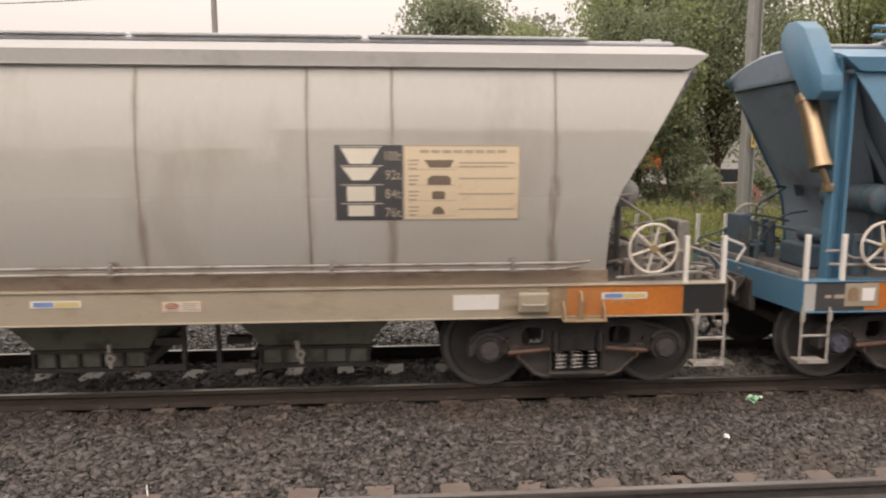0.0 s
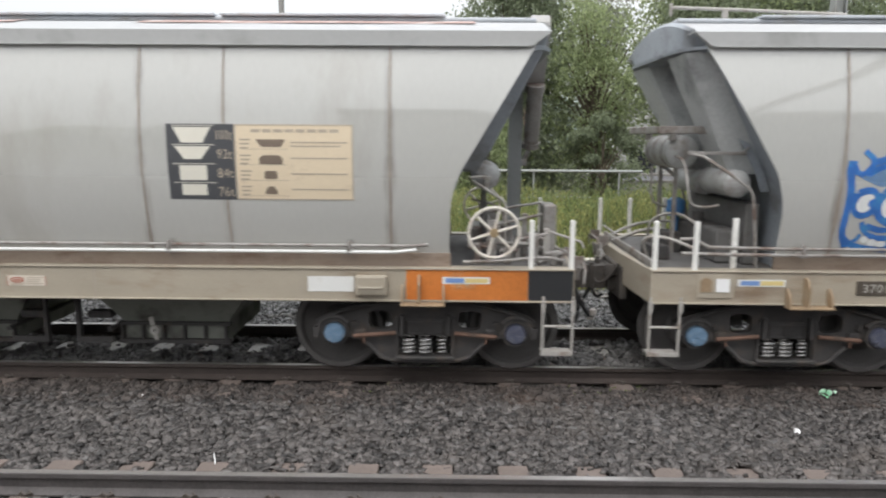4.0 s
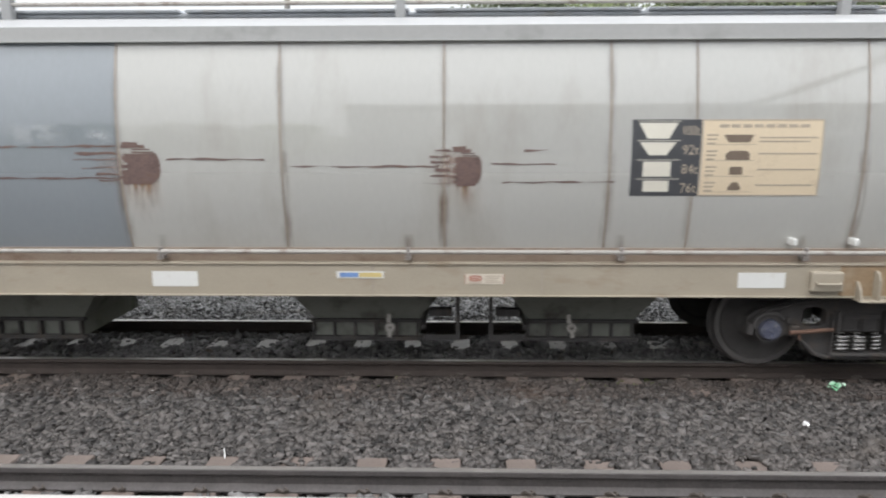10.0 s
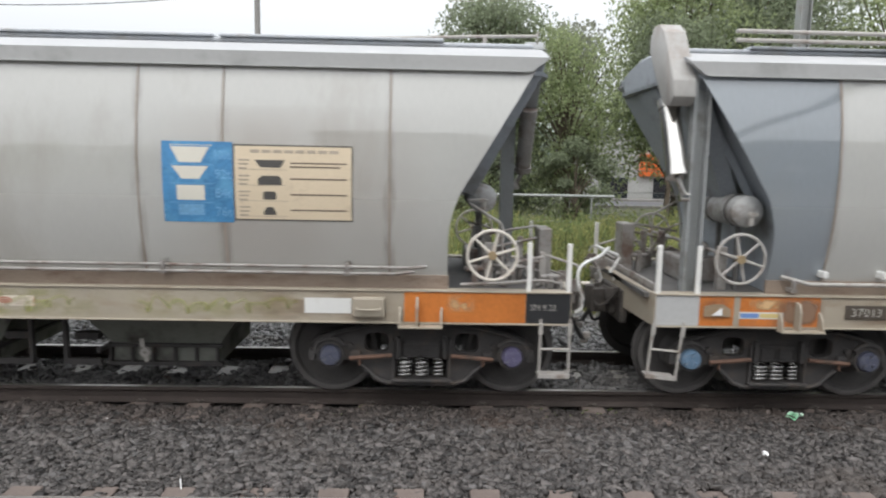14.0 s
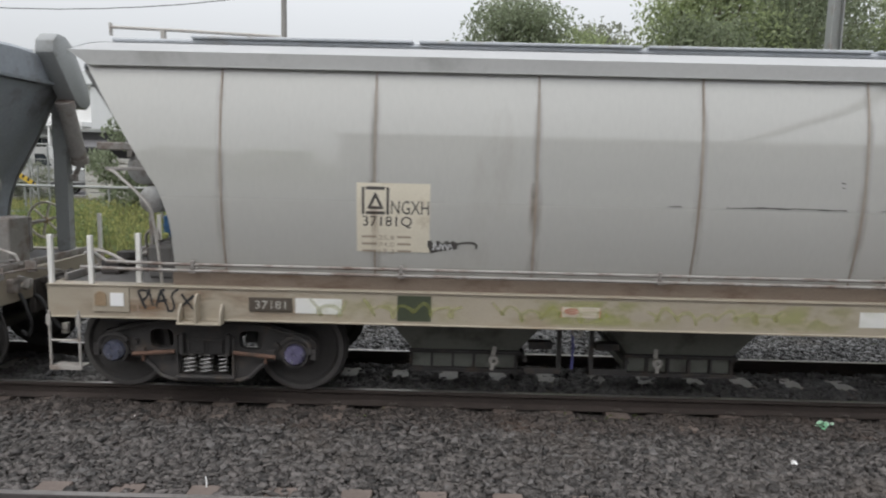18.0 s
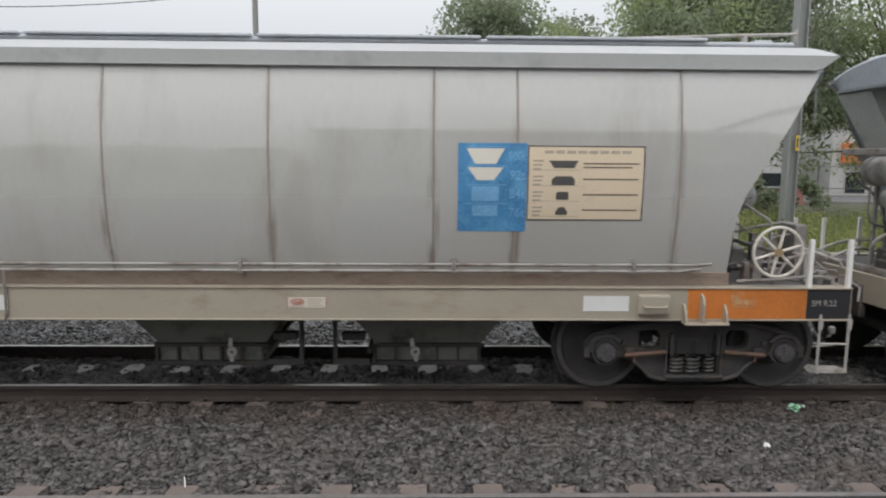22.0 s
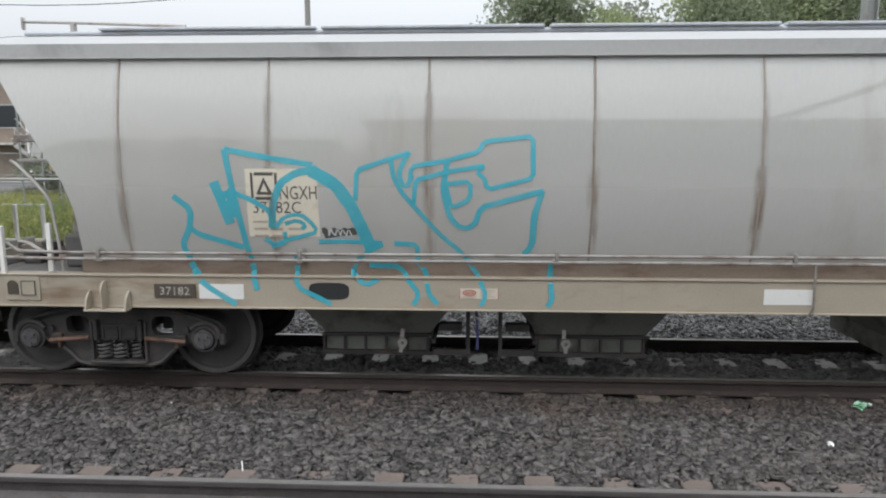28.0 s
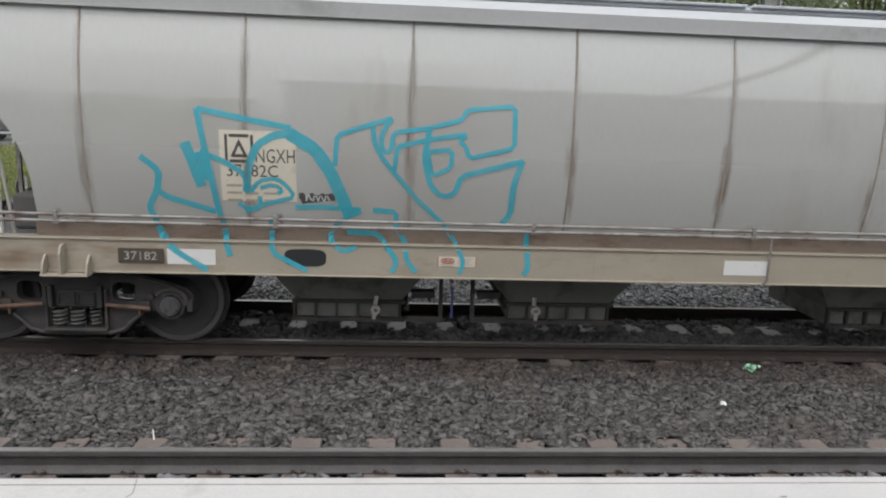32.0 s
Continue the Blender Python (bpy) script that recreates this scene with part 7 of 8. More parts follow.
# ---- loose ballast ----
def stones(name, label, x0, x1, y0, y1, n, size, material, level, skip, seed):
    """Broken stones strewn over a strip, as one mesh."""
    rng = np.random.default_rng(seed)
    cube = np.array([(x, y, z) for x in (-1, 1) for y in (-1, 1) for z in (-1, 1)]) / 1.45
    tri = np.array([(0, 1, 3), (0, 3, 2), (4, 6, 7), (4, 7, 5), (0, 4, 5), (0, 5, 1), (2, 3, 7), (2, 7, 6), (0, 2, 6), (0, 6, 4), (1, 5, 7), (1, 7, 3)])
    c = np.stack([rng.uniform(x0, x1, n), rng.uniform(y0, y1, n)], 1)
    c = c[~skip(c[:, 0], c[:, 1], rng)]
    n = len(c)
    r = size * np.exp(rng.normal(0, 0.5, n)).clip(0.35, 2.3)
    sh = rng.uniform(0.65, 1.25, (n, 1, 3)) * np.array([1.25, 1.0, 0.5])
    v = cube[None] * (1 + rng.uniform(-0.62, 0.5, (n, 8, 3))) * sh
    a = rng.uniform(0, 2 * math.pi, n)
    ca, sa = np.cos(a)[:, None], np.sin(a)[:, None]
    tilt = rng.normal(0, 0.5, n)[:, None]
    x, y, z = v[..., 0], v[..., 1], v[..., 2]
    y, z = y * np.cos(tilt) - z * np.sin(tilt), y * np.sin(tilt) + z * np.cos(tilt)
    v = np.stack([x * ca - y * sa, x * sa + y * ca, z], 2) * (r / 2)[:, None, None]
    h = level(c[:, 0], c[:, 1]) + rng.uniform(-0.012, 0.012, n)
    v += np.concatenate([c, h[:, None]], 1)[:, None, :]
    f = (tri[None] + (np.arange(n) * 8)[:, None, None]).reshape(-1, 3)
    me = bpy.data.meshes.new(name)
    me.vertices.add(n * 8)
    me.vertices.foreach_set("co", v.reshape(-1).astype(np.float32))
    me.loops.add(len(f) * 3)
    me.loops.foreach_set("vertex_index", f.reshape(-1).astype(np.int32))
    me.polygons.add(len(f))
    me.polygons.foreach_set("loop_start", (np.arange(len(f)) * 3).astype(np.int32))
    me.update(calc_edges=True)
    me.materials.append(material)
    return tagged(new(name, me), label, "gravel", kind="stuff")


def by_rail(y):
    """Close beside a rail's foot."""
    out = np.zeros(len(y), bool)
    for t in (TRACK_Y, NEAR_Y):
        for s in (-1, 1):
            out |= abs(y - (t + s * GAUGE / 2)) < 0.10
    return out


def on_sleeper(x, y, track, x0, lo, hi, half=0.11):
    k = (x - x0) / 0.5955
    return (abs(k - np.round(k)) * 0.5955 < half) & (y > track + lo) & (y < track + hi)


mound = lambda x, y: -0.168 + 0.012 * np.sin(x * 1.7 + y * 2.1) + 0.01 * np.sin(x * 5.1 - y * 3.3)
# paler stone, its colour raised to lift the shade under the train
STONE_LIFTED = mat("sooty_ballast_stone", (0.15, 0.145, 0.142), 0.85, 0, 0.3, 14, 60, 0.5, (0.05, 0.045, 0.04), 0.3, 1.2, by_island=0.75)
STONE_LOOSE = mat("loose_ballast_stone", (0.082, 0.077, 0.075), 0.5, 0, 0.4, 14, 60, 0.3, (0.09, 0.075, 0.065), 0.2, 6, by_object=1.2)
# lit copy of the ballast stone, for ground clear of the wagons' shade
STONE_UNSHADED = mat("clean_ballast_stone", (0.128, 0.126, 0.125), 0.7, 0, 0.5, 14, 60, 0.4, (0.12, 0.11, 0.10), 0.2, 1.2, by_island=1.1)
foot = lambda x, y: mound(x, y) + 0.012 - 0.022 * np.clip((y - 6.74) / 0.1, 0, 1)
stones("ballast", "angular grey ballast stones between the two tracks", -7.2, 7.2, 4.65, 6.6, 64000, 0.040, STONE, mound,
       lambda x, y, r: by_rail(y) | (r.random(len(x)) < np.clip((y - 6.25) / 0.4, 0, 1)) | (on_sleeper(x, y, NEAR_Y, -2.47, 0.8, 1.24, 0.13) & (r.random(len(x)) < 0.95)), 3)
stones("ballast", "brake-dusted brown ballast stones along the rail", -7.2, 7.2, 6.2, 6.9, 24000, 0.036, STONE_RUSTY, foot,
       lambda x, y, r: by_rail(y) | (r.random(len(x)) > np.clip((y - 6.2) / 0.4, 0, 1)) | (on_sleeper(x, y, TRACK_Y, -3.55, -1.0, -0.8) & (r.random(len(x)) < 0.12)), 7)
stones("ballast", "ballast stones between the rails under the train, paler against the shade", -8.5, 8.5, 7.03, 8.42, 22000, 0.048, STONE_LIFTED, lambda x, y: mound(x, y) + 0.022 - 0.012 * ((y > TRACK_Y + 0.08) & (y < TRACK_Y + 0.48)),
       lambda x, y, r: by_rail(y) | (on_sleeper(x, y, TRACK_Y, -3.55, 0.08, 0.48) & (r.random(len(x)) < 0.93)), 4)
stones("ballast", "pale ballast stones beyond the train's track, brightened as out of its shade", -11, 11, 8.56, 11.8, 60000, 0.038, STONE_UNSHADED, lambda x, y: mound(x, y) - 0.035 * np.clip(y - 9.6, 0, 1), lambda x, y, r: by_rail(y), 5)
stones("ballast", "paler ballast stones between the rails beside the platform", -6.5, 6.5, 3.6, 4.52, 8000, 0.046, STONE_LIFTED, mound,
       lambda x, y, r: by_rail(y) | (on_sleeper(x, y, NEAR_Y, -2.47, -0.3, 0.6) & (r.random(len(x)) < 0.6)), 6)


stones("ballast", "grey ballast stones between the platform and its track", -6.5, 6.5, 2.36, 3.6, 9000, 0.05, STONE, lambda x, y: mound(x, y) - 0.02, lambda x, y, r: by_rail(y) | (on_sleeper(x, y, NEAR_Y, -2.47, -1.2, -0.3) & (r.random(len(x)) < 0.7)), 8)


# ---- single loose stones lying on top of the ballast, nearest the platform ----
rng = np.random.default_rng(41)
SINGLE = []
for k in range(10):
    b = bmesh.new()
    bmesh.ops.create_icosphere(b, subdivisions=1, radius=0.5)
    for v in b.verts:
        v.co = Vector((v.co.x * 1.25, v.co.y, v.co.z * 0.62)) * (1 + rng.uniform(-0.32, 0.22))
    SINGLE.append(Geo().bm(b).mesh("stone"))
bed = bpy.data.objects["ballast_bed"]
for k in range(300):
    x, y, r = rng.uniform(-3.2, 3.2), rng.uniform(5.10, 6.35), rng.uniform(0.04, 0.085)
    part("stone", SINGLE[k % 10], STONE_LOOSE, bed, at=pose(x, y, float(mound(x, y)) + 0.012, rng.uniform(-25, 25), rng.uniform(-25, 25), rng.uniform(0, 360)) @ Matrix.Diagonal((r, r, r, 1)))


# ---- litter and sprouts on the ballast ----
def crumple(name, label, x, y, z, sx, sy, sz, material, seed, n=9):
    """A small crumpled sheet."""
    rows = []
    for i in range(n):
        row = []
        for k in range(n):
            u, v = i / (n - 1) - 0.5, k / (n - 1) - 0.5
            d = noise.noise_vector((u * 4 + seed, v * 4, seed * 1.7))
            row.append((sx * (u + 0.16 * d.x), sy * (v + 0.16 * d.y), sz * (0.5 + 1.1 * noise.noise((u * 3 + seed, v * 3, seed)) - 1.4 * (u * u + v * v)) + 0.01))
        rows.append(row)
    me = Geo().grid(rows).mesh(name)
    me.materials.append(material)
    ob = new(name, me)
    ob.matrix_basis = pose(x, y, z, 0, 0, seed * 40)
    return tagged(ob, label, "litter")


# pale patches in the green put the wrapper's white highlights into colour
crumple("crumpled_wrapper", "crumpled shiny green plastic wrapper lying on the ballast", 3.84, 6.65, -0.145, 0.22, 0.11, 0.032, mat("green_plastic", (0.20, 0.48, 0.28), 0.3, 0, 0.2, 20, 60, 0.05, (0.62, 0.78, 0.66), 0.36, 14), 1.0)
crumple("paper_scrap", "small crumpled white paper scrap on the ballast", 3.08, 5.74, -0.145, 0.06, 0.045, 0.028, PAPER, 2.0, 6)
crumple("paper_scrap", "tiny white paper scrap on the ballast stones", -3.06, 6.37, -0.14, 0.03, 0.025, 0.02, PAPER, 3.0, 5)
stick = tagged(new("plastic_stick", Geo().tube([(0, 0, 0), (-0.008, 0.02, 0.04), (-0.014, 0.03, 0.075)], 0.006, 6).mesh("plastic_stick")), "short white plastic stick standing in the ballast", "litter")
stick.data.materials.append(PAPER)
stick.matrix_basis = pose(-1.87, 5.03, -0.155)

# most leaf and weed colours are raised and greyed to carry haze
LEAF_DARK = mat("dark_tree_leaf", (0.24, 0.275, 0.18), 0.6, 0, 0.3, 0.8, 20, 0, by_island=0.9)
LEAF_MID = mat("mid_green_leaf", (0.31, 0.36, 0.19), 0.6, 0, 0.3, 0.8, 20, 0, by_island=0.9)
LEAF_LIGHT = mat("light_green_leaf", (0.28, 0.31, 0.145), 0.6, 0, 0.3, 0.8, 20, 0, by_island=0.9)
LEAF_DEEP = mat("deep_green_leaf", (0.13, 0.165, 0.115), 0.6, 0, 0.3, 0.8, 20, 0, by_island=0.8)
LEAF_GREY = mat("grey_green_leaf", (0.26, 0.275, 0.21), 0.65, 0, 0.3, 0.8, 20, 0, by_island=0.9)
WEED = mat("yellow_green_weed", (0.295, 0.30, 0.115), 0.7, 0, 0.3, 0.6, 20, 0, by_island=0.9)
WEED_DARK = mat("deep_green_weed", (0.175, 0.215, 0.085), 0.7, 0, 0.3, 0.6, 20, 0, by_island=0.9)
BARK = mat("grey_brown_bark", (0.12, 0.095, 0.07), 0.9, 0, 0.35, 5, 40, 0.6, streak=3)


for leaf_paint in (LEAF_DARK, LEAF_DEEP, LEAF_MID, LEAF_LIGHT, LEAF_GREY, WEED, WEED_DARK):
    nodes, links = leaf_paint.node_tree.nodes, leaf_paint.node_tree.links
    surface = nodes["Principled BSDF"]
    thin = nodes.new("ShaderNodeBsdfTranslucent")
    blend = nodes.new("ShaderNodeMixShader")
    blend.inputs[0].default_value = 0.58
    links.new(surface.inputs["Base Color"].links[0].from_socket, thin.inputs["Color"])
    links.new(surface.outputs[0], blend.inputs[1])
    links.new(thin.outputs[0], blend.inputs[2])
    links.new(blend.outputs[0], nodes["Material Output"].inputs["Surface"])


def leaf_mesh(name, centers, size, material, rng, long=1.7):
    """Single folded leaves at the given places, each its own island."""
    n = len(centers)
    d = rng.normal(size=(n, 3))
    d[:, 2] -= 0.3
    d /= np.linalg.norm(d, axis=1)[:, None]
    s = np.cross(d, rng.normal(size=(n, 3)))
    s /= np.linalg.norm(s, axis=1)[:, None]
    k = (size * rng.uniform(0.6, 1.3, n))[:, None]
    up = np.cross(d, s) * k * 0.12
    v = np.stack([centers - d * k * long / 2, centers + s * k * 0.38 + up, centers + d * k * long / 2, centers - s * k * 0.38 + up], 1)
    f = np.arange(n * 4).reshape(n, 4)
    me = bpy.data.meshes.new(name)
    me.from_pydata(v.reshape(-1, 3).tolist(), [], f.tolist())
    me.materials.append(material)
    return me


def make_tree(label, x, y, height, spread, material, seed, leaves=7000, leaf=0.13, low=0.25, lean=0.0, name="tree", blobs=26, z0=0.2):
    """Tapered trunk, forking limbs, and leaves in uneven clumps round the limb ends."""
    rng = np.random.default_rng(seed)
    tree = thing(name, label, "tree" if name == "tree" else "bush", at=pose(x, y, z0))
    g = Geo()
    top = Vector((lean, 0, height * 0.62))
    g.branch([(0, 0, -0.3), (0, 0, 0.15), top * 0.35 + Vector((0.1, 0, 0)), top * 0.7, top], [r * height for r in (0.021, 0.016, 0.013, 0.009, 0.005)], 8)
    ends = []
    for k in range(blobs):
        zf = low + (1 - low) * rng.random() ** 0.8
        wide = spread * (0.35 + 0.65 * math.sin(min(1, (1.02 - zf) * 1.9 + 0.15) * math.pi / 2))
        a = rng.uniform(0, 2 * math.pi)
        rad = wide * math.sqrt(rng.random())
        ends.append((Vector((lean * zf + rad * math.cos(a), rad * math.sin(a), height * zf * 0.93)), height * rng.uniform(0.07, 0.14)))
    for p, r in ends:
        root = top * min(0.95, max(0.25, p.z / height * 0.75))
        mid = root.lerp(p, 0.5) + Vector((0, 0, 0.06 * height))
        g.branch([root, root.lerp(mid, 0.6) + Vector((0, 0, 0.02 * height)), mid, p], [r * height for r in (0.007, 0.0055, 0.004, 0.0015)], 5)
    part("trunk", g, BARK, tree, smooth=60)
    pts = []
    per = leaves // blobs
    for p, r in ends:
        q = rng.normal(size=(per, 3))
        q /= np.linalg.norm(q, axis=1)[:, None]
        q *= (r * (0.35 + 0.85 * rng.random(per) ** 0.6))[:, None]
        q[:, 2] *= 0.75
        sub = rng.random(per) < 0.8
        pts.append((np.array(p) + q)[sub])
    part("crown", leaf_mesh("crown", np.concatenate(pts), leaf, material, rng), material, tree)
    return tree


make_tree("dense dark-green tree beside the tall one", 4.6, 22.5, 6.7, 1.6, LEAF_MID, 25, 17000, 0.085, 0.08, blobs=62)
make_tree("tall dense dark-green tree behind the railway", 1.95, 23.5, 7.8, 2.0, LEAF_DARK, 11, 42000, 0.095, 0.06, blobs=95)
make_tree("slender grey-green tree top behind the railway", 6.4, 31.0, 8.6, 1.5, LEAF_GREY, 12, 5000, 0.15, 0.4, blobs=22)
make_tree("broad leafy green tree behind the railway", 8.6, 23.5, 9.6, 2.0, LEAF_MID, 13, 40000, 0.10, 0.2, blobs=95)
make_tree("broad leafy green tree beside a mast", 12.0, 24.5, 9.8, 2.6, LEAF_DARK, 14, 32000, 0.105, 0.3, blobs=75)
make_tree("broad leafy green tree at the end of the row", 16.5, 24.0, 9.4, 2.9, LEAF_MID, 15, 26000, 0.105, 0.2, blobs=60)
make_tree("dark tree with low branches over the lineside", 7.6, 21.5, 6.8, 1.5, LEAF_DARK, 16, 11000, 0.10, 0.52, blobs=34)
make_tree("dense green lineside bush", -4.3, 20.8, 3.4, 1.4, LEAF_LIGHT, 17, 15000, 0.065, 0.1, name="bush", blobs=100)
make_tree("dense dark lineside bush", -8.3, 24.0, 4.3, 1.15, LEAF_DEEP, 18, 16000, 0.08, 0.08, name="bush", blobs=70)
make_tree("dense dark-green tree at the end of the hedge", -5.75, 23.6, 5.3, 1.2, LEAF_DARK, 47, 16000, 0.08, 0.08, blobs=62)
make_tree("slim dark-green tree in the lineside hedge", -4.1, 24.2, 4.6, 0.95, LEAF_DARK, 48, 12000, 0.08, 0.08, blobs=48)
make_tree("dense mid-green bush behind the railing", -1.3, 20.6, 3.0, 1.3, LEAF_LIGHT, 19, 15000, 0.06, 0.08, name="bush", blobs=110)
make_tree("leafy yellow-green bush in the lineside hedge", -2.7, 21.6, 3.5, 1.3, LEAF_LIGHT, 26, 15000, 0.06, 0.08, name="bush", blobs=110)
make_tree("grey-green bush in the lineside hedge", 0.1, 22.0, 3.3, 1.2, LEAF_GREY, 27, 13000, 0.065, 0.08, name="bush", blobs=90)
make_tree("dark leafy bush hanging before the shop", 9.3, 22.3, 3.7, 0.95, LEAF_DARK, 28, 9000, 0.09, 0.1, name="bush", blobs=36)
make_tree("tall grey-green hedge tree far behind the railway", -6.5, 58.0, 6.2, 3.6, LEAF_GREY, 29, 9000, 0.2, 0.05, blobs=50)
make_tree("dull green hedge tree far behind the railway", 0.5, 62.0, 5.2, 3.4, LEAF_GREY, 30, 8000, 0.2, 0.05, blobs=46)
make_tree("leafy bush at the foot of the tall tree", 0.9, 20.4, 2.9, 1.2, LEAF_MID, 20, 12000, 0.065, 0.1, name="bush", blobs=80)
make_tree("leafy green bush behind the railing", 4.6, 21.0, 3.0, 1.2, LEAF_DARK, 21, 4500, 0.10, 0.1, name="bush", blobs=20)
make_tree("low green bush near the mast", 9.6, 18.5, 2.0, 1.3, LEAF_DARK, 22, 4500, 0.09, 0.1, name="bush", blobs=20)
make_tree("straggling grey-green bush before a parked van", -19.0, 29.6, 2.0, 1.5, LEAF_GREY, 45, 8000, 0.07, 0.05, name="bush", blobs=60)
make_tree("dark green tree far along the lineside", -11.5, 27.0, 5.0, 2.4, LEAF_DARK, 23, 6000, 0.15, 0.1, blobs=28)
make_tree("dark green tree further along the lineside", 21.5, 24.0, 9.0, 3.0, LEAF_DARK, 24, 7000, 0.18, 0.15, blobs=30)


def weeds(name, label, x0, x1, y0, y1, n, h0, h1, material, seed, ground_z, leaf=(0.022, 0.06)):
    """Upright blades and stalks with small leaves, strewn over a strip."""
    rng = np.random.default_rng(seed)
    x, y = rng.uniform(x0, x1, n), rng.uniform(y0, y1, n)
    patch = 0.55 + 0.45 * np.sin(x * 1.3 + seed) * np.sin(y * 1.1 + x * 0.4)
    h = (h0 + (h1 - h0) * rng.random(n)) * (0.6 + 0.5 * patch)
    z = np.interp(y, *ground_z)
    bend = rng.normal(size=(n, 2)) * 0.22 * h[:, None]
    w = rng.uniform(0.008, 0.02, n)
    a = rng.uniform(0, math.pi, n)
    dx, dy = np.cos(a) * w, np.sin(a) * w
    base = np.stack([x, y, z], 1)
    mid = base + np.stack([bend[:, 0] * 0.3, bend[:, 1] * 0.3, h * 0.6], 1)
    tip = base + np.stack([bend[:, 0], bend[:, 1], h], 1)
    side = np.stack([dx, dy, 0 * dx], 1)
    v = np.stack([base - side, base + side, mid + side, mid - side, tip], 1).reshape(-1, 3)
    f = []
    for i in range(n):
        k = i * 5
        f += [(k, k + 1, k + 2, k + 3), (k + 3, k + 2, k + 4)]
    m = int(n * 3.2)
    pick = rng.integers(0, n, m)
    lc = base[pick] + (tip - base)[pick] * rng.uniform(0.35, 1.02, m)[:, None] + rng.normal(size=(m, 3)) * leaf[1] * 0.8
    me = bpy.data.meshes.new(name)
    d = rng.normal(size=(m, 3))
    d /= np.linalg.norm(d, axis=1)[:, None]
    s = np.cross(d, rng.normal(size=(m, 3)))
    s /= np.linalg.norm(s, axis=1)[:, None]
    kk = rng.uniform(*leaf, m)[:, None]
    lv = np.stack([lc - d * kk, lc + s * kk * 0.5, lc + d * kk, lc - s * kk * 0.5], 1).reshape(-1, 3)
    f += (np.arange(m * 4).reshape(m, 4) + len(v)).tolist()
    me.from_pydata(np.concatenate([v, lv]).tolist(), [], f)
    me.materials.append(material)
    return tagged(new(name, me), label, "weeds", kind="stuff")


BANK = ([10.4, 11.6, 14.0, 22.0], [-0.25, -0.2, 0.15, 0.25])
weeds("weeds", "tall yellow-green grass and weeds on the lineside bank", -11, 13, 12.0, 18.0, 17000, 0.45, 1.15, WEED, 31, BANK)
weeds("weeds", "deep green leafy weeds on the lineside bank", -11, 13, 11.8, 18.5, 12000, 0.5, 1.2, WEED_DARK, 32, BANK)
weeds("weeds", "dull olive weeds beside the railing", -16, -8.5, 13.0, 18.2, 6500, 0.35, 0.95, WEED_DARK, 46, BANK)
weeds("weeds", "low straggling weeds at the edge of the ballast", -10, 11, 11.5, 12.4, 2500, 0.12, 0.4, WEED, 33, BANK)
weeds("grass", "short olive-green grass behind the railing", -20, -5.5, 18.6, 29.5, 9000, 0.10, 0.30, WEED, 36, ([18.0, 22.0, 40.0], [0.2, 0.25, 0.3]))
weeds("sprouts", "small green sprouts along the rail", 0.9, 2.1, 6.58, 6.85, 26, 0.01, 0.028, WEED_DARK, 34, ([6, 7], [-0.16, -0.16]), (0.006, 0.014))
weeds("sprouts", "small green sprouts along the rail", -0.9, -0.2, 6.6, 6.85, 10, 0.01, 0.028, WEED_DARK, 35, ([6, 7], [-0.16, -0.16]), (0.006, 0.014))

# ---- lineside railing, masts, wires ----
STEEL = mat("weathered_galvanised_steel", (0.30, 0.31, 0.30), 0.55, 0.4, 0.12, 3, 40, 0.08, (0.28, 0.26, 0.24), 0.2, 3)
WOOD_POLE = mat("weathered_pole_wood", (0.27, 0.26, 0.25), 0.85, 0, 0.25, 3, 40, 0.3, streak=4)
railing = thing("railing", "grey tubular steel railing behind the weeds", "railing")
part("top_rail", Geo().cyl((-14, 18, 1.54), (5.0, 18, 1.54), 0.04, n=10), STEEL, railing)
for k in range(9):
    part("railing_post", shared("railing_post", lambda: Geo().cyl((0, 18, 0.1), (0, 18, 1.52), 0.03, n=8)), STEEL, railing, at=pose(-13.6 + 2.25 * k, 0, 0))
for k in range(8):
    part("knee_rail", shared("knee_rail", lambda: Geo().cyl((0, 18, 0.85), (2.2, 18, 0.85), 0.022, n=8)), STEEL, railing, at=pose(-13.6 + 2.25 * k, 0, 0))

ducting = thing("cable_duct", "low pale pipe on short stands along the bank", "pipe")
for k in range(8):
    part("pipe_length", shared("pipe_length", lambda: Geo().cyl((0, 11.9, 0.27), (2.96, 11.9, 0.27), 0.045, n=10), 40), mat("pale_plastic_pipe", (0.58, 0.54, 0.47), 0.6, 0, 0.15, 3, 40, 0.05), ducting, at=pose(-12 + 3 * k, 0, 0))
    part("pipe_stand", shared("pipe_stand", lambda: Geo().box(-0.04, 0.04, 11.86, 11.94, -0.25, 0.235)), CONCRETE, ducting, at=pose(-12 + 3 * k, 0, 0))

mast = thing("lineside_mast", "tall pale steel lineside mast with a yellow notice", "mast", at=pose(8.62, 16.0, 0))
part("mast_post", Geo().box(-0.13, -0.10, -0.13, 0.13, 0, 10.5).box(0.10, 0.13, -0.13, 0.13, 0, 10.5).box(-0.10, 0.10, -0.012, 0.012, 0, 10.5), STEEL, mast)
part("mast_foot", Geo().box(-0.3, 0.3, -0.3, 0.3, -0.1, 0.25, 0.02), CONCRETE, mast)
nt = part("notice", Geo().box(0.02, 0.09, -0.15, -0.135, 2.62, 2.98, 0.004), mat("yellow_notice", (0.70, 0.48, 0.05), 0.5), mast, "narrow yellow notice")
part("writing_bar", Geo().box(0.035, 0.075, -0.153, -0.151, 2.68, 2.92), INK, nt)

pole = thing("utility_pole", "slim weathered wooden utility pole", "pole", at=pose(-6.1, 25.0, 0.2))
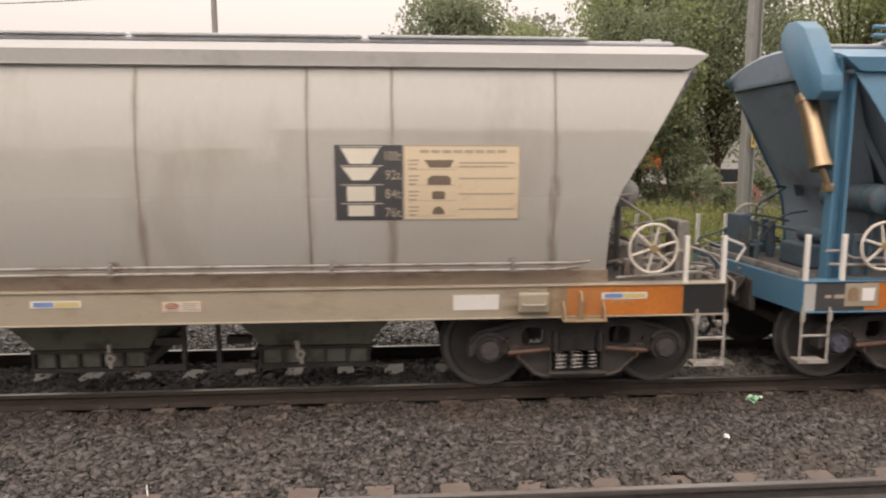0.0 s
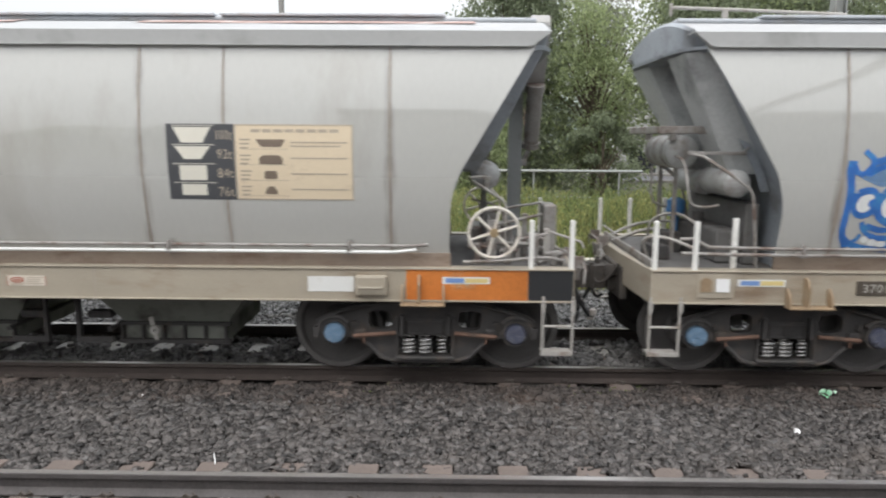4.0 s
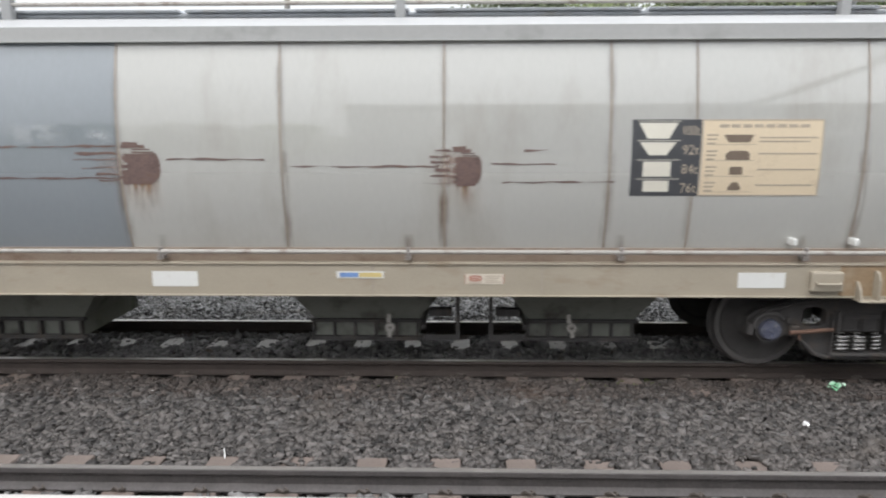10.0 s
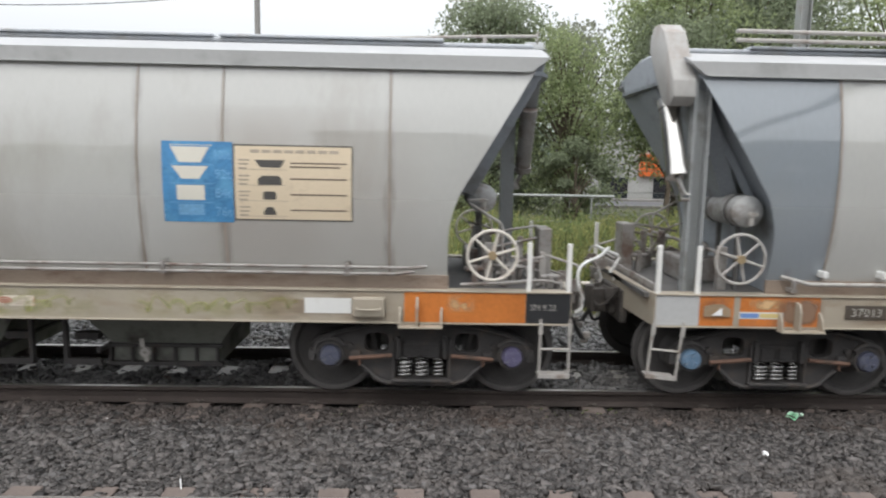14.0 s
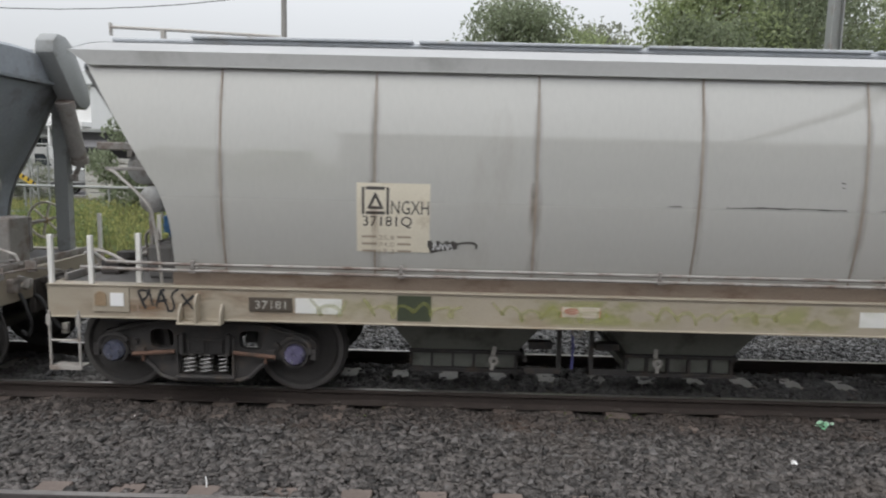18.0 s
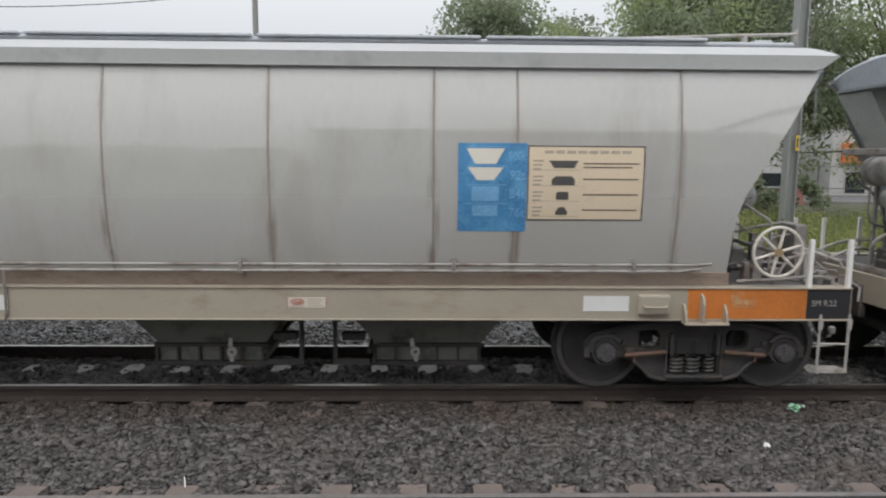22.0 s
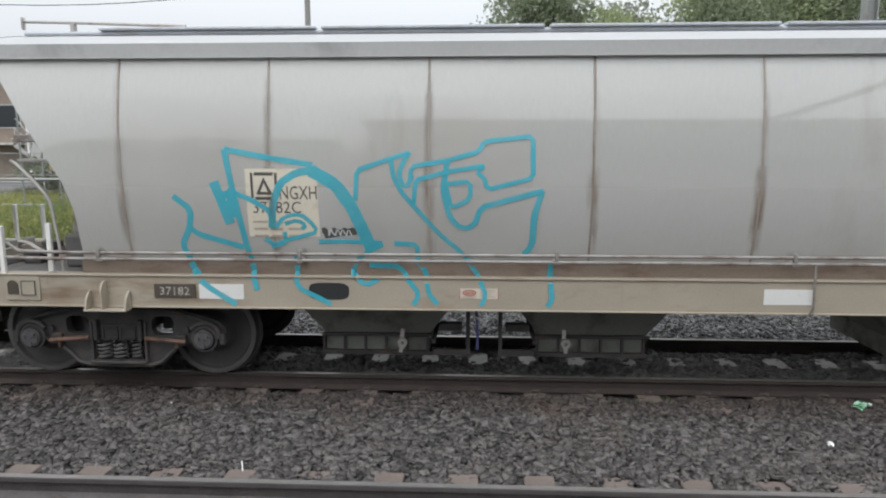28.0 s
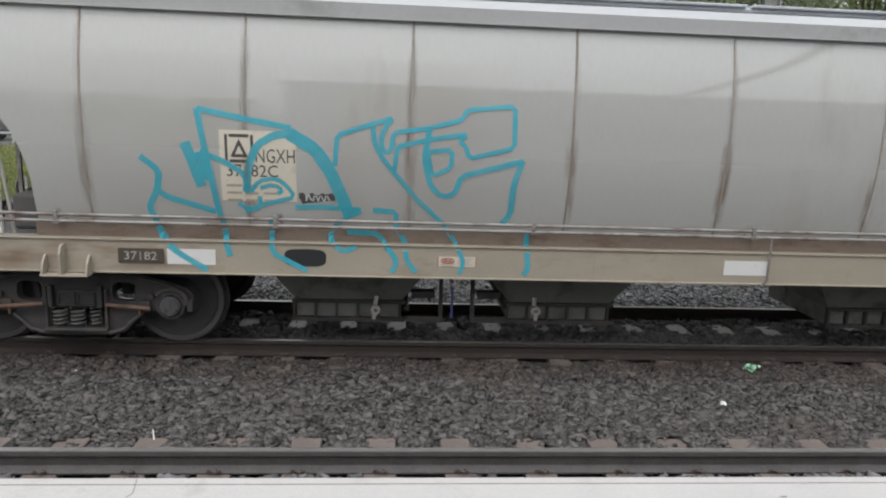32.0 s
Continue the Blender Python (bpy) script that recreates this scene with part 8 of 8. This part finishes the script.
part("shaft", Geo().cyl((0, 0, -0.2), (0, 0, 9.6), 0.125, 0.095, n=12), WOOD_POLE, pole, smooth=40)
part("fitting", Geo().box(-0.16, 0.1, -0.14, -0.1, 8.0, 8.04).cyl((-0.16, -0.12, 8.0), (-0.16, -0.12, 8.12), 0.035, n=8), STEEL, pole)
wire = tagged(new("overhead_wire", Geo().tube([(-6.2, 25, 8.28), (-9, 25, 7.84), (-12, 25, 7.6), (-15, 25, 7.5), (-19, 25, 7.6), (-26, 25, 8.2)], 0.016, 5, 1).mesh("overhead_wire")), "thin dark overhead wire strung from the pole", "wire")
wire.data.materials.append(HOSE)
end_pole = thing("utility_pole", "distant wooden pole at the end of the wire", "pole", at=pose(-26.1, 25.0, 0.2))
part("shaft", Geo().cyl((0, 0, -0.2), (0, 0, 9.0), 0.125, 0.095, n=12), WOOD_POLE, end_pole, smooth=40)
for x, y, h, arms in ((-7.4, 70.0, 11.8, True), (-5.55, 70.0, 10.3, False)):
    far_pole = thing("utility_pole", "distant power pole with crossarms" if arms else "distant plain wooden pole", "pole", at=pose(x, y, 0.3))
    part("shaft", Geo().cyl((0, 0, -0.3), (0, 0, h - 0.3), 0.17, 0.12, n=10), WOOD_POLE, far_pole, smooth=40)
    if arms:
        for z in (h - 0.8, h - 2.6):
            part("crossarm", Geo().box(-1.15, 1.15, -0.18, -0.08, z - 0.07, z + 0.07), WOOD_POLE, far_pole)
            for k in (-1.0, -0.4, 0.4, 1.0):
                part("insulator", shared("insulator", lambda: Geo().cyl((0, -0.13, 0), (0, -0.13, 0.2), 0.05, n=8)), STEEL, far_pole, at=pose(k, 0, z + 0.07))

# ---- street and buildings beyond ----
STREET = mat("street_asphalt", (0.10, 0.10, 0.105), 0.85, 0, 0.15, 1, 30, 0.2)
SHOP = mat("pale_shop_render", (0.42, 0.42, 0.41), 0.8, 0, 0.08, 1, 20, 0.1)
SIGN_ORANGE = mat("orange_shop_panel", (0.66, 0.15, 0.035), 0.5, 0, 0.08, 2, 30, 0.02)
PINK = mat("faded_red_wall", (0.46, 0.22, 0.19), 0.8, 0, 0.12, 2, 30, 0.1)
DARK_GLASS = mat("dark_window_glass", (0.02, 0.025, 0.03), 0.08, 0, 0.1, 2, 30, 0)
street = thing("road", "grey asphalt street beyond the railway", "road", kind="structure")
part("carriageway", Geo().box(-120, 120, 32.5, 38.0, 0.1, 0.31), STREET, street)
part("kerb", Geo().box(-120, 120, 38.0, 38.2, 0.1, 0.42), CONCRETE, street)
part("kerb", Geo().box(-120, 120, 32.3, 32.5, 0.1, 0.42), CONCRETE, street)
part("footpath", Geo().box(-120, 120, 38.2, 39.6, 0.1, 0.40), CONCRETE, street)


def building(label, x0, x1, y0, y1, h, wall, cols, rows, band=None, name="shop_building", sill=1.0, win=1.2):
    b = thing(name, label, "building", at=pose(x0, y0, 0.25))
    wdt = x1 - x0
    part("wall", Geo().box(0, wdt, 0.0, y1 - y0, 0, h), wall, b)
    part("roof", Geo().box(-0.2, wdt + 0.2, -0.2, y1 - y0 + 0.2, h, h + 0.25, 0.03), STEEL, b)
    for r in range(rows):
        for k in range(cols):
            x = wdt * (k + 0.5) / cols
            z = sill + r * h / max(rows, 1)
            wd = part("window", Geo().box(x - win / 2 - 0.06, x + win / 2 + 0.06, -0.06, -0.003, z - 0.06, z + 1.26), SHOP, b)
            part("pane", Geo().box(x - win / 2, x + win / 2, -0.075, -0.063, z, z + 1.2), DARK_GLASS, wd)
    if band:
        part("fascia_board", Geo().box(band[0] - x0, band[1] - x0, -0.25, -0.05, band[2] - 0.25, band[3] - 0.25, 0.02), band[4], b, "bright orange fascia board")
    return b


building("low pale shop with a bright orange fascia board", 9.5, 22.0, 40.0, 47.0, 3.9, SHOP, 4, 1, (12.5, 16.8, 1.7, 3.0, SIGN_ORANGE), sill=0.15, win=1.6)
building("small orange-signed shop behind the trees", 24.0, 36.0, 40.0, 47.0, 4.5, SHOP, 4, 1, (24.5, 33.0, 2.2, 3.4, SIGN_ORANGE), sill=0.2)
TIMBER = mat("brown_timber_wall", (0.25, 0.20, 0.165), 0.8, 0, 0.2, 2, 30, 0.15)
DARK_WALL = mat("dark_shop_wall", (0.085, 0.083, 0.085), 0.7, 0, 0.15, 1, 30, 0.1)
BOARD_PALE = mat("weathered_pale_boards", (0.50, 0.49, 0.46), 0.75, 0, 0.12, 3, 40, 0.1, (0.36, 0.34, 0.31), 0.2, 2, by_object=0.4)

WHITE_TRIM = mat("white_house_paint", (0.74, 0.74, 0.73), 0.6, 0, 0.05, 1, 20, 0.04)
SCREEN = mat("sea_green_screen", (0.10, 0.27, 0.23), 0.5, 0, 0.15, 2, 30, 0.05)
hall_brown = thing("house", "brown timber house with a white verandah post and outside stairs", "house", at=pose(-36, 45, 0.25))
part("wall", Geo().box(0, 7.1, 0, 8, 0, 7.2), TIMBER, hall_brown)
part("roof", Geo().prism([(-0.6, 7.1), (4, 9.2), (8.6, 7.1), (8.6, 7.3), (4, 9.4), (-0.6, 7.3)], -0.5, 7.5, "x"), STEEL, hall_brown)
part("verandah_post", Geo().box(6.36, 6.5, -1.2, -1.06, 0, 4.6), WHITE_TRIM, hall_brown)
part("verandah_beam", Geo().box(6.36, 7.3, -1.2, -1.06, 4.45, 4.62), WHITE_TRIM, hall_brown)
part("landing", Geo().box(3.0, 5.6, -1.2, 0, 2.3, 2.45), BOARD_PALE, hall_brown)
part("stringer", Geo().prism([(5.45, 2.2), (5.45, 2.48), (8.2, 0.25), (8.2, 0.0)], -1.2, -1.12, "y"), SHOP, hall_brown)
part("handrail", Geo().tube([(3.0, -1.15, 3.4), (5.5, -1.15, 3.4), (8.2, -1.15, 1.2)], 0.035, 6), SHOP, hall_brown)
for k in range(8):
    part("baluster", shared("baluster", lambda: Geo().box(-0.02, 0.02, -1.17, -1.13, 0, 1.0)), SHOP, hall_brown, at=pose(5.55 + 0.34 * k, 0, 2.35 - 0.277 * k))
    part("stair_tread", shared("stair_tread", lambda: Geo().box(-0.14, 0.14, -1.12, -0.1, 0, 0.05)), BOARD_PALE, hall_brown, at=pose(5.6 + 0.34 * k, 0, 2.1 - 0.275 * k))
for x in (1.2, 3.7):
    wd = part("window", Geo().box(x, x + 1.6, -0.06, -0.003, 3.4, 5.0), SHOP, hall_brown)
    part("pane", Geo().box(x + 0.08, x + 1.52, -0.08, -0.063, 3.48, 4.92), DARK_GLASS, wd)

# the white house beside it
white_house = thing("house", "white two-storey house with a balcony and sea-green screens", "house", at=pose(-28.7, 44.6, 0.25))
part("wall", Geo().box(0, 5.2, 0, 6, 0, 6.5), WHITE_TRIM, white_house)
part("roof", Geo().prism([(-0.5, 6.45), (3.0, 7.6), (6.5, 6.45), (6.5, 6.6), (3.0, 7.8), (-0.5, 6.6)], -0.05, 5.5, "x"), STEEL, white_house)
part("balcony", Geo().box(0.0, 5.2, -1.1, -0.003, 3.87, 4.2, 0.02), WHITE_TRIM, white_house)
for x0, x1 in ((0.1, 0.55), (0.59, 1.1)):
    part("screen", Geo().box(x0, x1, -1.0, -0.95, 2.2, 3.85), SCREEN, white_house, "sea-green screen panel")
for x in (1.16, 2.9, 5.0):
    part("balcony_post", Geo().box(x, x + 0.13, -1.05, -0.92, 0, 3.87), WHITE_TRIM, white_house)
part("awning", Geo().prism([(-0.9, 3.15), (-0.9, 3.22), (-0.003, 3.7), (-0.003, 3.3)], 1.4, 2.8, "x"), STEEL, white_house)
for x0, x1, z0, z1 in ((1.52, 2.3, 2.25, 3.1), (1.2, 1.7, 4.5, 5.3), (3.2, 4.1, 4.5, 5.4)):
    wd = part("window", Geo().box(x0 - 0.06, x1 + 0.06, -0.05, -0.003, z0 - 0.06, z1 + 0.06), SHOP, white_house)
    for k in (0, 1):
        a = x0 + k * (x1 - x0 + 0.05) / 2
        part("pane", Geo().box(a, a + (x1 - x0 - 0.05) / 2, -0.07, -0.053, z0, z1), DARK_GLASS, wd)

van = thing("van", "dull white delivery van parked along the street", "van", at=pose(-23.1, 34.4, 0.31))
part("body", Geo().prism([(0, 0.35), (0, 1.9), (0.15, 2.4), (2.55, 2.4), (3.05, 1.5), (3.7, 1.25), (3.75, 0.35)], 0, 1.75, "y"), SHOP, van)
part("side_window", Geo().prism([(2.0, 1.45), (2.0, 2.05), (2.5, 2.05), (2.85, 1.45)], -0.012, -0.004, "y"), DARK_GLASS, van)
part("bumper", Geo().box(3.7, 3.85, 0.05, 1.7, 0.35, 0.65, 0.03), DARK_WALL, van)
for x in (0.75, 3.0):
    for y in (0.0, 1.75):
        part("wheel", shared("van_wheel", lambda: Geo().lathe([(0.0, -0.09), (0.3, -0.1), (0.34, -0.06), (0.34, 0.06), (0.3, 0.1), (0.0, 0.09)], (0, 0, 0), 20), 40), BLACK, van, at=pose(x, y, 0.34))

YELLOW = mat("yellow_barrier_paint", (0.62, 0.42, 0.05), 0.5, 0, 0.12, 6, 40, 0.04)
barrier = thing("barrier", "sloping yellow and black striped barrier on a ramp railing", "barrier", at=pose(-12.9, 19.5, 0.2))
bd = part("board", Geo().prism([(0.34, 1.57), (0.34, 1.73), (0.92, 1.38), (0.92, 1.22)], -0.02, 0.0, "y"), YELLOW, barrier)
for k in range(4):
    a = 0.38 + 0.145 * k
    part("stripe", Geo().prism([(a, 1.59 - 0.6 * (a - 0.38)), (a + 0.06, 1.68 - 0.6 * (a - 0.38)), (a + 0.12, 1.64 - 0.6 * (a - 0.38)), (a + 0.06, 1.56 - 0.6 * (a - 0.38))], -0.024, -0.021, "y"), BLACK, bd)
for z in (0.0, -0.5):
    part("sloping_rail", Geo().cyl((-0.6, 0.03, 3.54 + z), (0.92, 0.03, 1.52 + z), 0.022, n=8), STEEL, barrier)
part("handrail", Geo().cyl((-0.8, 0.03, 2.44), (1.35, 0.03, 2.46), 0.025, n=8), STEEL, barrier)
for x, z in ((-0.55, 3.45), (0.1, 2.45), (0.74, 2.45), (0.98, 1.85), (1.3, 2.46)):
    part("post", Geo().cyl((x, 0.03, 0), (x, 0.03, z), 0.028, n=8), STEEL, barrier)

bar = thing("shop_building", "low dark shop with a black sign board and a white notice", "building", at=pose(-22.5, 40, 0.25))
part("wall", Geo().box(0, 8.2, 0, 7, 0, 3.4), DARK_WALL, bar)
part("roof", Geo().box(-0.2, 8.4, -0.4, 7.2, 3.4, 3.6, 0.03), STEEL, bar)
sb = part("sign_board", Geo().box(3.3, 5.4, -0.3, -0.2, 3.25, 4.5, 0.02), BLACK, bar, "black sign board with two pale lines")
part("writing_bar", Geo().box(3.6, 5.1, -0.32, -0.303, 4.0, 4.2), STICKER, sb)
part("writing_bar", Geo().box(3.9, 4.9, -0.32, -0.303, 3.72, 3.82), STICKER, sb)
nb = part("notice", Geo().box(4.05, 4.85, -0.06, -0.01, 2.3, 3.05), STICKER, bar, "white notice with a red heading")
part("writing_bar", Geo().box(4.15, 4.75, -0.075, -0.063, 2.82, 2.98), STICKER_RED, nb)
part("awning", Geo().prism([(-2.0, 2.45), (-2.0, 2.55), (-0.01, 3.0), (-0.01, 2.9)], 0.2, 8.0, "x"), DARK_WALL, bar)
part("door", Geo().box(1.2, 2.2, -0.04, -0.005, 0, 2.1), TIMBER, bar)
wd = part("window", Geo().box(5.4, 7.6, -0.06, -0.005, 0.7, 2.2), SHOP, bar)
part("pane", Geo().box(5.5, 7.5, -0.08, -0.063, 0.8, 2.1), DARK_GLASS, wd)

boards = thing("board_fence", "pale weathered fence of horizontal boards", "fence", at=pose(-17.0, 31.5, 0.25))
for k in range(7):
    part("board", shared("fence_board", lambda: Geo().box(0, 5.6, -0.02, 0.02, 0, 0.235, 0.006)), BOARD_PALE, boards, at=pose(0, -0.008 * (k % 2), 0.12 + 0.27 * k))
for k in range(5):
    part("fence_post", shared("board_post", lambda: Geo().box(-0.05, 0.05, 0.025, 0.12, 0, 2.05)), BOARD_PALE, boards, at=pose(0.1 + 1.35 * k, 0, 0))

lamp = thing("street_lamp", "slim grey street lamp with a curved arm", "street lamp", at=pose(-12.9, 30.0, 0.25))
part("lamp_post", Geo().branch([(0, 0, 0), (0, 0, 2.0), (0, 0, 3.6), (-0.12, 0, 4.15), (-0.45, 0, 4.4), (-0.8, 0, 4.45)], (0.06, 0.05, 0.045, 0.04, 0.035, 0.03), 8), STEEL, lamp, smooth=60)
part("lamp_head", Geo().box(-1.15, -0.75, -0.1, 0.1, 4.38, 4.47, 0.02), STEEL, lamp)


def house(label, x0, x1, y0, y1, eaves, ridge, wall, roof):
    """A distant house with a pitched roof that runs along the street."""
    h = thing("house", label, "house", at=pose(x0, y0, 0.25))
    w, d = x1 - x0, y1 - y0
    part("wall", Geo().box(0, w, 0, d, 0, eaves), wall, h)
    part("roof", Geo().prism([(-0.5, eaves - 0.1), (d / 2, ridge), (d + 0.5, eaves - 0.1), (d + 0.5, eaves + 0.05), (d / 2, ridge + 0.18), (-0.5, eaves + 0.05)], -0.4, w + 0.4, "x"), roof, h)
    for k in range(3):
        x = w * (k + 0.5) / 3
        wd = part("window", Geo().box(x - 0.75, x + 0.75, -0.05, -0.003, 1.2, 2.6), SHOP, h)
        part("pane", Geo().box(x - 0.65, x + 0.65, -0.07, -0.053, 1.3, 2.5), DARK_GLASS, wd)


TILE_ROOF = mat("pale_sheet_roof", (0.30, 0.30, 0.305), 0.6, 0, 0.1, 1, 20, 0.1)
house("distant house with a pale sheet-metal roof", -7.5, 1.2, 80.0, 88.0, 4.2, 5.7, SHOP, TILE_ROOF)
house("distant house with a dull red roof", 2.0, 9.5, 84.0, 92.0, 3.4, 5.6, SHOP, mat("dull_red_roof", (0.30, 0.17, 0.14), 0.7, 0, 0.15, 1, 20, 0.1))
house("distant low house with a grey roof", -19.0, -9.5, 84.0, 92.0, 3.2, 5.4, SHOP, STEEL)

# a wooded rise on the horizon, its haze mixed into the colour
HILL = mat("hazy_wooded_hill", (0.25, 0.29, 0.27), 0.95, 0, 0.2, 0.12, 1.5, 0.4, (0.20, 0.235, 0.215), 0.3, 0.25)
rows = []
for k in range(121):
    x = -180 + 3 * k
    crest = 10.5 + 2.2 * math.sin(x * 0.021 + 1.0) + 1.1 * math.sin(x * 0.067) + 0.9 * noise.noise((x * 0.21, 3.0, 0)) + 0.5 * noise.noise((x * 0.6, 9.0, 0))
    rows.append([(x, 190, 0.0), (x, 194, crest * 0.6), (x, 200, crest), (x, 215, crest * 0.9), (x, 240, 0.0)])
hill = tagged(new("backdrop", Geo().grid(rows).mesh("backdrop", 60)), "low hazy wooded rise on the horizon", "hill", kind="structure")
hill.data.materials.append(HILL)
garden_wall = thing("garden_wall", "low faded red wall along the footpath", "wall", at=pose(12.6, 31.6, 0.2))
part("wall_face", Geo().box(0, 5.2, 0, 0.22, 0, 0.85), PINK, garden_wall)
part("coping", Geo().box(-0.04, 5.24, -0.04, 0.26, 0.85, 0.93, 0.01), SHOP, garden_wall)
fence = thing("mesh_fence", "dark wire mesh fence on steel posts beyond the weeds", "fence", at=pose(0, 27.5, 0.25))
for k in range(18):
    part("fence_post", shared("fence_post", lambda: Geo().cyl((0, 0, 0), (0, 0, 1.95), 0.03, n=8)), STEEL, fence, at=pose(-26 + 3 * k, 0, 0))
for z in (0.1, 1.0, 1.9):
    part("fence_rail", Geo().cyl((-26, 0, z), (25, 0, z), 0.018, n=6), STEEL, fence)
gm = Geo()
for k in range(-130, 126):
    for s in (-1, 1):
        gm.add([(k * 0.2 - 0.004, 0, 0.1), (k * 0.2 + 0.004, 0, 0.1), (k * 0.2 + s * 1.8 + 0.004, 0, 1.9), (k * 0.2 + s * 1.8 - 0.004, 0, 1.9)], [(0, 1, 2, 3)])
part("wire_mesh", gm, STEEL, fence, kind="stuff")


# ---- behind the camera: the station building ----
RENDERED = mat("grey_station_render", (0.32, 0.32, 0.31), 0.85, 0, 0.15, 1, 30, 0.1, (0.17, 0.165, 0.16), 0.2, 1)
# blue-grey wall tone holds the shade of an open canopy
CANOPY_SHADE = mat("canopy_shade_wall", (0.10, 0.115, 0.135), 0.8, 0, 0.2, 2, 30, 0.15, (0.12, 0.12, 0.12), 0.2, 1.5)
# white that stands in for lit windows and openings
BRIGHT_OPENING = mat("bright_opening_white", (0.80, 0.80, 0.80), 0.5, 0, 0.05, 4, 40, 0.02)
hall = thing("station_building", "station building with a flat eave, wall darkened as canopy shade, bright patches", "building", at=pose(0, -9.0, EDGE_Z))
part("wall", Geo().box(-3.6, 0.9, -5, -0.1, 0, 5.2), RENDERED, hall)
# wall stretch darkened in place of a shaded canopy interior
part("wall", Geo().box(0.9, 60, -5, -0.15, 0, 5.2), CANOPY_SHADE, hall)
part("roof", Geo().box(-3.8, 60.2, -5.4, 0.25, 5.2, 5.58), STEEL, hall)
# unseen slab added for a thin diagonal streak mirrored in the wagon sides
part("ridge_beam", Geo().prism([(9.6, 5.6), (9.6, 5.9), (16.5, 13.4), (16.9, 13.4), (16.9, 13.1), (9.95, 5.6)], -0.9, -0.5, "y"), STEEL, hall)
# white boxes for bright openings and a pale line mirrored in the wagons
for x0, x1, z0, z1 in ((-2.3, 0.85, 2.02, 2.22), (9.0, 9.9, 2.15, 2.55), (10.4, 10.75, 2.15, 2.5), (11.75, 12.35, 2.0, 2.4)):
    part("notice_board", Geo().box(x0, x1, -0.1 if x0 < 0 else -0.15, -0.04, z0, z1), BRIGHT_OPENING, hall)
make_tree("leafy green tree beyond the platform end", -7.4, -17.0, 4.6, 2.2, LEAF_MID, 41, 5000, 0.16, 0.05, blobs=40, z0=0.9)
make_tree("grey-green tree beyond the platform end", -11.6, -18.0, 5.2, 2.6, LEAF_GREY, 42, 5000, 0.16, 0.05, blobs=40, z0=0.9)
make_tree("dark green tree beyond the platform end", -16.5, -17.0, 4.8, 2.8, LEAF_DARK, 43, 5000, 0.16, 0.05, blobs=40, z0=0.9)


# ---- what moves ----
def motions():
    for w, center in WAGONS:
        walk(w, [(k * 0.5, pose(center + run_at(k * 0.5), TRACK_Y, 0)) for k in range(65)])
    stops, last = [0.0], run_at(0)
    for k in range(1, 961):
        if abs(run_at(k / 30) - last) > WHEEL_R * radians(75):
            stops.append((k - 1) / 30)
            last = run_at(stops[-1])
    stops.append(32.0)
    for ws in WHEELSETS:
        x = ws.location.x
        walk(ws, [(t, pose(x, 0, WHEEL_R, 0, math.degrees(run_at(t) / WHEEL_R), 0)) for t in stops])


motions()
